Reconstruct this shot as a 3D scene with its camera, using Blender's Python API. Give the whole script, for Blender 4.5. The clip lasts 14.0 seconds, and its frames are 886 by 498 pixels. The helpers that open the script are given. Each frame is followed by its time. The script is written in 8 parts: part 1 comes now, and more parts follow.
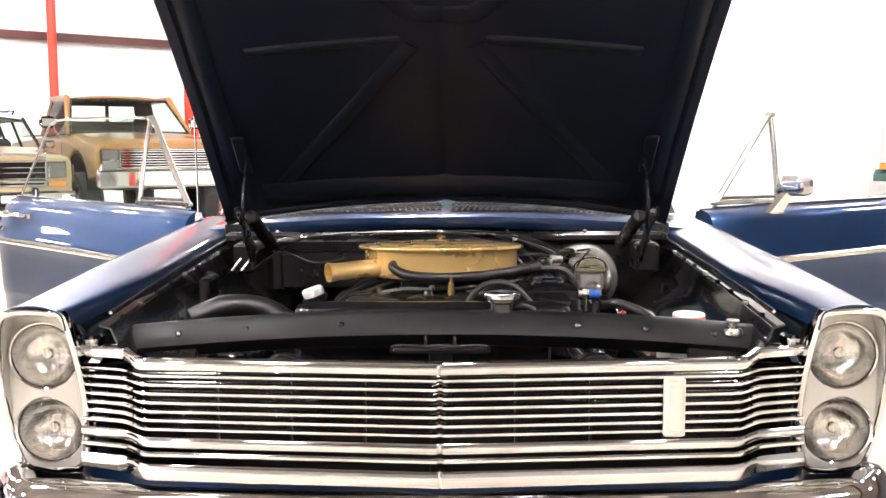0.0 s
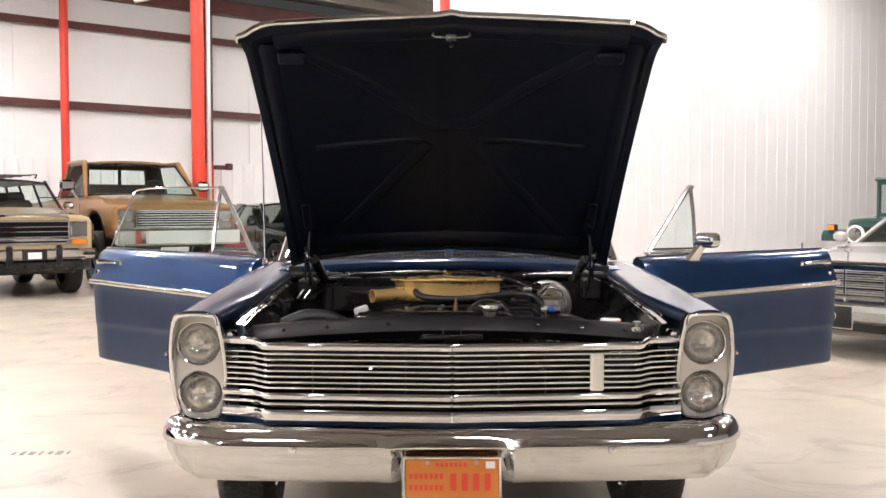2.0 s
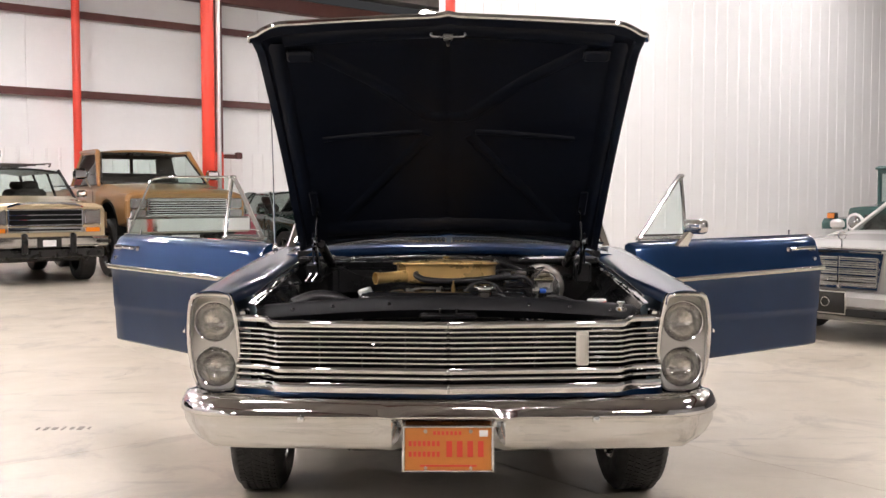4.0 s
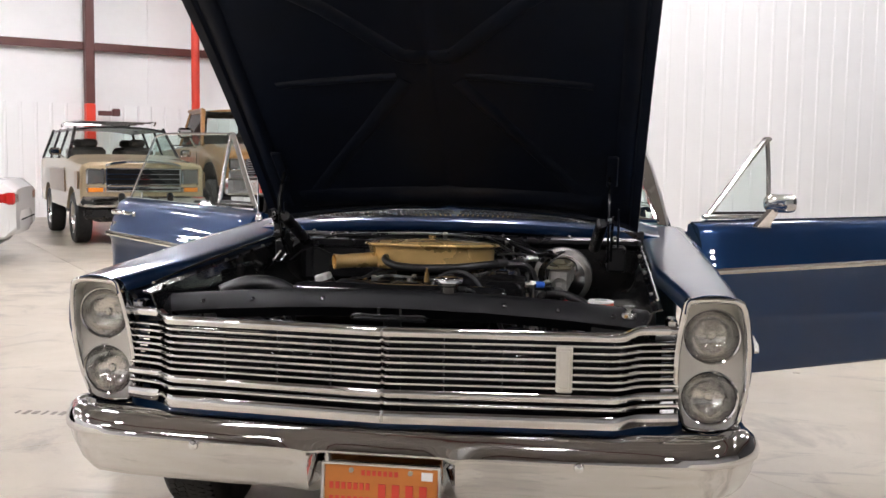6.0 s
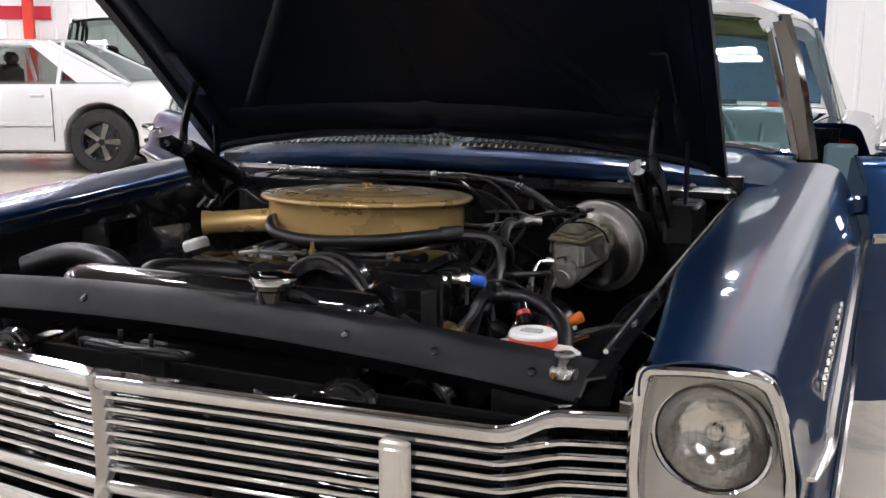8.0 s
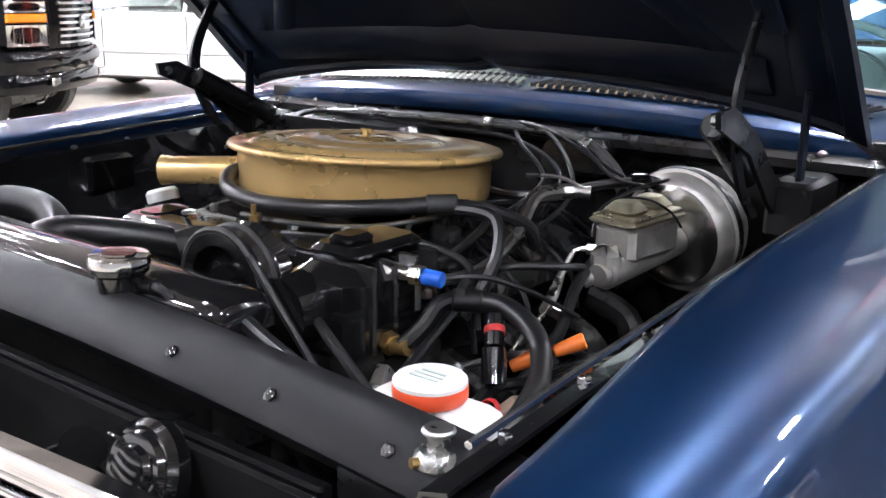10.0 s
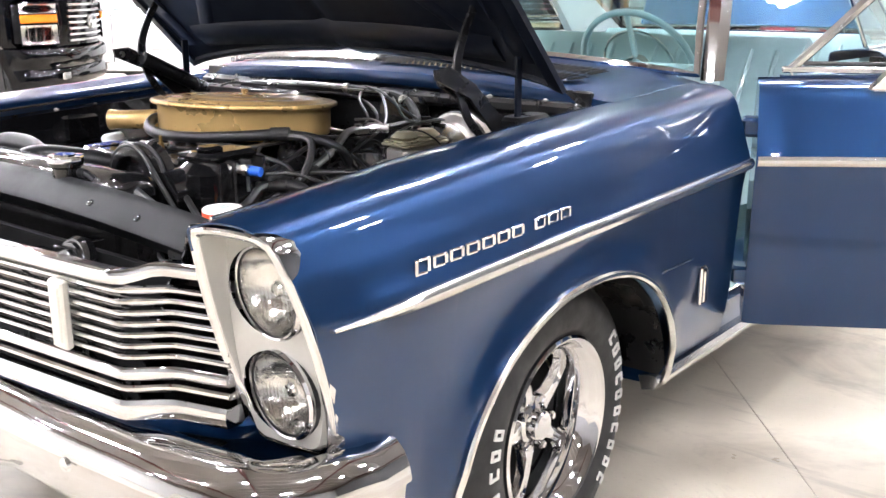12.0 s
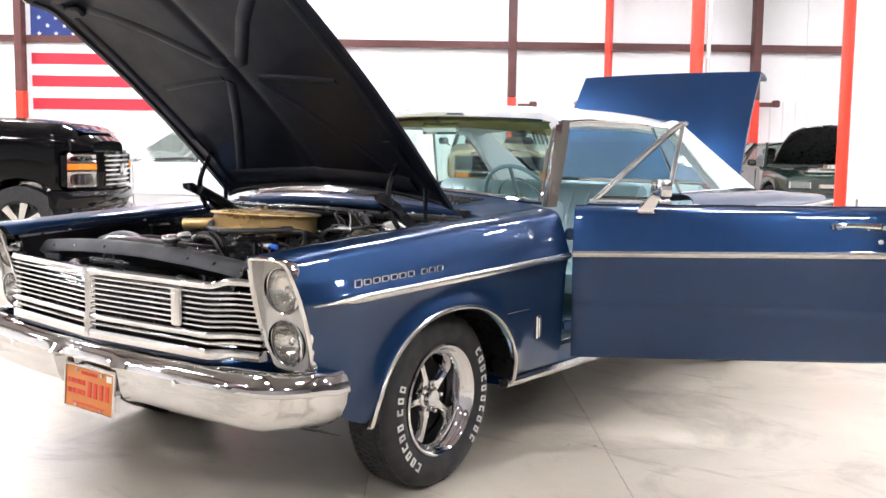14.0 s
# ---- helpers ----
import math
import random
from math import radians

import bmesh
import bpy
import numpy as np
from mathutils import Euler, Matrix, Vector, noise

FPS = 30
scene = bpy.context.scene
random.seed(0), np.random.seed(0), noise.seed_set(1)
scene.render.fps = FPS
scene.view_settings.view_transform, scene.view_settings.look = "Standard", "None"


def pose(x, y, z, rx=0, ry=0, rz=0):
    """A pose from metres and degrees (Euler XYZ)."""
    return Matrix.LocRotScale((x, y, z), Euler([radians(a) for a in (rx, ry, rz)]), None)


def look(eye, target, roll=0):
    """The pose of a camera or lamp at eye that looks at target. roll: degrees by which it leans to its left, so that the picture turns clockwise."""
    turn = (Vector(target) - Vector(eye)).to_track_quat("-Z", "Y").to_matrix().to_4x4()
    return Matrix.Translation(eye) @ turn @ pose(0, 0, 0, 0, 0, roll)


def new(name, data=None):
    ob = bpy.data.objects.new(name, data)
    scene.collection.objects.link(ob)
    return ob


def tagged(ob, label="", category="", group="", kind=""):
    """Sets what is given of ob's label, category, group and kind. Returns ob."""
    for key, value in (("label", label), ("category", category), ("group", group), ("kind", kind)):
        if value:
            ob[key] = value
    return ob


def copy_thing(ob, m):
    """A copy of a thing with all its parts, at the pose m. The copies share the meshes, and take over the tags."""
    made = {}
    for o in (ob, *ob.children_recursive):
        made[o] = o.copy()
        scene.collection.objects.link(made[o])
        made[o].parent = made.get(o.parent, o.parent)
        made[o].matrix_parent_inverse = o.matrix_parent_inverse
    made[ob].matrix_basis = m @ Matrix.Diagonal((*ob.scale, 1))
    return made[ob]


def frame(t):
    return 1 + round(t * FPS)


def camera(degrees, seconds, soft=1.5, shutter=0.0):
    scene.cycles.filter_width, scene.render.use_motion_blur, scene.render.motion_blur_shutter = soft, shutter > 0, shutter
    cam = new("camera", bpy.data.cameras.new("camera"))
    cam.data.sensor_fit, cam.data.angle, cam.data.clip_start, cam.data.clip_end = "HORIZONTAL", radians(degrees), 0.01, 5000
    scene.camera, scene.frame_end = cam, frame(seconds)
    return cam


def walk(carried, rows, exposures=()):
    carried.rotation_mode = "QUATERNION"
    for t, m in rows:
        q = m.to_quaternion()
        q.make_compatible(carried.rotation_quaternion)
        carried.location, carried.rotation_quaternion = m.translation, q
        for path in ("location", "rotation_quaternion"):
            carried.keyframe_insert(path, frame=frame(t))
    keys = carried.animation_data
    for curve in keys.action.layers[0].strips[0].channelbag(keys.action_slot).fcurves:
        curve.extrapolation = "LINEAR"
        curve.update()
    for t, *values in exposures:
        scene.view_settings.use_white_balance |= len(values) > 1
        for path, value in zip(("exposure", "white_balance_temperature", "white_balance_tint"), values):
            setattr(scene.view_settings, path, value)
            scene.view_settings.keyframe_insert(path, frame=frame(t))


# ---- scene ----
PATH = [
    (0, (0.036, -2.074, 1.274), (0.007, -0.085, 1.070), -0.23),
    (0.5, (0.003, -2.457, 1.287), (0.025, -0.462, 1.154), -0.08),
    (1, (-0.021, -2.793, 1.286), (0.013, -0.796, 1.180), 0.09),
    (1.5, (-0.042, -3.077, 1.284), (-0.010, -1.079, 1.213), -0.09),
    (2, (-0.036, -3.323, 1.286), (-0.032, -1.324, 1.205), -0.08),
    (2.5, (-0.028, -3.502, 1.284), (-0.055, -1.504, 1.200), -0.17),
    (3, (-0.024, -3.555, 1.284), (-0.037, -1.557, 1.194), -0.10),
    (3.5, (-0.013, -3.603, 1.281), (-0.024, -1.605, 1.192), -0.12),
    (4, (0.006, -3.581, 1.283), (-0.008, -1.584, 1.179), -0.08),
    (4.2, (0.035, -3.536, 1.282), (-0.008, -1.540, 1.164), 0.01),
    (6.3, (0.634, -2.427, 1.283), (0.293, -0.466, 1.089), 0.61),
    (6.5, (0.693, -2.274, 1.284), (0.322, -0.320, 1.071), 0.43),
    (7, (0.820, -1.931, 1.293), (0.333, -0.017, 0.979), 0.44),
    (7.5, (0.962, -1.563, 1.298), (0.285, 0.282, 0.930), -0.11),
    (7.7, (0.996, -1.404, 1.301), (0.264, 0.420, 0.928), -0.09),
    (9.8, (1.104, -0.549, 1.261), (-0.072, 0.986, 0.751), 0.56),
    (10, (1.116, -0.529, 1.252), (-0.073, 0.997, 0.748), 0.82),
    (10.5, (1.203, -0.511, 1.256), (-0.033, 0.979, 0.752), 0.76),
    (11, (1.366, -0.565, 1.255), (0.125, 0.924, 0.763), 0.51),
    (11.5, (1.630, -0.710, 1.259), (0.407, 0.793, 0.761), 0.14),
    (12, (1.958, -0.923, 1.277), (0.737, 0.574, 0.761), -0.18),
    (12.5, (2.279, -1.190, 1.284), (1.071, 0.340, 0.838), 0.19),
    (13, (2.624, -1.503, 1.300), (1.372, 0.020, 0.966), 0.55),
    (13.5, (2.916, -1.807, 1.293), (1.657, -0.271, 1.057), 0.73),
    (14, (3.178, -2.085, 1.300), (1.937, -0.532, 1.088), 0.72),
]
cam = camera(48.5, 14.0)
walk(cam, [(t, look(eye, target, roll)) for t, eye, target, roll in PATH],
     exposures=[(0.0, 1.0, 6900, 16), (1.0, 0.4, 6900, 16), (2.0, 0.1, 6900, 16), (3.0, -0.05, 6850, 16), (4.2, -0.2, 6800, 16), (6.3, -0.3, 6450, 14), (7.7, -0.3, 6350, 14), (9.8, 0.6, 6050, 14), (11.0, 1.15, 6100, 14), (11.5, 1.3, 6150, 14), (12.0, 1.1, 6250, 14), (12.5, 0.85, 6300, 14), (13.2, 0.62, 6300, 14), (14.0, 0.48, 6300, 14)])

# ==== world, light ====
MDIR = Vector((0.772, 0.635, 0.0))      # along the panel walls
NDIR = Vector((-0.635, 0.772, 0.0))     # across the hall
YAW_HALL = math.degrees(math.atan2(MDIR.y, MDIR.x))


def hall(m, n, z=0.0):
    """A place in the hall: metres along the panel walls, across them and up."""
    return MDIR * m + NDIR * n + Vector((0, 0, z))


world = bpy.data.worlds.new("world")
scene.world = world
world.use_nodes = True
world.node_tree.nodes["Background"].inputs[0].default_value = (0.9, 0.95, 1.0, 1)
world.node_tree.nodes["Background"].inputs[1].default_value = 0.05
LAMP_POWER = 208.0


# ==== mesh helpers ====
def lerp(a, b, t):
    return a + (b - a) * t


def step(a, b, x):
    t = min(1.0, max(0.0, (x - a) / (b - a)))
    return t * t * (3 - 2 * t)


def table(pairs, x):
    """Piecewise linear through (x, value) pairs."""
    if x <= pairs[0][0]:
        return pairs[0][1]
    for (x0, v0), (x1, v1) in zip(pairs, pairs[1:]):
        if x <= x1:
            return lerp(v0, v1, (x - x0) / (x1 - x0))
    return pairs[-1][1]


def curve(points, n=6):
    """A smooth polyline through the points."""
    p = [Vector(q) for q in points]
    if len(p) < 3:
        return p
    out = []
    for i in range(len(p) - 1):
        a, b, c, d = p[max(i - 1, 0)], p[i], p[i + 1], p[min(i + 2, len(p) - 1)]
        for k in range(n):
            t = k / n
            out.append(0.5 * (2 * b + (c - a) * t + (2 * a - 5 * b + 4 * c - d) * t * t + (3 * b - a - 3 * c + d) * t ** 3))
    return out + [p[-1]]


class Geo:
    """Vertices and faces that grow by simple solids."""

    def __init__(self):
        self.v, self.f = [], []

    def put(self, verts, faces, m=None):
        k = len(self.v)
        self.v += [(m @ Vector(q)) if m else Vector(q) for q in verts]
        self.f += [tuple(i + k for i in f) for f in faces]
        return self

    def box(self, c, s, m=None, cut=0.0, taper=1.0):
        """A box with chamfered edges, at c with sizes s; taper narrows its top."""
        hx, hy, hz = s[0] / 2, s[1] / 2, s[2] / 2
        b = min(cut, hx * 0.95, hy * 0.95, hz * 0.95)
        ring = [(-1, -1), (1, -1), (1, 1), (-1, 1)]

        def loop(x, y, z, k):
            pts = []
            for i, (sx, sy) in enumerate(ring):
                if b > 0:
                    a1, a2 = (sx * x, sy * (y - b)), (sx * (x - b), sy * y)
                    if i % 2 == 0:
                        a1, a2 = a1, a2
                    else:
                        a1, a2 = a2, a1
                    pts += [a1, a2]
                else:
                    pts.append((sx * x, sy * y))
            return [(c[0] + px * k, c[1] + py * k, c[2] + z) for px, py in pts]
        if b > 0:
            loops = [loop(hx - b, hy - b, -hz, 1), loop(hx, hy, -hz + b, 1), loop(hx, hy, hz - b, taper), loop(hx - b, hy - b, hz, taper)]
            n = 8
        else:
            loops = [loop(hx, hy, -hz, 1), loop(hx, hy, hz, taper)]
            n = 4
        return self.rings(loops, caps=True, m=m, n=n)

    def rings(self, loops, caps=False, m=None, n=None, close=True):
        """Joins loops of equal length."""
        n = n or len(loops[0])
        verts = [q for lp in loops for q in lp]
        faces = []
        for r in range(len(loops) - 1):
            for i in range(n if close else n - 1):
                j = (i + 1) % n
                faces.append((r * n + i, r * n + j, (r + 1) * n + j, (r + 1) * n + i))
        if caps:
            faces.append(tuple(reversed(range(n))))
            faces.append(tuple((len(loops) - 1) * n + i for i in range(n)))
        return self.put(verts, faces, m)

    def grid(self, rows, m=None, flip=False):
        n = len(rows[0])
        faces = []
        for r in range(len(rows) - 1):
            for i in range(n - 1):
                q = (r * n + i, r * n + i + 1, (r + 1) * n + i + 1, (r + 1) * n + i)
                faces.append(tuple(reversed(q)) if flip else q)
        return self.put([p for r in rows for p in r], faces, m)

    def lathe(self, prof, m=None, segs=32, caps=True):
        """Turns (radius, height) pairs round the z axis."""
        loops = [[(r * math.cos(2 * math.pi * i / segs), r * math.sin(2 * math.pi * i / segs), h) for i in range(segs)] for r, h in prof]
        return self.rings(loops, caps=caps, m=m)

    def tube(self, pts, r, segs=10, smooth=6, m=None, caps=True):
        """A round bar along a polyline; r may be a list of radii along the given points."""
        rr = r if isinstance(r, (list, tuple)) else [r] * len(pts)
        line = curve(pts, smooth) if smooth else [Vector(p) for p in pts]
        cnt = len(line)
        loops, up = [], None
        for i, p in enumerate(line):
            d = (line[min(i + 1, cnt - 1)] - line[max(i - 1, 0)])
            d = d.normalized() if d.length > 1e-9 else Vector((0, 0, 1))
            if up is None:
                up = d.orthogonal().normalized()
            up = (up - d * up.dot(d))
            up = up.normalized() if up.length > 1e-6 else d.orthogonal().normalized()
            side = d.cross(up)
            k = i / max(1, cnt - 1) * (len(rr) - 1)
            a = min(int(k), len(rr) - 1)
            rad = lerp(rr[a], rr[min(a + 1, len(rr) - 1)], k - a)
            loops.append([p + (up * math.cos(2 * math.pi * s / segs) + side * math.sin(2 * math.pi * s / segs)) * rad for s in range(segs)])
        return self.rings(loops, caps=caps, m=m)

    def cyl(self, a, b, r, r2=None, segs=20, cut=0.0):
        """A solid cylinder from a to b, with chamfered ends."""
        a, b = Vector(a), Vector(b)
        r2 = r if r2 is None else r2
        length = (b - a).length
        m = Matrix.Translation(a) @ (b - a).to_track_quat("Z", "Y").to_matrix().to_4x4()
        prof = [(r - cut, 0), (r, cut), (r2, length - cut), (r2 - cut, length)] if cut else [(r, 0), (r2, length)]
        return self.lathe(prof, m, segs)

    def prism(self, poly, depth, m=None):
        """A flat outline in x, y, given thickness along z."""
        n = len(poly)
        return self.rings([[(x, y, 0) for x, y in poly], [(x, y, depth) for x, y in poly]], caps=True, m=m, n=n)

    def mirrored(self):
        g = Geo()
        g.v = [Vector((-p.x, p.y, p.z)) for p in self.v]
        g.f = [tuple(reversed(f)) for f in self.f]
        return g

    def mesh(self, name, material, sharp=35, thick=0.0):
        me = bpy.data.meshes.new(name)
        me.from_pydata([tuple(p) for p in self.v], [], self.f)
        bm = bmesh.new()
        bm.from_mesh(me)
        bmesh.ops.remove_doubles(bm, verts=bm.verts, dist=1e-5)
        if thick:
            bmesh.ops.recalc_face_normals(bm, faces=bm.faces)
            bmesh.ops.solidify(bm, geom=bm.faces[:], thickness=thick)
        bmesh.ops.recalc_face_normals(bm, faces=bm.faces)
        bm.to_mesh(me)
        bm.free()
        me.shade_smooth()
        me.set_sharp_from_angle(angle=radians(sharp))
        me.materials.append(material)
        return me


def part(name, geo, material, parent=None, label="", sharp=35, thick=0.0, m=None):
    ob = new(name, geo.mesh(name, material, sharp, thick))
    if parent:
        ob.parent = parent
    if m is not None:
        ob.matrix_local = m
    if label:
        ob["label"] = label
    return ob


def holder(name, m, label, category, group="", kind=""):
    """An empty at a thing's base, which carries its parts."""
    ob = new(name)
    ob.empty_display_size = 0.1
    ob.matrix_basis = m
    return tagged(ob, label, category, group, kind)


# ==== materials ====
def material(name, colour, rough=0.5, metal=0.0, coat=0.0, spec=0.5, vary=0.0, scale=8.0, rough_vary=0.0, bump=0.0, bump_scale=40.0, colour2=None, detail=5.0, per_piece=0.0, coat_rough=0.03):
    """A surface with colour that drifts at two scales, uneven gloss and fine relief."""
    mat = bpy.data.materials.new(name)
    mat.use_nodes = True
    nt = mat.node_tree
    p = nt.nodes["Principled BSDF"]
    p.inputs["Base Color"].default_value = (*colour, 1)
    p.inputs["Roughness"].default_value = rough
    p.inputs["Metallic"].default_value = metal
    p.inputs["Specular IOR Level"].default_value = spec
    p.inputs["Coat Weight"].default_value = coat
    p.inputs["Coat Roughness"].default_value = coat_rough
    if not (vary or rough_vary or bump or per_piece):
        return mat
    tc = nt.nodes.new("ShaderNodeTexCoord")

    def noise_at(s, d=detail, r=0.6):
        n = nt.nodes.new("ShaderNodeTexNoise")
        n.inputs["Scale"].default_value, n.inputs["Detail"].default_value, n.inputs["Roughness"].default_value = s, d, r
        nt.links.new(tc.outputs["Object"], n.inputs["Vector"])
        return n
    big, small = noise_at(scale), noise_at(scale * 9)
    if vary or per_piece:
        add = nt.nodes.new("ShaderNodeMath")
        add.operation = "MULTIPLY_ADD"
        nt.links.new(small.outputs["Fac"], add.inputs[0])
        add.inputs[1].default_value = 0.4
        nt.links.new(big.outputs["Fac"], add.inputs[2])
        ramp = nt.nodes.new("ShaderNodeMapRange")
        ramp.inputs["From Min"].default_value, ramp.inputs["From Max"].default_value = 0.4, 1.0
        nt.links.new(add.outputs[0], ramp.inputs["Value"])
        mix = nt.nodes.new("ShaderNodeMix")
        mix.data_type = "RGBA"
        c2 = colour2 or tuple(c * (1 - vary) for c in colour)
        mix.inputs["A"].default_value, mix.inputs["B"].default_value = (*colour, 1), (*c2, 1)
        nt.links.new(ramp.outputs["Result"], mix.inputs["Factor"])
        nt.links.new(mix.outputs["Result"], p.inputs["Base Color"])
    if rough_vary:
        mr = nt.nodes.new("ShaderNodeMapRange")
        mr.inputs["To Min"].default_value, mr.inputs["To Max"].default_value = max(0.02, rough - rough_vary), min(1, rough + rough_vary)
        mr.inputs["From Min"].default_value, mr.inputs["From Max"].default_value = 0.3, 0.7
        nt.links.new(big.outputs["Fac"], mr.inputs["Value"])
        nt.links.new(mr.outputs["Result"], p.inputs["Roughness"])
    if bump:
        b = nt.nodes.new("ShaderNodeBump")
        b.inputs["Strength"].default_value, b.inputs["Distance"].default_value = bump, 0.004
        nt.links.new(noise_at(bump_scale, 4).outputs["Fac"], b.inputs["Height"])
        nt.links.new(b.outputs["Normal"], p.inputs["Normal"])
    return mat


def glass(name, tint, gloss=0.10, rough=0.0):
    """Thin clear glass: light passes with a tint, and the surface mirrors more at a slant."""
    mat = bpy.data.materials.new(name)
    mat.use_nodes = True
    nt = mat.node_tree
    nt.nodes.remove(nt.nodes["Principled BSDF"])
    out = nt.nodes["Material Output"]
    clear, mirror = nt.nodes.new("ShaderNodeBsdfTransparent"), nt.nodes.new("ShaderNodeBsdfGlossy")
    clear.inputs[0].default_value = (*tint, 1)
    mirror.inputs["Roughness"].default_value = rough
    lw, mix = nt.nodes.new("ShaderNodeLayerWeight"), nt.nodes.new("ShaderNodeMixShader")
    lw.inputs["Blend"].default_value = 0.5
    power, level = nt.nodes.new("ShaderNodeMath"), nt.nodes.new("ShaderNodeMath")
    power.operation, level.operation = "POWER", "MULTIPLY_ADD"
    power.inputs[1].default_value, level.inputs[1].default_value, level.inputs[2].default_value = 3.5, 0.5, gloss * 0.4
    nt.links.new(lw.outputs["Facing"], power.inputs[0])
    nt.links.new(power.outputs[0], level.inputs[0])
    nt.links.new(level.outputs[0], mix.inputs[0])
    nt.links.new(clear.outputs[0], mix.inputs[1])
    nt.links.new(mirror.outputs[0], mix.inputs[2])
    nt.links.new(mix.outputs[0], out.inputs[0])
    return mat


def glow(name, colour, strength):
    mat = bpy.data.materials.new(name)
    mat.use_nodes = True
    p = mat.node_tree.nodes["Principled BSDF"]
    p.inputs["Base Color"].default_value = (*colour, 1)
    p.inputs["Emission Color"].default_value = (*colour, 1)
    p.inputs["Emission Strength"].default_value = strength
    return mat


PAINT = material("blue_metallic_paint", (0.0065, 0.030, 0.090), spec=0.1, rough=0.29, metal=0.62, coat=0.85, vary=0.10, scale=3, coat_rough=0.012)
WHITE_PAINT = material("white_roof_paint", (0.82, 0.82, 0.80), rough=0.3, coat=0.8, vary=0.04, scale=3)
CHROME = material("chrome", (0.74, 0.74, 0.745), rough=0.05, metal=1.0, rough_vary=0.02, scale=5)
CHROME_BUMPER = material("bumper_chrome", (0.66, 0.655, 0.65), rough=0.06, metal=1.0, rough_vary=0.03, scale=9, bump=0.35, bump_scale=5)
CHROME_DULL = material("brushed_bright_metal", (0.72, 0.715, 0.69), rough=0.2, metal=1.0, vary=0.05, scale=6, rough_vary=0.02)
ARGENT = material("silver_grey_enamel", (0.50, 0.49, 0.45), rough=0.38, metal=0.25, vary=0.1, scale=12, rough_vary=0.06, coat=0.3)
GOLD = material("gold_enamel", (0.76, 0.51, 0.20), rough=0.3, metal=0.5, vary=0.1, scale=9, rough_vary=0.08, bump=0.06, bump_scale=22, coat=0.9, coat_rough=0.09)
BLACK_GLOSS = material("gloss_black_paint", (0.007, 0.007, 0.0075), rough=0.13, vary=0.2, scale=12, rough_vary=0.03, coat=0.7, bump=0.12, bump_scale=16)
BLACK_SATIN = material("satin_black_paint", (0.008, 0.008, 0.0085), rough=0.30, vary=0.4, scale=10, rough_vary=0.10, bump=0.08)
BLACK_DIRTY = material("dusty_black_engine_paint", (0.009, 0.009, 0.009), rough=0.20, vary=0.4, scale=22, rough_vary=0.07, bump=0.35, bump_scale=55, coat=0.6, coat_rough=0.06, colour2=(0.020, 0.019, 0.018))
MATTE_BLACK = material("matte_black_panel", (0.006, 0.006, 0.007), spec=0.18, rough=0.5, vary=0.3, scale=7, rough_vary=0.1, bump=0.04)
HOOD_BLACK = material("hood_underside_black", (0.0045, 0.007, 0.0145), spec=0.2, rough=0.42, vary=0.3, scale=6, rough_vary=0.08)
RUBBER = material("black_rubber", (0.014, 0.014, 0.014), rough=0.55, vary=0.35, scale=25, rough_vary=0.1, bump=0.06, bump_scale=120)
HOSE = material("black_hose_rubber", (0.011, 0.011, 0.0115), rough=0.34, vary=0.25, scale=30, rough_vary=0.05)
TYRE = material("tyre_rubber", (0.018, 0.018, 0.018), rough=0.62, vary=0.4, scale=20, rough_vary=0.1, bump=0.1, bump_scale=150)
TYRE_WHITE = material("raised_white_letter", (0.72, 0.71, 0.67), rough=0.6, vary=0.15, scale=40)
STEEL = material("bare_steel", (0.5, 0.5, 0.48), rough=0.32, metal=1.0, vary=0.25, scale=30, rough_vary=0.12)
ZINC = material("zinc_plated_fitting", (0.66, 0.65, 0.60), rough=0.3, metal=1.0, vary=0.2, scale=50, rough_vary=0.1)
CAST = material("cast_aluminium", (0.55, 0.53, 0.49), rough=0.45, metal=0.85, vary=0.25, scale=35, rough_vary=0.12, bump=0.2, bump_scale=160)
CADMIUM = material("yellowish_cadmium_plate", (0.52, 0.48, 0.34), rough=0.34, metal=0.8, vary=0.2, scale=25, rough_vary=0.1)
BRASS = material("tarnished_brass", (0.42, 0.28, 0.11), rough=0.4, metal=0.9, vary=0.4, scale=40)
BLUE_CAP = material("blue_plastic_cap", (0.02, 0.12, 0.6), rough=0.4, vary=0.1, scale=40)
RED_CAP = material("red_orange_plastic", (0.75, 0.09, 0.03), rough=0.38, vary=0.1, scale=30)
ORANGE_WIRE = material("orange_plug_boot", (0.85, 0.2, 0.02), rough=0.45, vary=0.1, scale=30)
WHITE_PLASTIC = material("milky_white_plastic", (0.78, 0.78, 0.76), rough=0.4, vary=0.08, scale=20)
INK = material("dark_print", (0.40, 0.45, 0.42), rough=0.6)
RED_WIRE = material("red_clamp", (0.55, 0.03, 0.03), rough=0.4, vary=0.1, scale=30)
GREASY_TAN = material("old_tan_wrap", (0.35, 0.25, 0.18), rough=0.7, vary=0.4, scale=30, bump=0.3)
BADGE_CREAM = material("pale_metal_badge", (0.70, 0.67, 0.60), rough=0.35, metal=0.5, vary=0.1, scale=60)
PLATE_ORANGE = material("orange_number_plate", (0.56, 0.19, 0.035), rough=0.45, vary=0.12, scale=25)
PLATE_RED = material("red_plate_print", (0.6, 0.05, 0.03), rough=0.5)
TEAL_VINYL = material("turquoise_vinyl", (0.24, 0.36, 0.39), rough=0.42, vary=0.14, scale=14, bump=0.12, bump_scale=90, coat=0.2)
TEAL_DARK = material("dark_turquoise_carpet", (0.05, 0.12, 0.13), rough=0.9, vary=0.3, scale=30, bump=0.5, bump_scale=200)
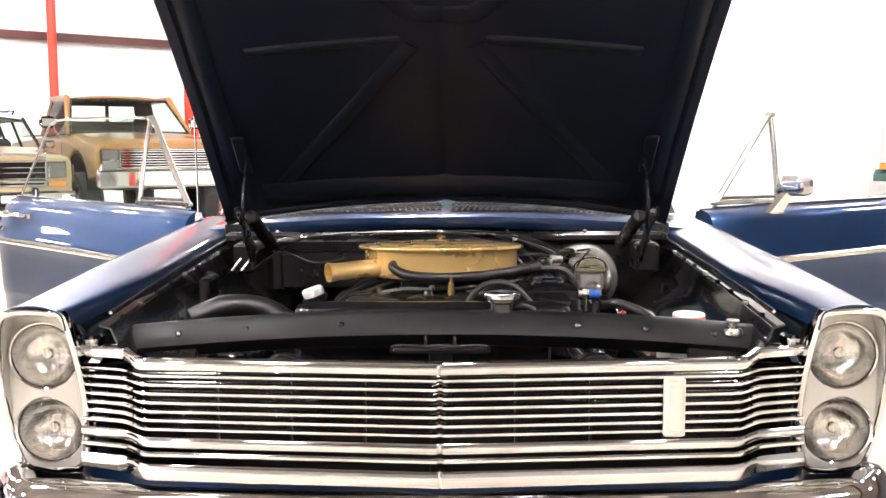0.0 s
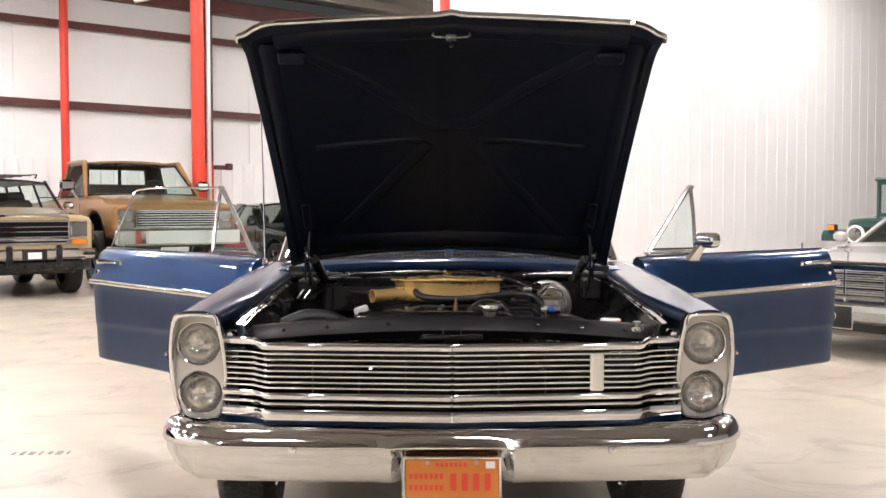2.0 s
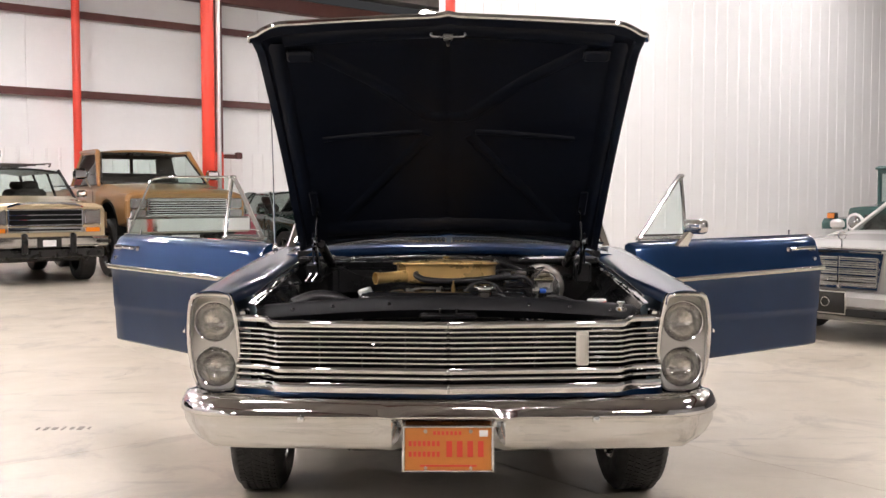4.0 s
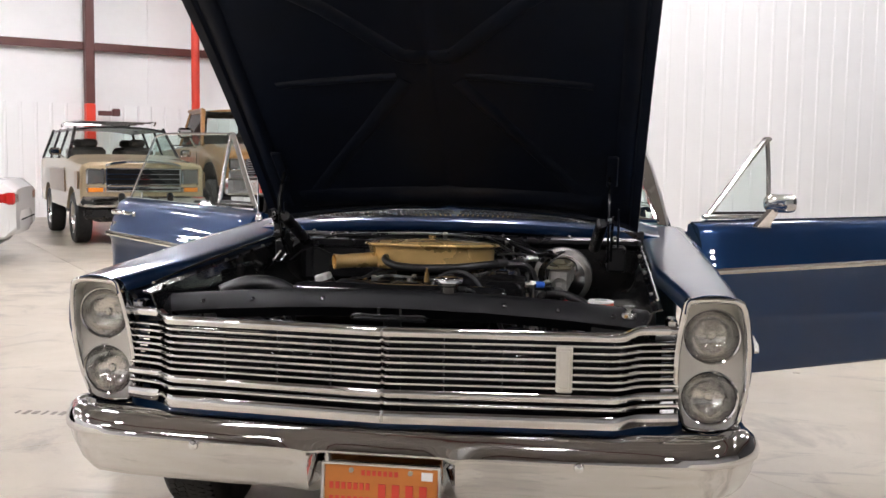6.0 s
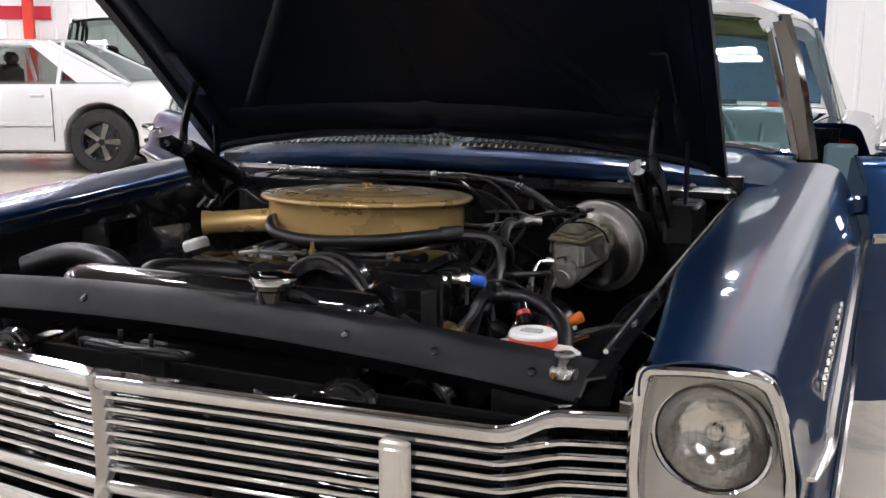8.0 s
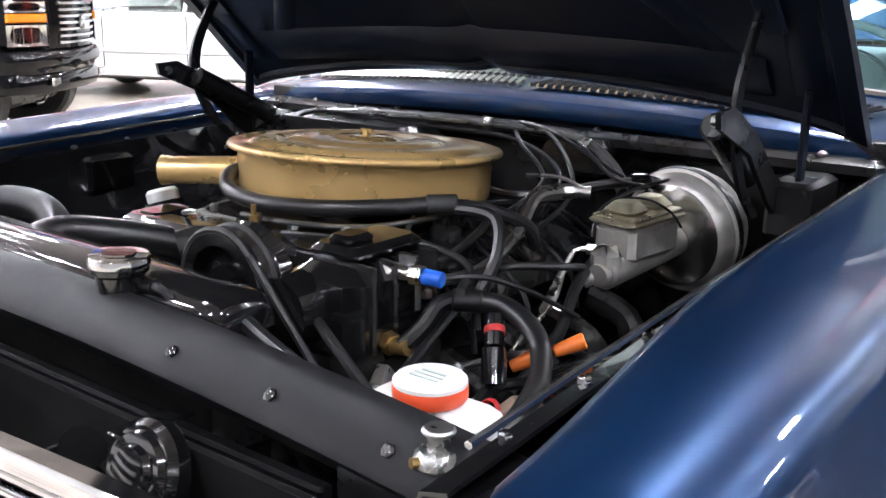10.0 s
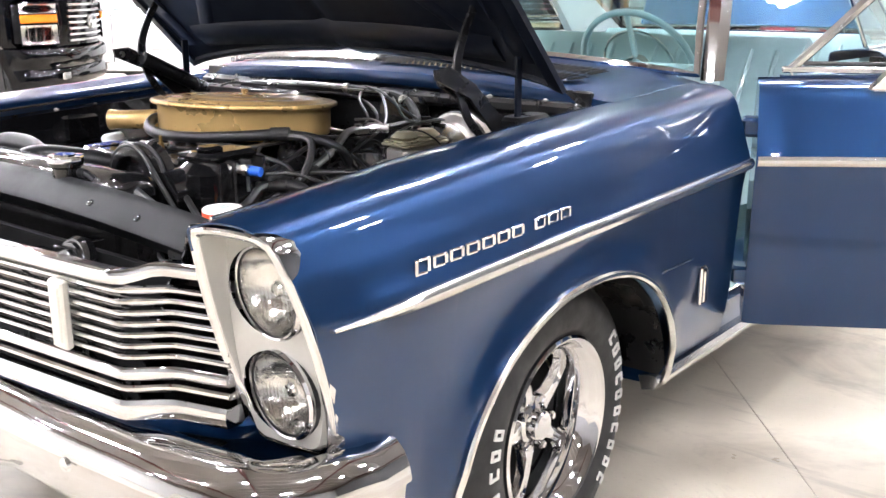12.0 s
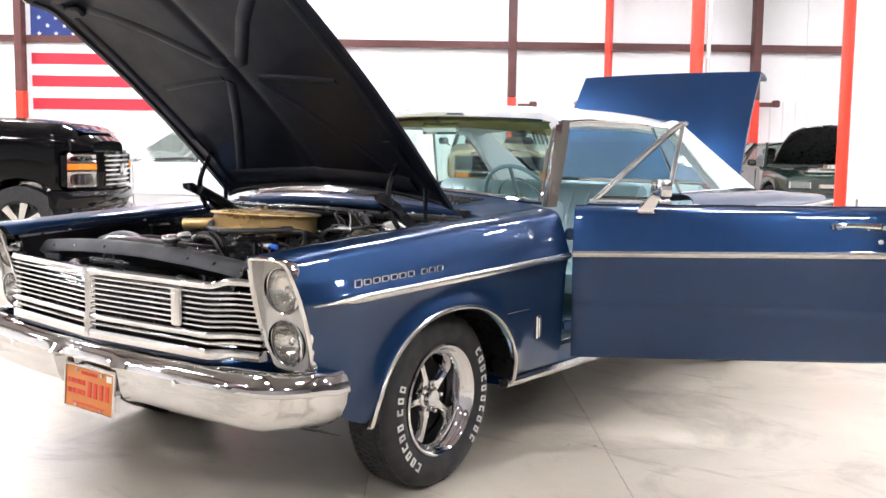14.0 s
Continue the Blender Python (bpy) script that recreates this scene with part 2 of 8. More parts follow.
TEAL_PAINT = material("turquoise_painted_metal", (0.18, 0.28, 0.31), rough=0.3, coat=0.6, vary=0.1, scale=6)
HEADLINER = material("cream_headliner", (0.62, 0.60, 0.52), rough=0.9, vary=0.1, scale=10)
GLASS = glass("window_glass", (0.86, 0.94, 0.92), 0.11)
GLASS_TINT = glass("tinted_band_glass", (0.62, 0.63, 0.42), 0.10)
LENS_GLASS = glass("lamp_glass", (0.95, 0.95, 0.94), 0.06)
REFLECTOR = material("lamp_reflector", (0.80, 0.79, 0.77), rough=0.10, metal=1.0, rough_vary=0.05, scale=30, bump=0.5, bump_scale=45)
# Near-black: paints shade in openings, also seams and black grille backs.
SHADE_GAP_BLACK = material("shade_and_black_gaps", (0.006, 0.006, 0.006), rough=0.8, spec=0.1)

# ==== the hall ====
WALL_WHITE = material("white_wall_panel", (0.86, 0.86, 0.85), rough=0.5, vary=0.06, scale=0.6, rough_vary=0.1, bump=0.03, bump_scale=6)
WALL_GREY = material("grey_wall_panel", (0.16, 0.16, 0.165), rough=0.5, vary=0.1, scale=0.6, rough_vary=0.1)
WALL_PALE = material("pale_grey_wall_panel", (0.55, 0.55, 0.545), rough=0.5, vary=0.08, scale=0.6, rough_vary=0.1)
INSULATION = material("white_insulation_facing", (0.86, 0.86, 0.85), rough=0.42, vary=0.07, scale=0.9, bump=0.5, bump_scale=5)
MAROON = material("oxide_red_steel", (0.10, 0.026, 0.02), rough=0.5, vary=0.25, scale=3, rough_vary=0.1)
RED_STEEL = material("bright_red_steel", (0.72, 0.045, 0.018), rough=0.42, vary=0.12, scale=2.5, rough_vary=0.1)
# Ceiling colour darkened far below the walls, so chrome reflects a dark roof.
CEILING_GREY = material("darkened_ceiling_insulation", (0.26, 0.24, 0.225), rough=0.7, vary=0.08, scale=1.0, bump=0.3, bump_scale=4)
FLAG_RED = material("flag_red_cloth", (0.55, 0.03, 0.05), rough=0.8, vary=0.1, scale=8)
FLAG_WHITE = material("flag_white_cloth", (0.8, 0.8, 0.8), rough=0.8, vary=0.05, scale=8)
FLAG_BLUE = material("flag_blue_cloth", (0.02, 0.04, 0.18), rough=0.8, vary=0.1, scale=8)
TUBE_LIGHT = glow("lamp_tubes", (0.985, 0.98, 1.0), LAMP_POWER)
LAMP_WHITE = material("lamp_housing_white", (0.75, 0.75, 0.73), rough=0.4, vary=0.05, scale=8)
PIPE = material("galvanised_pipe", (0.62, 0.62, 0.60), rough=0.4, metal=0.7, vary=0.1, scale=10)


def concrete():
    """Sealed cream concrete: cloudy patches, grey scuffs, dark specks and an uneven low sheen."""
    mat = material("sealed_concrete", (0.56, 0.50, 0.42), rough=0.3)
    nt = mat.node_tree
    p = nt.nodes["Principled BSDF"]
    geo = nt.nodes.new("ShaderNodeNewGeometry")

    def tex(s, d, r, dist=0.0):
        n = nt.nodes.new("ShaderNodeTexNoise")
        n.inputs["Scale"].default_value, n.inputs["Detail"].default_value = s, d
        n.inputs["Roughness"].default_value, n.inputs["Distortion"].default_value = r, dist
        nt.links.new(geo.outputs["Position"], n.inputs["Vector"])
        return n

    def ranged(n, a, b, lo=0.0, hi=1.0):
        m = nt.nodes.new("ShaderNodeMapRange")
        for key, v in (("From Min", a), ("From Max", b), ("To Min", lo), ("To Max", hi)):
            m.inputs[key].default_value = v
        nt.links.new(n.outputs["Fac"], m.inputs["Value"])
        return m

    def mixed(fac, a, b):
        m = nt.nodes.new("ShaderNodeMix")
        m.data_type = "RGBA"
        nt.links.new(fac.outputs["Result"], m.inputs["Factor"])
        if isinstance(a, tuple):
            m.inputs["A"].default_value = (*a, 1)
        else:
            nt.links.new(a.outputs["Result"], m.inputs["A"])
        m.inputs["B"].default_value = (*b, 1)
        return m
    c = mixed(ranged(tex(0.7, 6, 0.62, 0.4), 0.35, 0.7), (0.55, 0.495, 0.405), (0.385, 0.34, 0.27))
    c = mixed(ranged(tex(3.1, 7, 0.7, 1.5), 0.58, 0.95, 0, 0.22), c, (0.40, 0.36, 0.31))
    c = mixed(ranged(tex(1.3, 5, 0.66, 1.2), 0.53, 0.68, 0, 0.6), c, (0.20, 0.175, 0.15))
    c = mixed(ranged(tex(0.35, 6, 0.7, 0.8), 0.54, 0.68, 0, 0.5), c, (0.26, 0.235, 0.205))
    c = mixed(ranged(tex(60, 3, 0.5), 0.62, 0.75, 0, 0.35), c, (0.30, 0.27, 0.23))
    for turn, size, low in ((8, 0.8, 0.62), (-24, 1.3, 0.64), (70, 1.0, 0.65)):
        mp = nt.nodes.new("ShaderNodeMapping")
        mp.inputs["Rotation"].default_value = (0, 0, radians(turn))
        mp.inputs["Scale"].default_value = (1.0, 6.0, 1.0)
        nt.links.new(geo.outputs["Position"], mp.inputs["Vector"])
        streak = tex(size, 5, 0.6)
        nt.links.new(mp.outputs["Vector"], streak.inputs["Vector"])
        c = mixed(ranged(streak, low, low + 0.07, 0, 0.38), c, (0.18, 0.16, 0.135))
    nt.links.new(c.outputs["Result"], p.inputs["Base Color"])
    r = ranged(tex(2.3, 5, 0.65), 0.25, 0.75, 0.26, 0.40)
    nt.links.new(r.outputs["Result"], p.inputs["Roughness"])
    b = nt.nodes.new("ShaderNodeBump")
    b.inputs["Strength"].default_value, b.inputs["Distance"].default_value = 0.05, 0.01
    nt.links.new(tex(9, 5, 0.6).outputs["Fac"], b.inputs["Height"])
    nt.links.new(b.outputs["Normal"], p.inputs["Normal"])
    return mat


CONCRETE = concrete()
JOINT = material("dark_floor_joint", (0.30, 0.27, 0.235), rough=0.8, vary=0.3, scale=10)
HALL = pose(0, 0, 0, 0, 0, YAW_HALL)    # local x runs along the panel walls, local y across the hall
M0, M1, N0, N1 = -22.0, 20.0, -16.0, 19.82
EAVE = 6.1

base = part("floor", Geo().box(((M0 + M1) / 2, (N0 + N1) / 2, -0.1535), (M1 - M0 + 1, N1 - N0 + 1, 0.3)), JOINT, m=HALL)
tagged(base, "cream sealed concrete floor with saw joints and scuffs", "floor", kind="structure")
joints_m = [M0, -17.1, -12.6, -8.1, -3.6, 0.9, 1.9, 6.4, 10.9, 15.4, M1]
joints_n = [N0, -11.3, -6.8, -2.3, 2.2, 6.7, 11.2, 15.7, N1]
for a0, a1 in zip(joints_m, joints_m[1:]):
    for b0, b1 in zip(joints_n, joints_n[1:]):
        g = Geo().box(((a0 + a1) / 2, (b0 + b1) / 2, -0.01), (a1 - a0 - 0.0025, b1 - b0 - 0.0025, 0.02), cut=0.0015)
        part("slab", g, CONCRETE, base)


def ribbed(length, height, pitch=0.3, depth=0.022, thick=0.12):
    """A wall of upright-ribbed sheet: length along x, the ribs standing out towards -y."""
    xs = []
    x = 0.0
    while x < length - 1e-6:
        w = min(pitch, length - x)
        xs += [(x, 0), (x + w * 0.80, 0), (x + w * 0.84, -depth), (x + w * 0.96, -depth)]
        x += pitch
    xs.append((length, 0))
    g = Geo()
    g.grid([[(a, b, 0) for a, b in xs], [(a, b, height) for a, b in xs]])
    g.box((length / 2, thick / 2 + 0.003, height / 2), (length, thick, height))
    return g


def at_wall(m, n, z=0.0, turn=0.0):
    q = hall(m, n, z)
    return pose(q.x, q.y, q.z, 0, 0, YAW_HALL + turn)


back = part("wall_back", Geo().box(((M1 - M0) / 2, 0.13, EAVE / 2), (M1 - M0, 0.25, EAVE)), INSULATION, m=at_wall(M0, N1), sharp=20)
tagged(back, "white insulated steel building wall with brown girts", "wall", kind="structure")
part("liner_panel", ribbed(M1 - M0, 2.4, 0.3, 0.02, 0.04), WALL_WHITE, back, sharp=20, m=pose(0, -0.06, 0))
for z in (3.63, 5.40):
    part("girt", Geo().box(((M1 - M0) / 2, -0.11, z), (M1 - M0, 0.16, 0.13), cut=0.01).box(((M1 - M0) / 2, -0.18, z - 0.075), (M1 - M0, 0.02, 0.06)), MAROON, back)
part("eave_beam", Geo().box(((M1 - M0) / 2, -0.2, EAVE + 0.1), (M1 - M0, 0.3, 0.34), cut=0.02), MAROON, back)
for k in range(-3, 6):
    m = 3.0 + 5.67 * k - M0
    if 0.3 < m < M1 - M0:
        part("wall_post", Geo().box((m, -0.32, (EAVE + 2.4) / 2), (0.18, 0.28, EAVE - 2.4), cut=0.015), MAROON, back)
        part("post_foot", Geo().box((m, -0.32, 1.2), (0.185, 0.285, 2.4), cut=0.015), RED_STEEL, back, "red painted lower post")
    part("insulation_seam", Geo().tube([(m + 1.3, -0.012, 2.45), (m + 1.3, -0.012, EAVE)], 0.012, 6, 0), INSULATION, back) if 0.3 < m < M1 - M0 - 2 else None

right = part("wall_partition", ribbed(M1 - 5.5, EAVE + 0.6, 0.305, 0.006, 0.2), WALL_WHITE, m=at_wall(5.5, 6.68), sharp=20)
tagged(right, "white ribbed steel partition wall", "wall", kind="structure")

# Added walls out of view; front and east greyed to dim car reflections.
for name, m, n, turn, length in (("wall_front", M1, N0, 180, M1 - M0), ("wall_side_west", M0, N0, 90, N1 - N0), ("wall_side_east", M1, N1, -90, N1 - N0)):
    skin, words = {"wall_front": (WALL_PALE, "unseen added pale grey"), "wall_side_west": (WALL_WHITE, "plain white"), "wall_side_east": (WALL_GREY, "unseen added grey")}[name]
    w = part(name, ribbed(length, EAVE + 0.6, 0.61, 0.02, 0.2), skin, m=at_wall(m, n, 0, turn), sharp=20)
    tagged(w, words + " ribbed steel wall", "wall", kind="structure")

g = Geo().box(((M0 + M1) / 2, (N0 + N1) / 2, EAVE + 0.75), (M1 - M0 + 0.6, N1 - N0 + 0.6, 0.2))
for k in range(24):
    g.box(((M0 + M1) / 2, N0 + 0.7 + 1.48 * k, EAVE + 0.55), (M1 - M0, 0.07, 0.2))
ceiling = part("ceiling", g, CEILING_GREY, m=HALL)
tagged(ceiling, "darkened grey-brown insulated ceiling between steel purlins", "ceiling", kind="structure")
g = Geo()
for k in range(6):
    g.box((5.36 - 7.2 * (k - 1) if k else M1 - 3.6, (N0 + N1) / 2, EAVE + 0.28), (0.22, N1 - N0, 0.42), cut=0.02)
rafters = part("ceiling_rafters", g, MAROON, m=HALL)
tagged(rafters, "oxide red steel roof rafters", "beam", kind="structure")


def column(m, n, wide):
    """A round red steel column with a cap and a base plate."""
    g = Geo()
    h = EAVE + 0.06
    g.cyl((0, 0, 0.02), (0, 0, h), wide * 0.5, segs=32).cyl((0, 0, h - 0.02), (0, 0, h + 0.0), wide * 0.8, segs=32)
    g.box((0, 0, 0.012), (wide * 1.6, wide * 1.6, 0.024), cut=0.004)
    c = part("steel_column", g, RED_STEEL, m=at_wall(m, n))
    return tagged(c, "bright red steel building column on a base plate", "column", "hall columns", "structure")


column(5.39, 6.53, 0.12)
column(5.88, 14.17, 0.235)
column(5.19, 19.2, 0.18)

q = hall(6.07, 14.12)
conduit = part("conduit", Geo().cyl((0, 0, 0.0), (0, 0, EAVE), 0.04, segs=20).box((0, -0.05, 2.9), (0.06, 0.05, 0.05), cut=0.008), PIPE, m=pose(q.x, q.y, 0))
tagged(conduit, "white painted pipe beside a red column", "pipe", kind="structure")

# flag on the back wall
flag_m, flag_z = -8.17, 2.0
flag = holder("flag", at_wall(flag_m, N1 - 0.09, flag_z), "large striped flag with a starred blue corner hung on the wall", "flag")
FW, FH = 5.9, 3.37
for k in range(13):
    x0 = 0 if k < 6 else FW * 0.4
    rows = [[(lerp(x0, FW, i / 16), -0.012 * math.sin(i * 1.3 + k * 0.2), FH * (k + r) / 13) for i in range(17)] for r in (0, 1)]
    part("stripe", Geo().grid(rows), FLAG_RED if k % 2 == 0 else FLAG_WHITE, flag, thick=0.004)
part("canton", Geo().box((FW * 0.2, -0.006, FH * (1 - 3.5 / 13)), (FW * 0.4, 0.012, FH * 7 / 13)), FLAG_BLUE, flag, "dark blue corner")
star = [((0.06 if k % 2 == 0 else 0.025) * math.sin(k * math.pi / 5), (0.06 if k % 2 == 0 else 0.025) * math.cos(k * math.pi / 5)) for k in range(10)]
star_mesh = Geo().prism(star, 0.006).mesh("star", FLAG_WHITE)
for row in range(9):
    for col in range(6 if row % 2 == 0 else 5):
        ob = new("star", star_mesh)
        ob.parent = flag
        ob.matrix_local = pose(FW * 0.4 * (2 * col + 1 + row % 2) / 12, -0.014, FH * (6 / 13 + 7 / 13 * (row + 1) / 10), 90)

# brackets and a pipe on the back wall and under the roof
for m, z in ((3.0 + 0.35, 2.2), (8.67 + 0.3, 2.3)):
    b = part("wall_bracket", Geo().box((0, 0, 0), (0.42, 0.1, 0.1), cut=0.01).box((0.14, -0.06, 0.02), (0.16, 0.14, 0.16), cut=0.02), MAROON, m=at_wall(m, N1 - 0.52, z))
    tagged(b, "small brown steel bracket on the wall post", "bracket", "wall brackets")
pipe = part("roof_brace", Geo().cyl((0, 0, 0), (4.2, -1.8, 1.3), 0.045), PIPE, m=at_wall(4.6, 13.9, 4.85))
tagged(pipe, "pale steel pipe brace rising to the roof", "pipe", kind="structure")


def ceiling_light():
    """A hanging strip fixture: white tray, two rows of tubes, end caps and suspension wires."""
    h = holder("ceiling_light", Matrix(), "white linear high-bay lamp hung from the roof, lit", "lamp", "hall lamps")
    tray = [(-0.22, 0.0), (-0.2, 0.05), (-0.09, 0.09), (0.09, 0.09), (0.2, 0.05), (0.22, 0.0), (0.19, 0.0), (0.17, 0.04), (0.08, 0.07), (-0.08, 0.07), (-0.17, 0.04), (-0.19, 0.0)]
    part("housing", Geo().rings([[(x, a, z) for a, z in tray] for x in (-0.40, 0.40)], caps=True), LAMP_WHITE, h)
    for y in (-0.115, 0.115):
        part("tube", Geo().box((0, y, 0.002), (0.74, 0.12, 0.07), cut=0.02), TUBE_LIGHT, h, "glowing tubes")
    for x in (-0.32, 0.32):
        part("wire", Geo().cyl((x, 0, 0.085), (x, 0, 0.88), 0.004, segs=6), STEEL, h)
    return h


lamp = ceiling_light()
# Outer rows, m 13 and n 16.3, added out of view to brighten walls.
spots = [(m, n) for m in (-17.5, -12.4, -7.3, -2.2, 2.9, 8.0, 13.0) for n in (-9.0, -3.6, 0.9, 4.1, 8.6, 12.4, 16.3) if not (7 < m < 9 and n > 16) and not (n < -5 and m < -5) and not (n < -3 and m > 5 and (m, n) != (8.0, -3.6))]
for i, (m, n) in enumerate(spots):
    place = at_wall(m, n, EAVE - 0.33)
    if i == 0:
        lamp.matrix_basis = place
    else:
        copy_thing(lamp, place)

STENCIL = material("faded_stencil_ink", (0.33, 0.30, 0.265), rough=0.7, vary=0.4, scale=30)
# a worn stencil on the floor: unreadable bars
marks = holder("floor_stencil", pose(-2.29, 1.82, 0.0, 0, 0, 4), "faded dark stencil marks on the concrete", "marking")
for k in range(7):
    part("mark", Geo().box((0.047 * k, 0, 0.002), (0.012 + 0.008 * (k % 3), 0.05 + 0.02 * (k % 2), 0.003)), STENCIL, marks)

# ==== the blue car ====
car = holder("car", pose(0, 0.77, 0), "dark blue white-roofed hardtop car, hood, trunk and doors open", "car")
CAR0 = pose(0, -0.77, 0)     # parts are given in the hall's coordinates


def cpart(name, geo, mat, parent=None, label="", sharp=35, thick=0.0):
    ob = part(name, geo, mat, parent or car, label, sharp, thick)
    if parent is None:
        ob.matrix_local = CAR0
    return ob


def cboth(name, geo, mat, label="", sharp=35, thick=0.0):
    return cpart(name, geo, mat, None, label, sharp, thick), cpart(name, geo.mirrored(), mat, None, label, sharp, thick)


TOP = [(-0.1, 0.943), (0.0, 0.949), (0.23, 0.965), (0.51, 0.981), (1.0, 1.004), (1.36, 1.02), (1.6, 1.03), (2.9, 1.05), (4.2, 1.03), (5.1, 0.98)]


def crest(y):
    return table(TOP, y)


def crease(y):
    return 0.793 + 0.029 * y


def upper_profile(y):
    """Body side from the inner edge over the shoulder to the crease, as (x, z)."""
    zt, zc = crest(y), crease(y)
    h = zt - zc
    k = [(0.722, zt - 0.05), (0.724, zt - 0.026), (0.733, zt - 0.012), (0.76, zt - 0.005), (0.81, zt), (0.86, zt + 0.001), (0.895, zt - 0.004), (0.918, zt - 0.016), (0.932, zt - 0.034),
         (0.944, zt - 0.062), (0.958, zt - 0.062 - (h - 0.062) * 0.3), (0.971, zt - 0.062 - (h - 0.062) * 0.62), (0.982, zc + 0.016), (0.987, zc)]
    return [(p.x, p.z) for p in curve([(x, 0, z) for x, z in k], 3)]


def side_x(z, y):
    zc = crease(y)
    return table([(0.30, 0.905), (0.36, 0.932), (0.44, 0.950), (0.54, 0.957), (0.62, 0.9605), (0.70, 0.965), (zc - 0.06, 0.970), (zc - 0.018, 0.978), (zc, 0.987)], z)


ARCH_Y, ARCH_RY, ARCH_Z, ARCH_RZ = 0.735, 0.418, 0.33, 0.374


def arch_z(y, cy, low):
    u = (y - cy) / ARCH_RY
    return max(low, ARCH_Z + ARCH_RZ * (1 - abs(u) ** 2.15) ** (1 / 2.15)) if abs(u) < 1 else low


def bezel_y(x, z):
    """Front face of the headlight surround: its top and its inner edge stand forward."""
    return -0.075 + (0.943 - z) * 0.29 + (x - 0.782) * 0.155


def bezel_x(z):
    """Outer edge of the headlight surround."""
    return table([(0.30, 0.90), (0.572, 0.920), (0.60, 0.945), (0.65, 0.958), (0.72, 0.964), (0.80, 0.962), (0.88, 0.951), (0.925, 0.939), (0.94, 0.926), (0.953, 0.905)], z)


def flank(y0, y1, cy, low0, low1, ys=None):
    """One side panel of the body with a wheel arch at cy (None: no arch)."""
    if ys is None:
        ys = [lerp(y0, y1, i / 40) for i in range(41)]
        if cy is not None:
            ys += [cy + ARCH_RY * s * k for s in (-1, 1) for k in (1.0, 0.999, 0.99, 0.975, 0.95, 0.92, 0.88, 0.83, 0.76, 0.68, 0.58)]
        ys = sorted(y for y in ys if y0 <= y <= y1)
    rows = []
    for y in ys:
        pts = upper_profile(y)
        zc, low = crease(y), lerp(low0, low1, (y - y0) / (y1 - y0)) + (0.13 * max(0, 0.34 - y) / 0.34 * math.sqrt(max(0, 0.34 - y) / 0.34) if y0 < 0.2 else 0)
        end = arch_z(y, cy, low) if cy is not None else low
        for k in range(1, 15):
            z = lerp(zc, end, k / 14)
            x = side_x(z, y)
            if cy is not None:
                d = math.hypot((y - cy) / ARCH_RY, max(0, z - ARCH_Z) / ARCH_RZ)
                x += 0.030 * math.exp(-((d - 1.0) / 0.13) ** 2) * (1 if z > 0.36 else 0.6)
            pts.append((x, z))
        row = []
        for x, z in pts:
            pull = 1 - step(-0.06, 0.16, y)
            front = bezel_y(min(x, bezel_x(z)), max(z, 0.575)) + 0.004
            yy = y + front * max(0, 1 - max(y, 0) / 0.3) if y0 < 0.2 else y
            inner = 0.058 * (1 - step(-0.04, 0.45, y)) * (1 - step(0.715, 0.86, x)) if y0 < 0.2 else 0
            row.append((x - pull * max(0, x - bezel_x(z)) + inner, yy, z))
        rows.append(row)
    return rows


rows = flank(0.0, 1.53, ARCH_Y, 0.345, 0.36)
cboth("front_fender", Geo().grid(rows), PAINT, sharp=28, thick=0.003)
rows = flank(2.86, 5.10, 3.76, 0.36, 0.40)
cboth("rear_quarter", Geo().grid(rows), PAINT, sharp=28, thick=0.003)


def arch_lip(cy, width=0.014):
    line = []
    for i in range(81):
        u = -1 + 2 * i / 80
        a = math.sin(u * math.pi / 2)
        y = cy + ARCH_RY * a
        z = arch_z(y, cy, 0.34)
        if abs(a) > 0.999:
            z = 0.34
        line.append((side_x(z, y) + 0.035, y, z))
    return Geo().tube([(line[0][0] - 0.01, cy - ARCH_RY - 0.012, 0.342)] + line[1:-1] + [(line[-1][0] - 0.01, cy + ARCH_RY + 0.004, 0.34)], width * 0.5, 8, 2)


for cy in (ARCH_Y, 3.76):
    cboth("wheel_arch_trim", arch_lip(cy, 0.017), CHROME_DULL, "bright metal wheel arch lip")
    rows = []
    for i in range(25):
        a = math.pi * (i / 24)
        y, z = cy - (ARCH_RY + 0.012) * math.cos(a), 0.352 + (ARCH_RZ - 0.017) * math.sin(a)
        rows.append([(0.955, y, z), (0.55, y, z)])
    g = Geo().grid(rows)
    g.put([(0.55, cy - 0.42, 0.36), (0.55, cy + 0.42, 0.36), (0.55, cy + 0.45, 0.74), (0.55, cy - 0.45, 0.74)], [(0, 1, 2, 3)])
    cboth("wheel_housing", g, BLACK_SATIN, "black inner wheel housing", thick=0.004)


def side_trim(y0, y1, tip, lift=0.0):
    loops = []
    for i in range(33):
        y = lerp(y0, y1, i / 32)
        k = step(y0, y0 + 0.22, y) if tip else 1
        h = lerp(0.003, 0.0135, k)
        z = crease(y) - 0.004 + lift
        x = 0.989 - (0.987 - bezel_x(z)) * (1 - step(-0.06, 0.16, y)) if y < 0.2 else 0.989
        loops.append([(x - 0.004, y, z - h), (x + 0.004, y, z - h), (x + 0.010, y, z - h * 0.3), (x + 0.010, y, z + h * 0.3), (x + 0.004, y, z + h), (x - 0.004, y, z + h)])
    return Geo().rings(loops, caps=True)


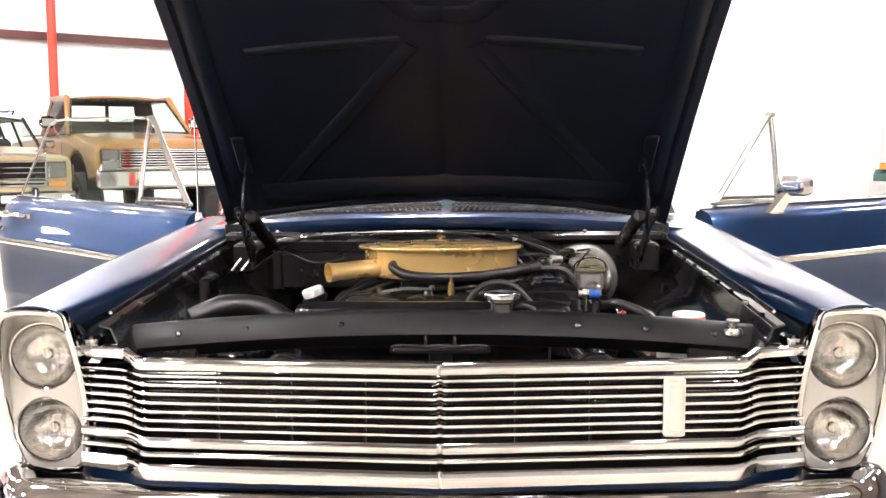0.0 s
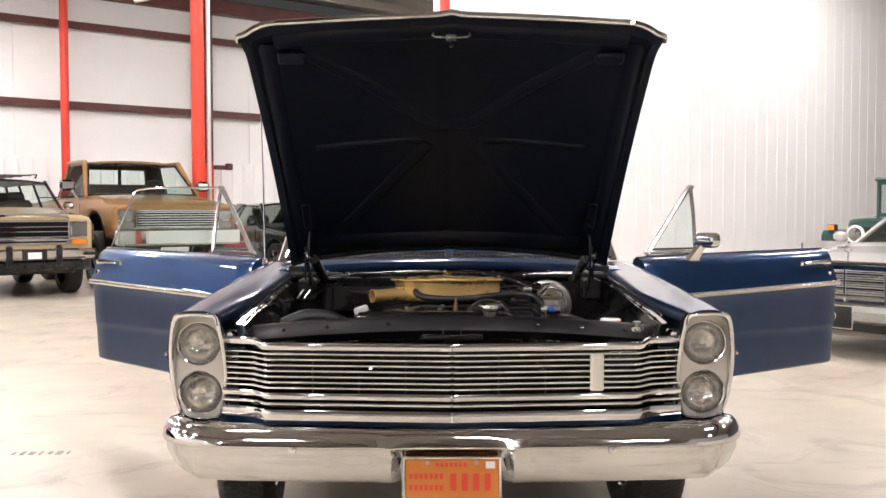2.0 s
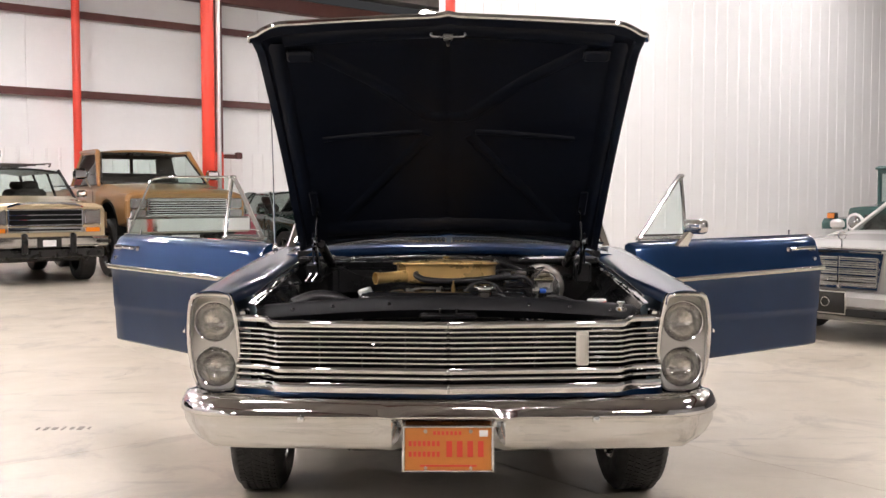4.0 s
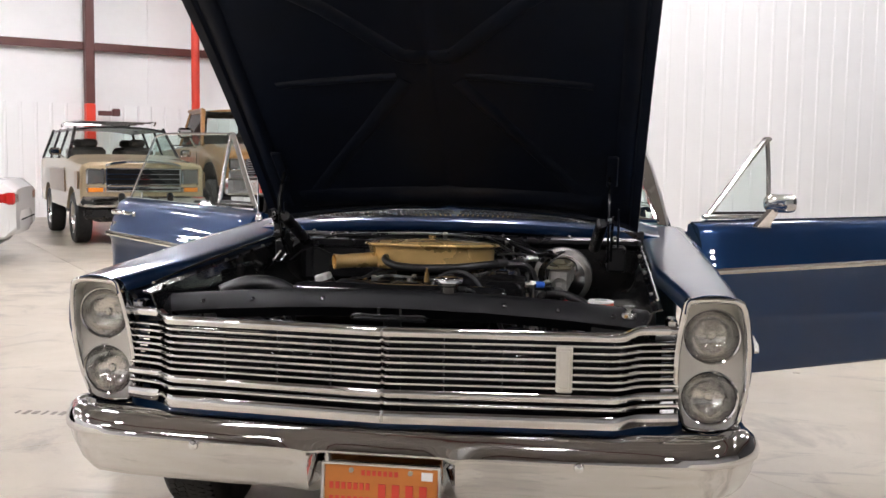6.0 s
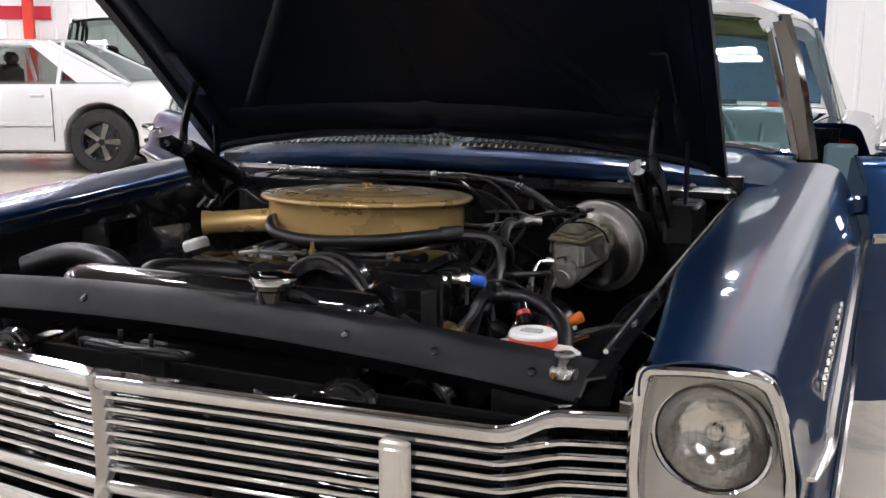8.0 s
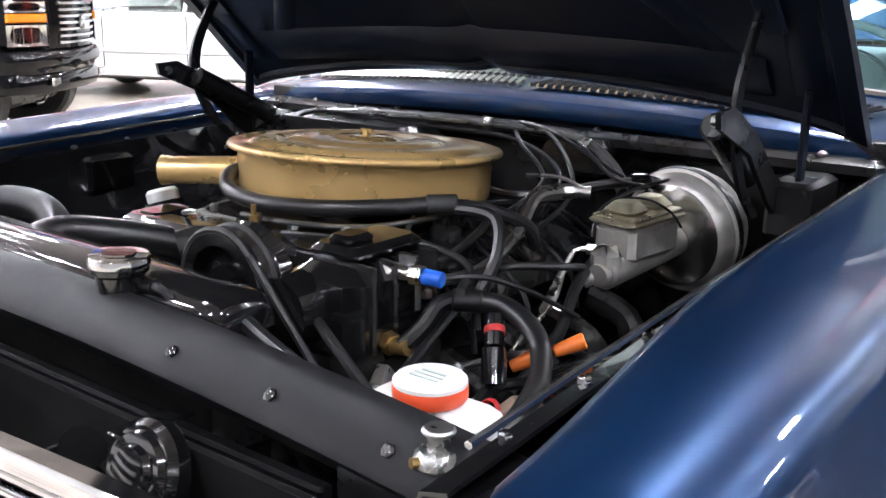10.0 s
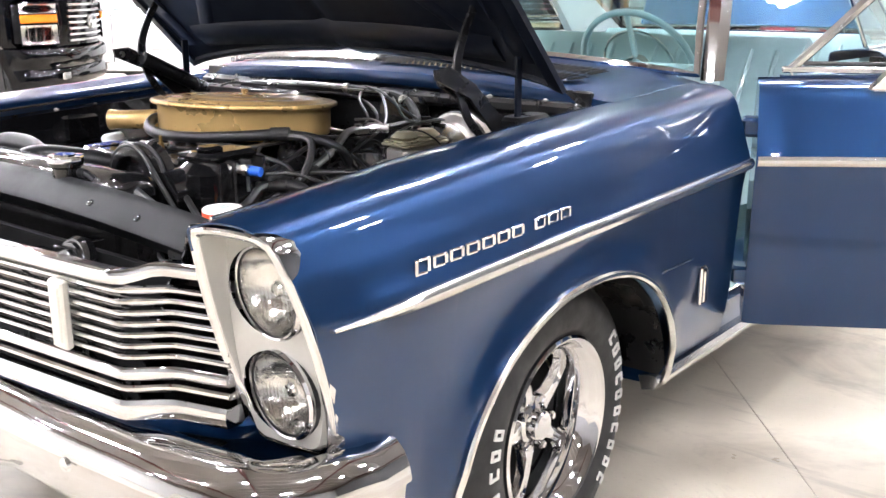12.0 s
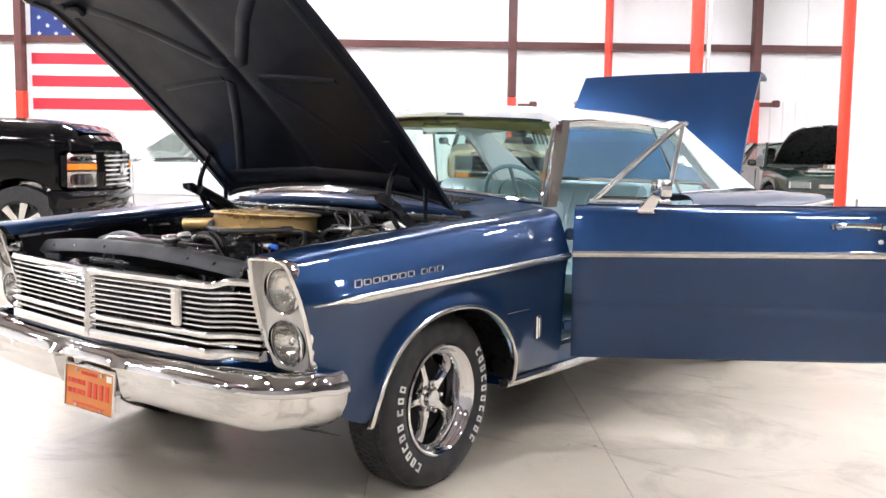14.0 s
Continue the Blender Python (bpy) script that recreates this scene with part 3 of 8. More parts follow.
cboth("side_trim", side_trim(0.026, 1.525, True), CHROME_DULL, "tapered bright side moulding")
cboth("side_trim", side_trim(2.87, 5.05, False), CHROME_DULL, "bright side moulding")
g = Geo()
g.rings([[(0.895, y, 0.345), (0.94, y, 0.352), (0.948, y, 0.337), (0.94, y, 0.318), (0.905, y, 0.308)] for y in (1.145, 2.2, 3.33)], caps=True)
cboth("rocker_moulding", g, CHROME_DULL, "bright rocker moulding")
g = Geo().rings([[(0.60, y, 0.30), (0.905, y, 0.315), (0.912, y, 0.42), (0.84, y, 0.44), (0.60, y, 0.42)] for y in (1.175, 3.3)], caps=True)
cboth("sill", g, PAINT, "painted door sill")
cboth("sill_plate", Geo().box((0.862, 2.2, 0.437), (0.075, 1.25, 0.008), cut=0.003), CHROME_DULL, "ribbed scuff plate")

# model name on the fenders: letter-sized plain blocks
for side in (1, -1):
    name = new("fender_script")
    name.parent = car
    name.matrix_local = CAR0
    name["label"] = "small bright metal letter frames in a row"
    ys = [0.232 + 0.044 * k for k in range(7)] + [0.568 + 0.044 * k for k in range(3)]
    for k, y in enumerate(ys):
        zc = crease(y) + 0.044
        prof = sorted((pz, px) for px, pz in upper_profile(y) if px > 0.93)
        hh, ww, xo = (0.0125 if k == 0 else 0.0095), 0.0155, table(prof, zc) + 0.0035
        g = Geo()
        for dz in (-hh, hh):
            g.box((xo, y + dz * 0.3, zc + dz - 0.002 * (dz > 0)), (0.007, ww * 1.9, 0.0055), cut=0.0015)
        for dy in (-ww, ww):
            g.box((xo, y + dy, zc), (0.007, 0.007, hh * 2), cut=0.0015)
        part("letter_block", g if side > 0 else g.mirrored(), CHROME, name)
g = Geo().box((0.964, 1.33, 0.545), (0.012, 0.034, 0.10), cut=0.004).box((0.972, 1.33, 0.545), (0.008, 0.02, 0.084), cut=0.003)
cboth("fender_emblem", g, CHROME, "small upright bright emblem")
# Highlight on the lower fender crease, painted as a bright-metal strip.
cboth("crease_highlight", Geo().box((0.9635, 1.18, 0.63), (0.004, 0.16, 0.0035)), CHROME_DULL, "thin bright strip painted in for the crease highlight")


# ---- headlights ----
OUT = [(0.784, 0.941), (0.82, 0.944), (0.86, 0.945), (0.90, 0.943), (0.918, 0.939), (0.932, 0.930), (0.941, 0.912), (0.951, 0.87), (0.960, 0.81), (0.964, 0.75), (0.963, 0.69), (0.957, 0.64), (0.946, 0.592), (0.936, 0.566), (0.918, 0.555), (0.86, 0.552), (0.80, 0.556), (0.783, 0.566), (0.772, 0.60), (0.763, 0.66), (0.758, 0.72), (0.758, 0.79), (0.763, 0.85), (0.770, 0.90), (0.776, 0.93)]


def inset(d):
    """The outline of the headlight surround, drawn in by d."""
    return [(0.86 + (x - 0.86) * (1 - d / 0.10), 0.757 + (z - 0.757) * (1 - d / 0.186)) for x, z in OUT]


def pan_y(x, z):
    return 0.006 + (0.831 - z) * 0.10 + (x - 0.856) * 0.15


def bezel():
    def ring(d, dy):
        return [(x, bezel_y(x, z) + dy, z) for x, z in inset(d)]
    return Geo().rings([ring(0.006, 0.05), ring(0.001, 0.02), ring(0.0, 0.006), ring(0.002, 0.0), ring(0.006, -0.003), ring(0.011, -0.003), ring(0.015, 0.0), ring(0.0175, 0.006)])


def bezel_pan():
    """The recessed silver-grey pan with two round holes."""
    g = Geo()
    pts = inset(0.019)
    g.rings([[(x, bezel_y(x, z) + 0.004, z) for x, z in inset(0.017)], [(x, lerp(bezel_y(x, z), pan_y(x, z), 0.5) + 0.003, z) for x, z in inset(0.0178)], [(x, pan_y(x, z), z) for x, z in pts]])
    seg = 28
    circles = [[(0.857 + 0.074 * math.cos(2 * math.pi * i / seg), 0.831 + 0.074 * math.sin(2 * math.pi * i / seg)) for i in range(seg)],
               [(0.857 + 0.074 * math.cos(2 * math.pi * i / seg), 0.661 + 0.074 * math.sin(2 * math.pi * i / seg)) for i in range(seg)]]
    bm = bmesh.new()
    edges = []
    for loop in [pts] + circles:
        vs = [bm.verts.new((x, pan_y(x, z), z)) for x, z in loop]
        edges += [bm.edges.new((vs[i], vs[(i + 1) % len(vs)])) for i in range(len(vs))]
    bmesh.ops.triangle_fill(bm, edges=edges, use_beauty=True)
    bm.verts.index_update()
    g.put([v.co.copy() for v in bm.verts], [tuple(v.index for v in f.verts) for f in bm.faces])
    bm.free()
    return g


for side in (1, -1):
    def flipped(gg):
        return gg if side > 0 else gg.mirrored()
    bz = cpart("headlight_surround", flipped(bezel()), CHROME, None, "bright upright surround of two stacked headlights")
    part("pan", flipped(bezel_pan()), ARGENT, bz, "silver-grey recessed pan")
    for cx, cz in ((0.857, 0.831), (0.857, 0.661)):
        cy = pan_y(cx, cz) + 0.004
        m = Matrix.Translation((side * cx, cy, cz)) @ Matrix.Rotation(radians(90 + 5), 4, "X") @ Matrix.Rotation(radians(-4 * side), 4, "Y")
        hl = part("headlight", Geo().lathe([(0.0695, -0.012), (0.0765, -0.006), (0.0785, 0.003), (0.075, 0.008), (0.0715, 0.006), (0.070, -0.006)], segs=40, caps=False), CHROME, car, "round sealed-beam headlight")
        hl.matrix_local = CAR0 @ m
        part("reflector", Geo().lathe([(0.071, 0.0), (0.064, -0.018), (0.052, -0.034), (0.034, -0.046), (0.012, -0.05), (0.001, -0.05)], segs=36, caps=False), REFLECTOR, hl, "bright bowl reflector")
        g = Geo().lathe([(0.0005, 0.018), (0.02, 0.0172), (0.04, 0.0142), (0.058, 0.0085), (0.0705, 0.001)], segs=36, caps=False)
        part("lens", g, LENS_GLASS, hl, "domed clear lens", sharp=60).visible_shadow = False
        part("dark_gasket", Geo().lathe([(0.0716, 0.004), (0.0708, 0.0058), (0.0696, 0.0058), (0.0692, 0.003)], segs=40, caps=False), BLACK_SATIN, hl)
        flutes = Geo()
        for k in range(-6, 7):
            x = k * 0.0098
            hgt = math.sqrt(max(0, 0.062 ** 2 - x * x))
            flutes.box((x, -hgt * 0.38, 0.0015), (0.0016, hgt * 1.15, 0.002))
        flutes.box((0, 0.004, 0.0015), (0.124, 0.003, 0.003)).box((0, -0.05, 0.0015), (0.07, 0.003, 0.003))
        part("flutes", flutes, LENS_GLASS, hl).visible_shadow = False
        part("bulb_shield", Geo().lathe([(0.0135, -0.02), (0.0135, -0.016), (0.010, -0.012), (0.0005, -0.011)], segs=16), CHROME, hl)
        part("housing", Geo().lathe([(0.0775, -0.004), (0.079, -0.06), (0.05, -0.09), (0.001, -0.09)], segs=24, caps=False), BLACK_SATIN, hl)
    part("filler", flipped(Geo().box((0.752, 0.02, 0.86), (0.03, 0.06, 0.03), cut=0.006)), CHROME, bz)


# ---- grille ----
def grille_y(x):
    a = abs(x)
    return table([(0.0, -0.146), (0.612, -0.096), (0.775, -0.05)], a) + 0.040 * step(0.605, 0.685, a)


def grille_bar(z, half, proud, thick=0.02, x0=-0.775, x1=0.775, tilt=0.0):
    """One bar that follows the grille's bent plan."""
    xs = [x for x in (-0.775, -0.72, -0.69, -0.675, -0.66, -0.645, -0.63, -0.615, -0.60, -0.4, -0.2, -0.02, 0.0, 0.02, 0.2, 0.4, 0.60, 0.615, 0.63, 0.645, 0.66, 0.675, 0.69, 0.72, 0.775) if x0 <= x <= x1]
    loops = []
    for x in xs:
        y = grille_y(x) - proud
        lift = 0.012 * step(0.627, 0.668, abs(x)) if tilt else 0
        zz = z + lift
        loops.append([(x, y + thick, zz - half), (x, y + 0.003, zz - half), (x, y, zz - half * 0.45), (x, y, zz + half * 0.45), (x, y + 0.004, zz + half), (x, y + thick, zz + half)])
    return Geo().rings(loops, caps=True)


grille = cpart("grille", grille_bar(0.836, 0.0115, 0.012, 0.024, tilt=1), CHROME, None, "full-width bright horizontal bar grille")
for k in range(7):
    part("bar", grille_bar(0.810 - 0.0188 * k, 0.0050, 0.0, 0.022), CHROME, grille)
part("bar", grille_bar(0.671, 0.0105, 0.006, 0.04), CHROME, grille, "thick bright bar")
part("bar", grille_bar(0.644, 0.006, 0.004, 0.03), CHROME, grille)
part("bar", grille_bar(0.609, 0.017, 0.012, 0.045), CHROME, grille, "thick lower bright bar")
for sx in (1, -1):
    for x in (0.155, 0.31, 0.465):
        part("upright", Geo().box((sx * x, grille_y(x) + 0.034, 0.75), (0.005, 0.010, 0.17)), BLACK_SATIN, grille)
part("centre_spear", Geo().rings([[(-0.012, -0.132, z), (0, -0.152 - e, z), (0.012, -0.132, z)] for z, e in ((0.596, 0.014), (0.63, 0.008), (0.66, 0.012), (0.69, 0.004), (0.82, 0.004), (0.848, 0.012))]), CHROME, grille, thick=0.002)
part("grille_badge", Geo().box((0.475, grille_y(0.475) - 0.010, 0.750), (0.043, 0.016, 0.122), cut=0.004).box((0.475, grille_y(0.475) - 0.018, 0.7515), (0.028, 0.006, 0.10), cut=0.003), BADGE_CREAM, grille, "pale rectangular badge")
# Near-black sheet paints the shade behind the grille bars.
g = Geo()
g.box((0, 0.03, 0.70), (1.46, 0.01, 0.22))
cpart("grille_shade_sheet", g, SHADE_GAP_BLACK, None, "near-black sheet, painted shade behind the grille")

# blue pan under the grille, and the bumper
rows = []
for i in range(75):
    x = lerp(-0.93, 0.93, i / 74)
    y = table([(0, -0.125), (0.60, -0.085), (0.68, -0.04), (0.765, -0.012), (0.80, 0.045), (0.93, 0.085)], abs(x))
    rows.append([(x, y + 0.012, 0.598), (x, y, 0.588), (x, y + 0.005, 0.565), (x, y + 0.035, 0.545), (x, y + 0.08, 0.45)])
cpart("front_pan", Geo().grid(rows), PAINT, None, "painted panel between grille and bumper", thick=0.003)


def bumper_plan(x):
    a = abs(x)
    return table([(0, -0.172), (0.45, -0.166), (0.75, -0.145), (0.87, -0.118), (0.935, -0.078), (0.975, -0.02)], a)


def bumper():
    prof = [(0.098, 0.572), (0.075, 0.579), (0.045, 0.575), (0.022, 0.560), (0.006, 0.537), (0.0, 0.515), (0.002, 0.509), (0.013, 0.505), (0.018, 0.496), (0.022, 0.470), (0.030, 0.425), (0.044, 0.398), (0.060, 0.386), (0.082, 0.386)]
    loops = []
    xs = [-0.975, -0.966, -0.95, -0.925, -0.895, -0.86, -0.82, -0.77] + [lerp(-0.72, 0.72, i / 36) for i in range(37)] + [0.77, 0.82, 0.86, 0.895, 0.925, 0.95, 0.966, 0.975]

    def dent(x, z):
        d = abs(abs(x) - 0.205)
        k = math.exp(-(d / 0.028) ** 2) * (1 if z < 0.52 else 0)
        return -0.018 * k + (0.035 if abs(x) < 0.19 and z < 0.5 else 0)

    def under(z):
        return 0.05 * max(0, (0.47 - z) / 0.084) ** 1.6
    left = [(-1.0, 0.17), (-1.004, 0.11), (-1.0, 0.05), (-0.988, 0.008)]
    for x, y in left:
        loops.append([(x + dy * 0.75 + under(z), y, z - 0.012 * (y > 0.1)) for dy, z in prof])
    for x in xs:
        k = step(0.82, 0.975, abs(x))
        y = bumper_plan(x)
        loops.append([(x - math.copysign(dy * 0.75 * k + under(z) * k, x), y + dy * (1 - 0.6 * k) + dent(x, z), z) for dy, z in prof])
    for x, y in reversed(left):
        loops.append([(-x - dy * 0.75 - under(z), y, z - 0.012 * (y > 0.1)) for dy, z in prof])
    return Geo().grid(loops)


bmp = cpart("bumper", bumper(), CHROME_BUMPER, None, "wide wrap-around chrome front bumper", sharp=32, thick=0.004)
pl = part("number_plate", Geo().box((0, 0, 0), (0.306, 0.006, 0.152), cut=0.002), PLATE_ORANGE, bmp, "orange number plate with red print in a bright holder")
pl.matrix_local = pose(-0.001, -0.15, 0.398, -4)
part("plate_holder", Geo().box((0, -0.003, 0.0775), (0.324, 0.012, 0.008), cut=0.002).box((0, -0.003, -0.0775), (0.324, 0.012, 0.008), cut=0.002).box((-0.158, -0.003, 0), (0.008, 0.012, 0.155), cut=0.002).box((0.158, -0.003, 0), (0.008, 0.012, 0.155), cut=0.002).box((0, 0.018, 0), (0.30, 0.02, 0.13)), CHROME, pl)
g = Geo()
for k in range(4):
    g.box((0.004 + 0.037 * k, -0.0045, 0.0), (0.020, 0.003, 0.056))
for k in range(7):
    g.box((-0.048 + 0.015 * k, -0.0045, 0.056), (0.009, 0.003, 0.013)).box((-0.134 + 0.0165 * k, -0.0045, 0.019), (0.010, 0.003, 0.018)).box((-0.134 + 0.0165 * k, -0.0045, -0.018), (0.010, 0.003, 0.018))
g.box((0, -0.0045, -0.059), (0.20, 0.003, 0.006))
part("plate_print", g, PLATE_RED, pl, "red print bars")
part("sticker", Geo().box((0.125, -0.0045, 0.055), (0.03, 0.003, 0.022)), WHITE_PLASTIC, pl)
for x in (-0.08, 0.08):
    part("bolt", Geo().cyl((x, -0.004, 0.062), (x, -0.009, 0.062), 0.007, segs=8), STEEL, pl)
    part("bolt", Geo().cyl((x, -0.004, -0.066), (x, -0.009, -0.066), 0.006, segs=8), STEEL, pl)
for sx in (-1, 1):
    part("bumper_bolt", Geo().lathe([(0.014, 0), (0.012, 0.006), (0.0005, 0.009)], m=Matrix.Translation((sx * 0.52, -0.16, 0.505)) @ Matrix.Rotation(radians(90), 4, "X"), segs=16), CHROME, bmp)
rows = []
for i in range(21):
    x = lerp(-0.88, 0.88, i / 20)
    rows.append([(x, bumper_plan(x) + 0.10, 0.40), (x, bumper_plan(x) + 0.2, 0.37), (x, 0.25, 0.31)])
cpart("front_valance", Geo().grid(rows), BLACK_SATIN, None, "dark valance behind the bumper", thick=0.004)


# ---- wheels ----
def wheel_parts():
    """A five-spoke bright steel wheel with a raised-white-letter tyre; axle along +x outward."""
    w = holder("wheel", Matrix(), "", "")
    q = Matrix.Rotation(radians(90), 4, "Y")
    prof = [(0.208, -0.095), (0.235, -0.108), (0.28, -0.112), (0.312, -0.100), (0.329, -0.080), (0.335, -0.06), (0.337, 0.0), (0.335, 0.06), (0.329, 0.080), (0.312, 0.100), (0.292, 0.109), (0.262, 0.112), (0.235, 0.108), (0.216, 0.097), (0.206, 0.088)]
    part("tyre", Geo().lathe(prof, q, 64, caps=False), TYRE, w, "black radial tyre with white raised letter blocks")
    tread = Geo()
    for x in (-0.062, -0.031, 0.0, 0.031, 0.062):
        for k in range(80):
            a = 2 * math.pi * (k + (0.5 if abs(x) in (0.031,) else 0)) / 80
            m = Matrix.Rotation(a, 4, "X") @ Matrix.Translation((x, 0, 0.3355)) @ Matrix.Rotation(radians(22 if x > 0 else -22), 4, "Z")
            tread.box((0, 0, 0), (0.023, 0.021, 0.008), m)
    part("tread", tread, TYRE, w)
    for start, cnt in ((56, 10), (216, 6), (272, 3)):
        for k in range(cnt):
            a = radians(start + k * 8.8)
            r = 0.272
            m = Matrix.Rotation(-a, 4, "X") @ Matrix.Translation((0.1125, 0, r))
            g = Geo()
            for dz in (-0.0125, 0.0125):
                g.box((0, 0, dz), (0.003, 0.022, 0.007), m)
            for dy in ((-0.008, 0.008) if k % 3 else (-0.008,)):
                g.box((0, dy, 0), (0.003, 0.007, 0.026), m)
            part("letter_block", g, TYRE_WHITE, w)
    rim = [(0.190, -0.09), (0.200, -0.095), (0.212, -0.088), (0.19, -0.06), (0.176, -0.03), (0.176, 0.02), (0.184, 0.045), (0.187, 0.068), (0.196, 0.08), (0.207, 0.09), (0.214, 0.099), (0.2145, 0.104), (0.208, 0.108), (0.200, 0.104), (0.194, 0.094), (0.185, 0.084), (0.178, 0.078), (0.172, 0.055), (0.165, 0.03), (0.160, 0.0)]
    part("rim", Geo().lathe(rim, q, 64, caps=False), CHROME, w, "deep chrome rim", sharp=50)
    # Drum in near-black, so the shade between spokes is in its colour.
    part("brake_drum", Geo().lathe([(0.001, -0.06), (0.15, -0.06), (0.155, -0.02), (0.15, 0.004), (0.001, 0.004)], q, 32, caps=False), SHADE_GAP_BLACK, w)
    for k in range(5):
        m = Matrix.Rotation(radians(72 * k + 20), 4, "X")
        sp = Geo()
        loops = []
        for r, half, x, d in ((0.052, 0.030, 0.038, 0.024), (0.08, 0.018, 0.043, 0.022), (0.12, 0.0165, 0.043, 0.020), (0.15, 0.019, 0.040, 0.018), (0.176, 0.032, 0.034, 0.016)):
            loops.append([(x - d, -half, r), (x, -half * 0.75, r), (x + 0.003, -half * 0.3, r), (x + 0.001, 0, r), (x + 0.003, half * 0.3, r), (x, half * 0.75, r), (x - d, half, r)])
        sp.rings(loops, caps=True, m=m)
        part("spoke", sp, CHROME, w)
        nut = Matrix.Rotation(radians(72 * k + 56), 4, "X") @ Matrix.Translation((0.036, 0, 0.058)) @ q
        part("lug_nut", Geo().lathe([(0.011, 0.0), (0.011, 0.016), (0.007, 0.022), (0.0005, 0.023)], nut, 6), CHROME, w)
    part("hub", Geo().lathe([(0.064, 0.020), (0.062, 0.028), (0.045, 0.036), (0.036, 0.04), (0.034, 0.062), (0.030, 0.066), (0.0005, 0.068)], q, 32), CHROME, w, "bright hub and centre cap")
    return w


w0 = wheel_parts()
w0.parent = car
w0.matrix_local = CAR0 @ pose(0.80, 0.765, 0.335, 0, 0, 3)
for x, y, turn in ((-0.82, 0.765, 183), (0.79, 3.77, 0), (-0.79, 3.77, 180)):
    c = copy_thing(w0, Matrix())
    c.parent = car
    c.matrix_local = CAR0 @ pose(x, y, 0.335, 0, 0, turn)


# ---- hood ----
HOOD_Y, HOOD_Z, HOOD_A = 1.085, 1.045, 40.5
HOOD_LEN = 1.33


def hood_point(u, v, lift=0.0, closed=False):
    """u: across, -1 to 1. v: 0 at the rear edge, 1 at the front edge. lift: above the outer skin."""
    half = lerp(0.705, 0.722, v)
    x = u * half
    rear, front = -0.055 * (1 - u * u), HOOD_LEN + table([(0, 0.068), (0.85, 0.043), (0.92, 0.026), (0.96, 0.010), (1.0, 0.0)], abs(u))
    s = lerp(-rear * 1.0, front, v)
    crown = 0.042 * (1 - abs(u) ** 2.2) * lerp(1.0, 0.55, v) - 0.010 * step(0.9, 1, abs(u))
    arc = 0.035 * math.sin(math.pi * min(1, v)) - 0.05 * step(0.90, 1.0, v) * (1 if v > 0.9 else 0) * 0.8
    spear = 0.010 * math.exp(-(u / 0.035) ** 2)
    h = crown + arc + spear + lift
    return Vector((x, -s, h))


HOOD_M = pose(0, HOOD_Y, HOOD_Z, -HOOD_A)
us = [-1, -0.985, -0.96, -0.92, -0.85, -0.75, -0.6, -0.45, -0.3, -0.18, -0.1, -0.05, -0.02, 0, 0.02, 0.05, 0.1, 0.18, 0.3, 0.45, 0.6, 0.75, 0.85, 0.92, 0.96, 0.985, 1]
vs = [0, 0.015, 0.05, 0.12, 0.2, 0.3, 0.4, 0.5, 0.6, 0.7, 0.8, 0.88, 0.92, 0.95, 0.975, 1.0]
g = Geo()
g.grid([[hood_point(u, v) for u in us] for v in vs])
hood = part("hood", g, PAINT, car, "raised hood, blue above and black underneath", sharp=40)
hood.matrix_local = CAR0 @ HOOD_M
g = Geo()
rim_loops = []
outline = [(u, 0.0) for u in us] + [(1, v) for v in vs[1:]] + [(u, 1.0) for u in reversed(us[:-1])] + [(-1, v) for v in reversed(vs[1:-1])]
rim_loops = [[hood_point(u, v) for u, v in outline], [hood_point(u * 0.996, 0.002 + v * 0.996, -0.014) for u, v in outline], [hood_point(u * 0.955, 0.018 + v * 0.955, -0.022) for u, v in outline], [hood_point(u * 0.945, 0.024 + v * 0.945, -0.012) for u, v in outline]]
g.rings(rim_loops)
part("hood_edge", g, HOOD_BLACK, hood, "folded edge flange", sharp=50)
g = Geo().grid([[hood_point(u * 0.97, 0.012 + v * 0.97, -0.014) for u in us] for v in vs], flip=True)
part("inner_skin", g, HOOD_BLACK, hood, "black underside skin")


def brace(points, width, height=0.007):
    """A raised pressed rib under the hood along (u, v) points."""
    line = []
    for (u0, v0), (u1, v1) in zip(points, points[1:]):
        for k in range(8):
            line.append((lerp(u0, u1, k / 8), lerp(v0, v1, k / 8)))
    line.append(points[-1])
    loops = []
    for i, (u, v) in enumerate(line):
        p = hood_point(u, v, -0.014)
        a, b = hood_point(*line[max(0, i - 1)]), hood_point(*line[min(len(line) - 1, i + 1)])
        d = (b - a).normalized()
        s = Vector((0, 0, 1)).cross(d).normalized()
        k = math.sin(math.pi * min(1, max(0.001, (i + 0.5) / len(line)))) ** 0.3
        loops.append([p - s * width, p - s * width * 0.6 - Vector((0, 0, height * k)), p + s * width * 0.6 - Vector((0, 0, height * k)), p + s * width])
    return Geo().rings(loops, caps=True)


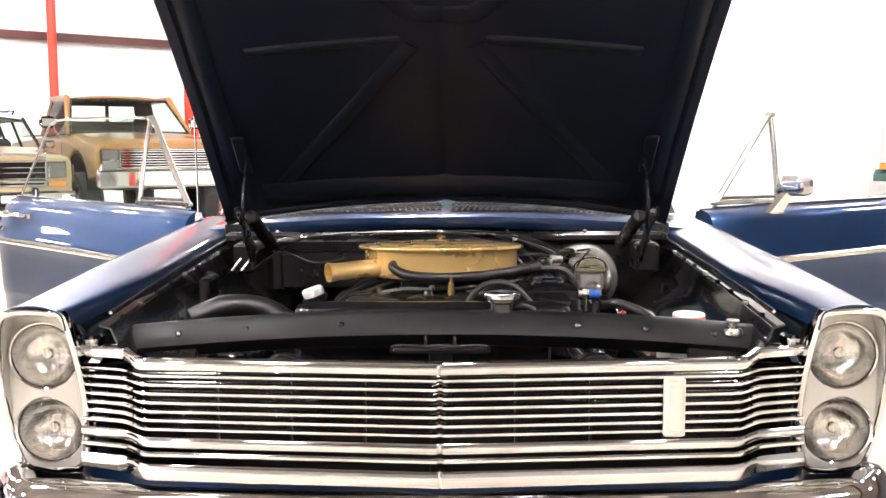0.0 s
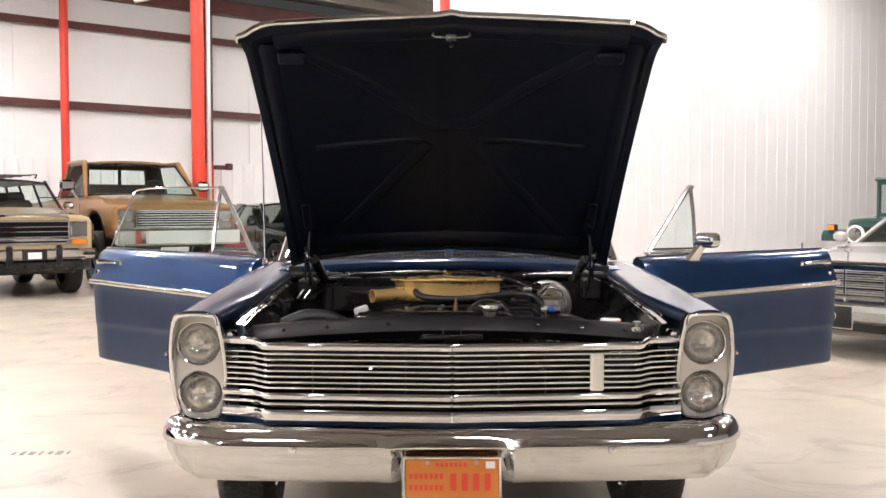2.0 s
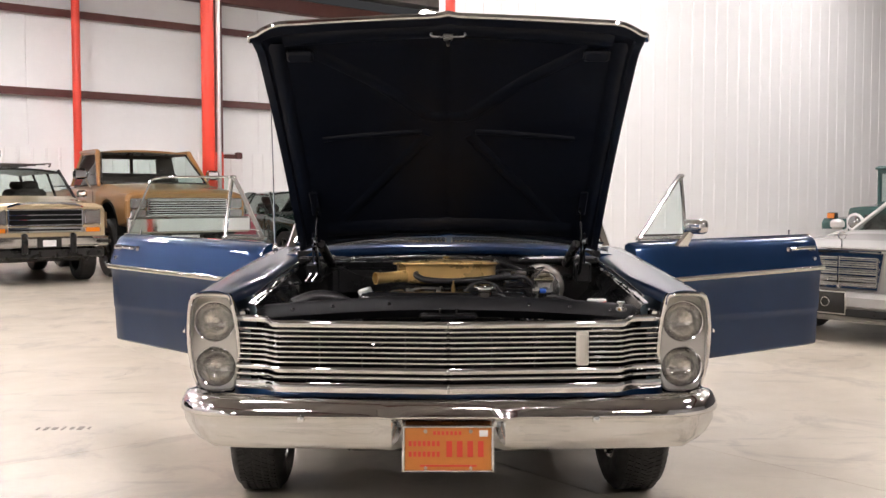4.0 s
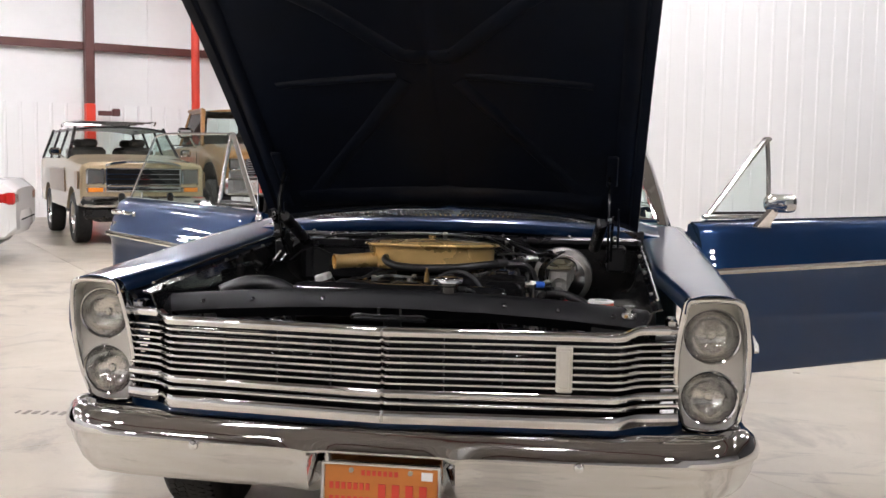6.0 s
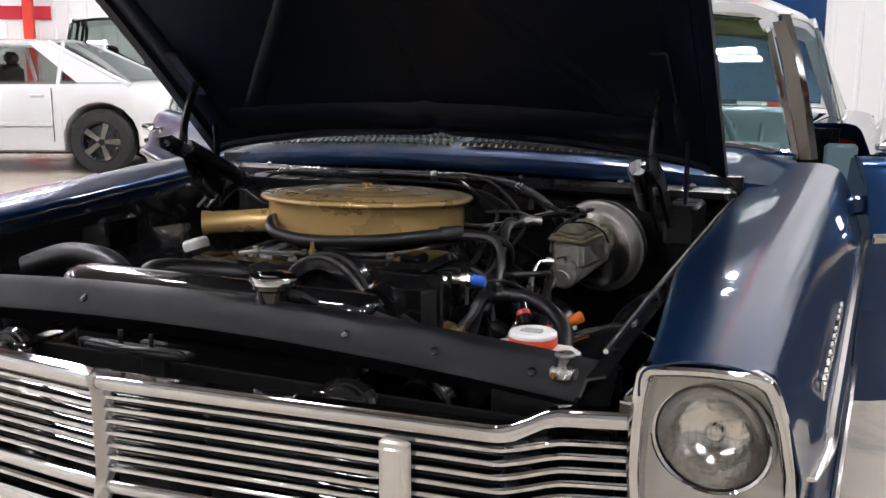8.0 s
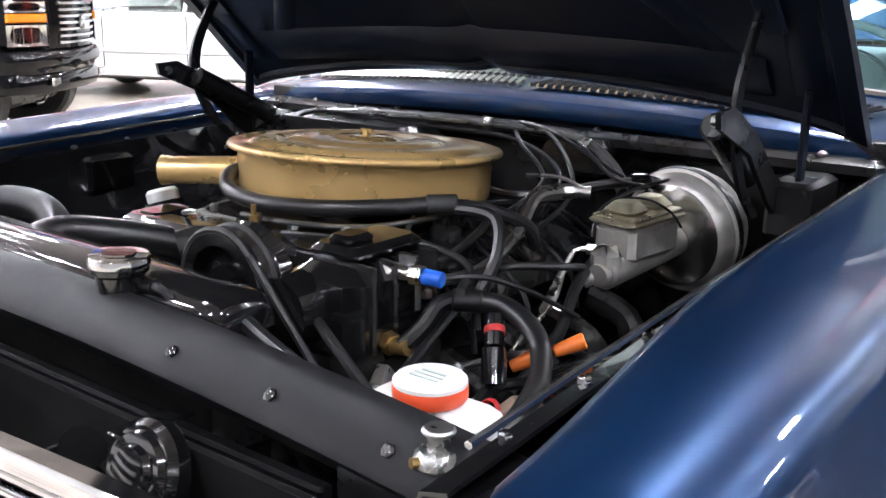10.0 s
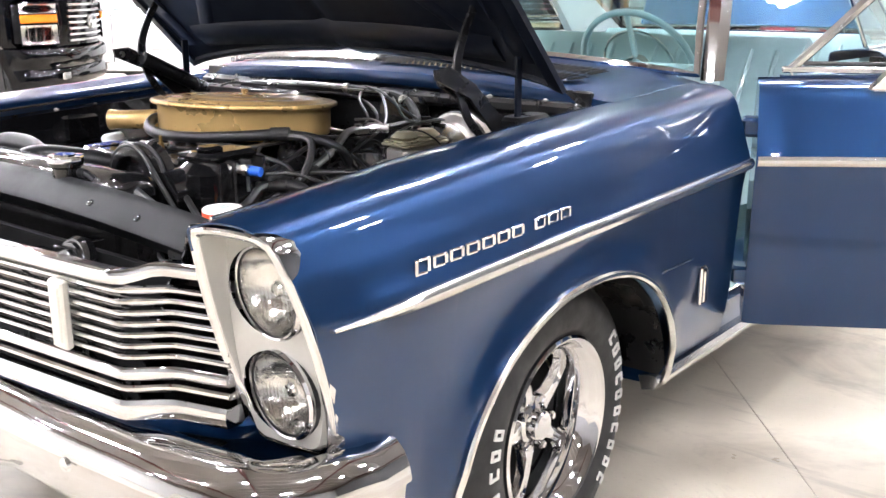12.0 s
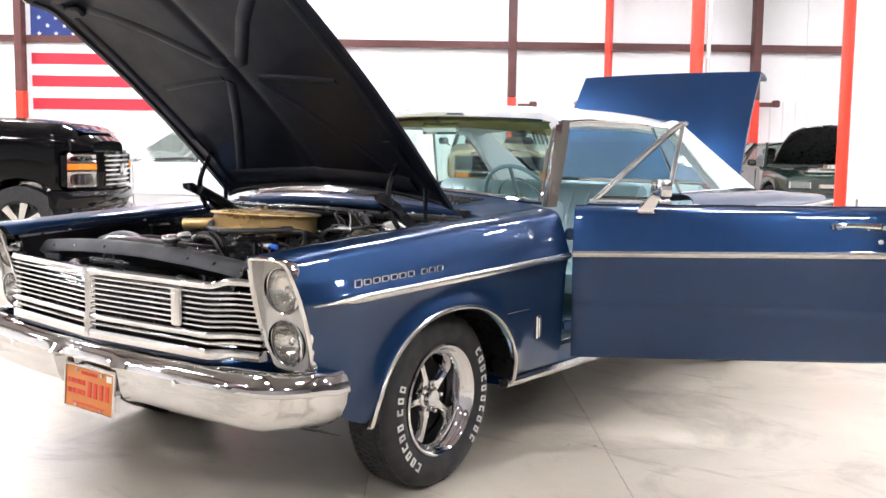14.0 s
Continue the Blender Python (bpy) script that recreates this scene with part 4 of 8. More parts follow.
for sx in (-1, 1):
    part("rib", brace([(sx * 0.74, 0.88), (sx * 0.42, 0.74), (sx * 0.12, 0.575), (0.0, 0.560)], 0.030), HOOD_BLACK, hood, sharp=60)
    part("rib", brace([(sx * 0.12, 0.49), (sx * 0.36, 0.32), (sx * 0.72, 0.09)], 0.026), HOOD_BLACK, hood, sharp=60)
    part("rib", brace([(sx * 0.16, 0.505), (sx * 0.74, 0.500)], 0.016, 0.008), HOOD_BLACK, hood, sharp=60)
    part("rib", brace([(sx * 0.90, 0.06), (sx * 0.91, 0.5), (sx * 0.90, 0.93)], 0.034, 0.009), HOOD_BLACK, hood, sharp=60)
    part("stiffener", Geo().box(hood_point(sx * 0.78, 0.87, -0.03), (0.10, 0.05, 0.03), cut=0.008), HOOD_BLACK, hood)
part("rib", brace([(-0.80, 0.075), (-0.4, 0.062), (0, 0.058), (0.4, 0.062), (0.80, 0.075)], 0.05, 0.022), HOOD_BLACK, hood, sharp=60)
part("rib", brace([(-0.85, 0.945), (0, 0.95), (0.85, 0.945)], 0.045, 0.016), HOOD_BLACK, hood, sharp=60)
part("latch", Geo().box(hood_point(0, 0.925, -0.045), (0.035, 0.03, 0.03), cut=0.004).cyl(hood_point(0, 0.905, -0.03), hood_point(0, 0.905, -0.075), 0.006), STEEL, hood, "steel hood latch")
part("safety_catch", Geo().tube([hood_point(-0.085, 0.945, -0.035), hood_point(-0.075, 0.945, -0.055), hood_point(0.075, 0.945, -0.055), hood_point(0.085, 0.945, -0.035)], 0.004, 8, 2), STEEL, hood)
front_edge = [hood_point(u, 1.0) + Vector((0, -0.004, -0.004)) for u in us]
part("front_moulding", Geo().tube([hood_point(-1.0, 0.985) + Vector((-0.004, 0, -0.006))] + front_edge + [hood_point(1.0, 0.985) + Vector((0.004, 0, -0.006))], 0.0105, 8, 2), CHROME, hood, "bright moulding along the front edge")

# ---- doors ----
HINGE = Vector((0.962, 1.56, 0.0))


def door_shell():
    """Door in its closed place, relative to the hinge line."""
    loops = []
    for i in range(25):
        y = lerp(1.548, 2.838, i / 24)
        zt = crest(y) + 0.012
        low = lerp(0.385, 0.43, i / 24)
        up = [(x, z + 0.012) for x, z in upper_profile(y) if x > 0.84]
        out = [(0.862, zt - 0.004), (0.87, zt + 0.004)] + up[1:]
        zc = crease(y)
        for z in (zc - 0.012, zc - 0.03, zc - 0.06, 0.71, 0.68, 0.65, 0.637, 0.626, 0.60, 0.56, 0.52, 0.48, low + 0.01):
            out.append((side_x(z, y) + (0.0025 if z > 0.63 else -0.0025), z))
        out += [(0.935, low), (0.90, low - 0.002), (0.835, low + 0.02), (0.825, 0.60), (0.825, 0.95), (0.845, zt - 0.006)]
        tuck = 0.012 if i in (0, 24) else 0
        loops.append([(x - HINGE.x - tuck, y - HINGE.y, z) for x, z in out])
    return Geo().rings(loops, caps=True)


def local(*pts):
    return [(x - HINGE.x, y - HINGE.y, z) for x, y, z in pts]


def door(side, angle):
    def f(g):
        return g if side > 0 else g.mirrored()
    d = part("door", f(door_shell()), PAINT, car, "wide open front door, blue with bright side moulding", sharp=28)
    d.matrix_local = CAR0 @ Matrix.Translation((side * (HINGE.x + 0.045), HINGE.y - 0.02, 0)) @ Matrix.Rotation(radians(-angle * side), 4, "Z")
    g = Geo()
    loops = []
    for i in range(17):
        y = lerp(1.552, 2.842, i / 16)
        z, x, h = crease(y) + 0.004, 0.985, 0.0125
        loops.append(local((x - 0.004, y, z - h), (x + 0.004, y, z - h), (x + 0.011, y, z - h * 0.3), (x + 0.011, y, z + h * 0.3), (x + 0.004, y, z + h), (x - 0.004, y, z + h)))
    part("side_trim", f(g.rings(loops, caps=True)), CHROME_DULL, d, "bright side moulding")
    g = Geo().rings([local((0.858, y, crest(y) + 0.012), (0.874, y, crest(y) + 0.014), (0.876, y, crest(y) + 0.02), (0.858, y, crest(y) + 0.021)) for y in (1.60, 2.0, 2.4, 2.838)], caps=True)
    part("belt_moulding", f(g), CHROME, d, "bright belt moulding")
    # inner trim
    g = Geo().box(local((0.818, 2.19, 0.76))[0], (0.022, 1.18, 0.44), cut=0.01)
    part("inner_panel", f(g), TEAL_VINYL, d, "turquoise vinyl door panel")
    g = Geo().box(local((0.79, 2.3, 0.80))[0], (0.06, 0.36, 0.05), cut=0.018)
    part("armrest", f(g), TEAL_VINYL, d)
    part("inner_cap", f(Geo().box(local((0.828, 2.19, 0.985))[0], (0.03, 1.24, 0.05), cut=0.015)), TEAL_PAINT, d, "turquoise painted upper door")
    part("window_crank", f(Geo().cyl(local((0.80, 2.05, 0.82))[0], local((0.765, 2.05, 0.82))[0], 0.016).cyl(local((0.772, 2.05, 0.82))[0], local((0.772, 2.14, 0.80))[0], 0.007)), CHROME, d)
    # vent window
    ft, fb, rb = (0.738, 1.995, 1.402), (0.850, 1.622, 1.058), (0.848, 1.935, 1.066)
    fr = f(Geo().tube(local(fb, (0.826, 1.705, 1.138), (0.790, 1.825, 1.255), (0.752, 1.945, 1.368), ft), 0.0125, 8, 5).tube(local(ft, (0.795, 1.968, 1.24), rb), 0.010, 8, 4).box(local((0.850, 1.78, 1.064))[0], (0.022, 0.35, 0.018), cut=0.004))
    part("vent_frame", fr, CHROME_DULL, d, "bright quarter-light frame")
    part("vent_rubber", f(Geo().tube(local((0.845, 1.655, 1.080), (0.820, 1.735, 1.158), (0.785, 1.85, 1.268), (0.748, 1.97, 1.378)), 0.006, 6, 4).tube(local((0.845, 1.66, 1.080), (0.845, 1.925, 1.080)), 0.006, 6, 0)), RUBBER, d)
    pane = f(Geo().put(local((0.848, 1.64, 1.075), (0.845, 1.935, 1.075), (0.741, 1.99, 1.392), (0.790, 1.83, 1.256), (0.824, 1.71, 1.14)), [(0, 1, 2, 3, 4)]))
    part("vent_pane", pane, GLASS, d, "clear quarter-light glass").visible_shadow = False
    part("frame_cap", f(Geo().box(local(ft)[0], (0.024, 0.045, 0.02), cut=0.006)), CHROME, d)
    if side < 0:
        rows = []
        for k in range(7):
            t = k / 6
            x, z = lerp(0.858, 0.752, t), lerp(1.05, 1.40, t)
            rows.append([q for q in local((x, lerp(1.965, 2.018, t), z), (x, lerp(2.82, 2.70, t), z))])
        part("window_pane", f(Geo().grid(rows)), GLASS, d, "raised side window", thick=0.004).visible_shadow = False
        part("window_trim", f(Geo().tube(local((0.752, 2.02, 1.403), (0.752, 2.4, 1.408), (0.752, 2.69, 1.402), (0.775, 2.735, 1.34), (0.858, 2.822, 1.06)), 0.006, 8, 3)), CHROME, d, "thin bright glass edging")
    for z in (0.52, 0.92):
        part("hinge", f(Geo().box(local((0.90, 1.545, z))[0], (0.07, 0.07, 0.05), cut=0.008)), PAINT, d)
    # handle and lock
    hy = 2.70
    g = Geo().tube(local((0.955, hy - 0.095, 0.985), (0.985, hy - 0.085, 0.992), (0.990, hy - 0.02, 0.995), (0.988, hy + 0.05, 0.994), (0.955, hy + 0.075, 0.990)), [0.010, 0.011, 0.010, 0.014, 0.016], 10, 5)
    g.box(local((0.945, hy - 0.09, 0.984))[0], (0.03, 0.05, 0.03), cut=0.008).box(local((0.948, hy + 0.075, 0.987))[0], (0.04, 0.05, 0.036), cut=0.01)
    part("door_handle", f(g), CHROME, d, "chrome push-button door handle")
    part("door_lock", f(Geo().cyl(local((0.966, 2.775, 0.93))[0], local((0.984, 2.775, 0.932))[0], 0.013, 0.011, 16, 0.002)), CHROME, d)
    part("lock_knob", f(Geo().cyl(local((0.852, 2.70, 1.05))[0], local((0.852, 2.70, 1.095))[0], 0.0045, segs=8)), CHROME, d)
    if side < 0:
        return d
    # mirror
    g = Geo().box(local((0.928, 1.852, 1.022))[0], (0.034, 0.075, 0.012), cut=0.005)
    g.rings([local((x - 0.013, y - w, z), (x + 0.013, y - w * 0.8, z), (x + 0.013, y + w * 0.8, z), (x - 0.013, y + w, z)) for x, y, z, w in ((0.930, 1.845, 1.024, 0.040), (0.938, 1.868, 1.060, 0.033), (0.950, 1.892, 1.098, 0.027))], caps=True)
    part("mirror_stem", f(g), CHROME, d, "bright mirror stem")
    hd = Vector(local((0.958, 1.912, 1.126))[0])
    m = Matrix.Translation(hd) @ Matrix.Rotation(radians(25), 4, "Z")
    g = Geo()
    shell = []
    for dy, w, h in ((-0.036, 0.030, 0.014), (-0.034, 0.050, 0.026), (-0.026, 0.062, 0.035), (-0.008, 0.068, 0.040), (0.014, 0.069, 0.041), (0.016, 0.066, 0.038)):
        shell.append([(math.copysign(abs(math.cos(a)) ** 0.55, math.cos(a)) * w, dy, math.copysign(abs(math.sin(a)) ** 0.55, math.sin(a)) * h) for a in [2 * math.pi * i / 24 for i in range(24)]])
    g.rings(shell, caps=True, m=m)
    part("mirror_head", f(g), CHROME, d, "rectangular chrome mirror head", sharp=50)
    return d


door(1, 63.4)
door(-1, 53)

# ---- cowl, windscreen, roof ----
rows = []
for i in range(45):
    u = lerp(-1.1, 1.1, i / 44)
    x = u * 0.735
    a = min(1.0, abs(u))
    yf, zf = 1.105 + 0.045 * a ** 2, 1.060 - 0.035 * a ** 2.2
    yr, zr = 1.43 + 0.15 * a ** 2.4, 1.092 - 0.038 * a ** 2.2
    row = [(x, yf + 0.035, zf - 0.055), (x, yf + 0.006, zf - 0.043), (x, yf, zf - 0.028), (x, yf + 0.004, zf - 0.008), (x, yf + 0.02, zf), (x, lerp(yf, yr, 0.4), lerp(zf, zr, 0.45)), (x, yr, zr)]
    k = max(0.0, min(1.0, (abs(u) - 0.94) / 0.14))
    rows.append([(px, py, lerp(pz, min(pz, crest(py) - 0.003 - 0.02 * (n < 3)), k)) for n, (px, py, pz) in enumerate(row)])
cowl = cpart("cowl_panel", Geo().grid(rows), PAINT, None, "blue cowl panel with slotted air intake", thick=0.002)
# Bright-metal fins paint in the glints; near-black slots paint in the shade.
fin = Geo().rings([[(0, 0, -0.002), (0.007, 0, 0.0), (0.009, 0, 0.009), (0.002, 0, 0.005)], [(0.022, 0.07, -0.002), (0.029, 0.07, 0.0), (0.031, 0.07, 0.009), (0.024, 0.07, 0.005)]], caps=True)
fin_mesh = fin.mesh("louvre", CHROME_DULL)
slot_shade_mesh = Geo().rings([[(0.009, 0.004, 0.0008), (0.017, 0.004, 0.0008), (0.038, 0.066, 0.0008), (0.030, 0.066, 0.0008)], [(0.009, 0.004, 0.002), (0.017, 0.004, 0.002), (0.038, 0.066, 0.002), (0.030, 0.066, 0.002)]], caps=True).mesh("slot", SHADE_GAP_BLACK)
for i in range(64):
    u = lerp(-0.84, 0.84, i / 63)
    if abs(u) < 0.012:
        continue
    a = abs(u)
    yf, zf = 1.105 + 0.045 * a ** 2, 1.060 - 0.035 * a ** 2.2
    yr, zr = 1.43 + 0.15 * a ** 2.4, 1.092 - 0.038 * a ** 2.2
    sx = 1 if u > 0 else -1
    for t in (0.17, 0.42):
        for me, nm in ((fin_mesh, "louvre"), (slot_shade_mesh, "slot")):
            ob = new(nm, me)
            ob.parent = cowl
            ob.matrix_local = Matrix.Translation((u * 0.735, lerp(yf, yr, t), lerp(zf, zr, 0.45 * t / 0.4 if t < 0.4 else 0.47) + 0.0045)) @ Matrix.Rotation(radians(5.5), 4, "X") @ Matrix.Diagonal((sx, 0.9, 1, 1))


def screen(u, v):
    """Windscreen: u across, v up."""
    a = abs(u)
    b = Vector((u * 0.802, 1.44 + 0.13 * a ** 2.4, 1.098 - 0.052 * a ** 2.2))
    t = Vector((u * 0.668, 1.80 + 0.10 * a ** 2.6, 1.452 - 0.042 * a ** 2.2))
    p = b.lerp(t, v)
    p.z += 0.014 * math.sin(math.pi * v)
    p.y -= 0.010 * math.sin(math.pi * v)
    return p


uu = [lerp(-1, 1, i / 24) for i in range(25)]
ws = cpart("windscreen", Geo().grid([[screen(u, v) for u in uu] for v in (0, 0.15, 0.3, 0.45, 0.6, 0.72, 0.80)]), GLASS, None, "curved clear windscreen with tinted top band", thick=0.005)
ws.visible_shadow = False
tb = part("tint_band", Geo().grid([[screen(u, v) for u in uu] for v in (0.80, 0.88, 0.94, 1.0)]), GLASS_TINT, ws, "yellowish tint band", thick=0.005)
tb.visible_shadow = False
ring = [screen(u, 0) for u in uu] + [screen(1, v) for v in (0.25, 0.5, 0.75)] + [screen(u, 1) for u in reversed(uu)] + [screen(-1, v) for v in (0.75, 0.5, 0.25)]
part("screen_moulding", Geo().tube(ring + ring[:1], 0.011, 8, 1), CHROME, ws, "bright windscreen moulding")
for sx in (-1, 1):
    bl = Geo().cyl((sx * 0.31, 1.36, 1.080), (sx * 0.31, 1.365, 1.106), 0.019, 0.013, 14)
    bl.tube([(sx * 0.31, 1.365, 1.104), (sx * 0.31 - 0.10, 1.42, 1.118), (sx * 0.31 - 0.30, 1.463, 1.122)], [0.007, 0.006, 0.004], 8, 4)
    bl.box((sx * 0.31 - 0.20, 1.447, 1.112), (0.40, 0.008, 0.012))
    part("wiper", bl, CHROME, cowl, "bright wiper arm and blade")

# pillars and roof
g = Geo().rings([[Vector(p) + Vector(o) for o in ((-0.022, -0.016, 0), (0.016, -0.02, 0), (0.03, 0.02, 0), (-0.012, 0.03, 0))] for p in ((0.828, 1.60, 1.03), (0.800, 1.68, 1.145), (0.757, 1.79, 1.29), (0.705, 1.895, 1.42))], caps=True)
cboth("windscreen_pillar", g, CHROME, "bright windscreen pillar cover", sharp=50)


def roof_point(u, y):
    """White roof skin; y runs from the windscreen header to the rear window."""
    edge = table([(1.80, 0.695), (2.2, 0.715), (2.9, 0.722), (3.2, 0.73)], y)
    ze = table([(1.78, 1.448), (2.1, 1.468), (2.6, 1.466), (3.0, 1.440), (3.2, 1.405)], y)
    a = abs(u)
    front = 0.075 * a ** 2.6 * (1 - step(1.8, 2.3, y))
    return Vector((u * edge, y + front, ze + 0.038 * (1 - a ** 2.4) * (0.5 + 0.5 * step(1.8, 2.2, y)) - 0.022 * step(0.9, 1.0, a)))


g = Geo().grid([[roof_point(u, y) for u in uu] for y in (1.79, 1.82, 1.88, 1.98, 2.1, 2.3, 2.5, 2.7, 2.9, 3.05, 3.15)])
roof = cpart("roof", g, WHITE_PAINT, None, "white painted hardtop roof", thick=0.03, sharp=40)
# side rail with drip edge, and rear pillars
g = Geo()
loops = []
for y in (1.86, 1.95, 2.1, 2.3, 2.6, 2.85, 3.0):
    p = roof_point(1.0, y)
    loops.append([(p.x - 0.045, y, p.z - 0.03), (p.x + 0.004, y, p.z - 0.004), (p.x + 0.012, y, p.z - 0.02), (p.x + 0.006, y, p.z - 0.05), (p.x - 0.03, y, p.z - 0.062)])
cboth("roof_rail", g.rings(loops, caps=True), WHITE_PAINT, "white roof side rail")
loops = []
for y in (1.86, 1.95, 2.1, 2.3, 2.6, 2.85, 2.96, 3.12, 3.34, 3.5):
    p = roof_point(1.0, min(y, 3.0))
    z = p.z - 0.024 if y < 2.97 else table([(2.96, p.z - 0.03), (3.12, 1.31), (3.34, 1.16), (3.5, 1.06)], y)
    x = p.x + 0.012 if y < 2.97 else table([(2.96, p.x + 0.012), (3.5, 0.80)], y)
    loops.append((x, y, z))
cboth("drip_moulding", Geo().tube(loops, 0.008, 8, 2), CHROME, "bright drip moulding")
g = Geo()
rows = []
for k in range(9):
    t = k / 8
    z = lerp(1.435, 1.045, t)
    x = lerp(0.722, 0.825, t ** 1.1)
    yf, yr = lerp(2.94, 3.50, t), lerp(3.13, 4.02, t)
    rows.append([(x, lerp(yf, yr, s), z + 0.012 * math.sin(math.pi * s)) for s in (0, 0.15, 0.4, 0.7, 1.0)])
cboth("rear_pillar", g.grid(rows), WHITE_PAINT, "wide white rear roof pillar", thick=0.05)
rows = []
for k in range(7):
    t = k / 6
    rows.append([(u * lerp(0.70, 0.74, t), lerp(3.14, 3.98, t) - 0.06 * (1 - u * u) * t, lerp(1.452, 1.06, t) + 0.02 * (1 - u * u)) for u in [i / 8 - 1 for i in range(17)]])
cpart("rear_window", Geo().grid(rows), GLASS, None, "sloping clear rear window", thick=0.005).visible_shadow = False
part("headliner", Geo().grid([[roof_point(u * 0.95, y) - Vector((0, 0, 0.05)) for u in uu] for y in (1.85, 2.2, 2.6, 3.0, 3.12)]), HEADLINER, roof, "cream headliner", thick=0.008)
# rear side windows, part lowered
rows = [[(lerp(0.845, 0.752, t), lerp(2.88, 2.72, t), z), (lerp(0.845, 0.752, t), lerp(3.44, 2.98, t), z)] for t, z in ((0, 1.06), (0.5, 1.23), (1, 1.395))]
for w in cboth("rear_side_window", Geo().grid(rows), GLASS, "rear side window with bright edging", thick=0.004):
    w.visible_shadow = False
cboth("window_edge", Geo().tube([(0.845, 2.88, 1.06), (0.80, 2.80, 1.23), (0.752, 2.72, 1.398)], 0.008, 8, 3), CHROME, "bright window edging")
cboth("belt_moulding", Geo().tube([(0.855, 2.87, 1.055), (0.85, 3.3, 1.055), (0.835, 3.55, 1.052)], 0.007, 8, 3), CHROME, "bright belt moulding")

# ---- trunk and tail ----
rows = []
for i in range(25):
    u = lerp(-1, 1, i / 24)
    rows.append([(u * 0.80, 3.97 + 0.02 * abs(u), 1.05 + 0.01 * (1 - u * u)), (u * 0.80, 4.10, 1.045 + 0.012 * (1 - u * u))])
cpart("rear_deck", Geo().grid(rows), PAINT, None, "blue deck panel below the rear window", thick=0.004)


def lid_point(u, s):
    """Trunk lid: s metres from its front edge, its tail turned down."""
    k = step(0.80, 0.90, s)
    drop = 0.0 if s < 0.82 else (s - 0.82)
    flat = min(s, 0.82 + 0.02 * k)
    return Vector((u * lerp(0.70, 0.665, s), flat, 0.028 * math.sin(math.pi * min(1, s / 0.86)) + 0.018 * (1 - u * u) - drop * 0.95))


g = Geo().grid([[lid_point(u, s) for u in uu] for s in (0, 0.02, 0.1, 0.2, 0.35, 0.5, 0.65, 0.76, 0.80, 0.82, 0.84, 0.88, 0.95)])
lid = part("trunk_lid", g, PAINT, car, "raised blue trunk lid", sharp=40, thick=0.02)
lid.matrix_local = CAR0 @ pose(0, 4.06, 1.075, 63)
rows = []
for i in range(25):
    u = lerp(-1, 1, i / 24)
    rows.append([(u * 0.93, 5.09 + 0.03 * (1 - u * u), 0.98 - 0.02 * abs(u)), (u * 0.95, 5.13 + 0.03 * (1 - u * u), 0.80), (u * 0.94, 5.11 + 0.03 * (1 - u * u), 0.62), (u * 0.92, 5.05, 0.45)])
cpart("tail_panel", Geo().grid(rows), PAINT, None, "blue tail panel", thick=0.006)
cpart("trunk_floor", Geo().box((0, 4.55, 0.52), (1.6, 1.05, 0.02)).box((0, 4.03, 0.74), (1.6, 0.02, 0.42)), BLACK_SATIN, None, "dark trunk floor")
loops = []
for x, y in ((-0.98, 4.95), (-0.975, 5.10), (-0.93, 5.19), (-0.6, 5.23), (0, 5.25), (0.6, 5.23), (0.93, 5.19), (0.975, 5.10), (0.98, 4.95)):
    loops.append([(x, y - 0.08 if abs(x) < 0.95 else y, 0.60), (x, y, 0.58), (x, y + 0.01, 0.52), (x, y - 0.02, 0.43), (x, y - 0.08 if abs(x) < 0.95 else y, 0.42)])
cpart("rear_bumper", Geo().grid(loops), CHROME, None, "chrome rear bumper", thick=0.004)
RED_LENS = material("red_lens", (0.5, 0.01, 0.01), rough=0.12, coat=0.8, vary=0.1, scale=60)
AMBER_LENS = material("amber_lens", (0.85, 0.25, 0.02), rough=0.15, coat=0.8, vary=0.1, scale=60)
for sx in (-1, 1):
    cpart("tail_lamp", Geo().cyl((sx * 0.76, 5.13, 0.78), (sx * 0.76, 5.17, 0.78), 0.10, 0.09, 32, 0.01), RED_LENS, None, "round red tail lamp")
cpart("underbody", Geo().box((0, 2.6, 0.33), (1.30, 4.6, 0.10), cut=0.03).box((0, 0.75, 0.30), (0.9, 0.7, 0.12), cut=0.03).cyl((-0.80, 0.765, 0.335), (0.80, 0.765, 0.335), 0.04).cyl((-0.80, 3.77, 0.335), (0.80, 3.77, 0.335), 0.05), BLACK_DIRTY, None, "dark underbody and axles")

# ---- cabin ----
cpart("cabin_floor", Geo().box((0, 2.5, 0.41), (1.62, 2.75, 0.03)).box((0, 2.3, 0.46), (0.28, 2.0, 0.12), cut=0.04), TEAL_DARK, None, "dark turquoise carpet")
g = Geo().rings([[(x, 1.60, 0.72), (x, 1.58, 0.90), (x, 1.56, 1.035), (x, 1.66, 1.062), (x, 1.80, 1.055), (x, 1.86, 1.03), (x, 1.87, 0.99), (x, 1.83, 0.86), (x, 1.80, 0.74)] for x in (-0.74, -0.4, 0, 0.4, 0.74)], caps=True)
dash = cpart("dashboard", g, TEAL_VINYL, None, "padded turquoise dashboard", sharp=45)
part("instrument_panel", Geo().box((0.36, 1.845, 0.945), (0.52, 0.03, 0.10), cut=0.01), CHROME_DULL, dash, "bright instrument panel")
part("radio", Geo().box((0, 1.84, 0.90), (0.22, 0.03, 0.07), cut=0.006), BLACK_GLOSS, dash)
tilt = Matrix.Translation((0.38, 2.03, 1.02)) @ Matrix.Rotation(radians(-62), 4, "X")
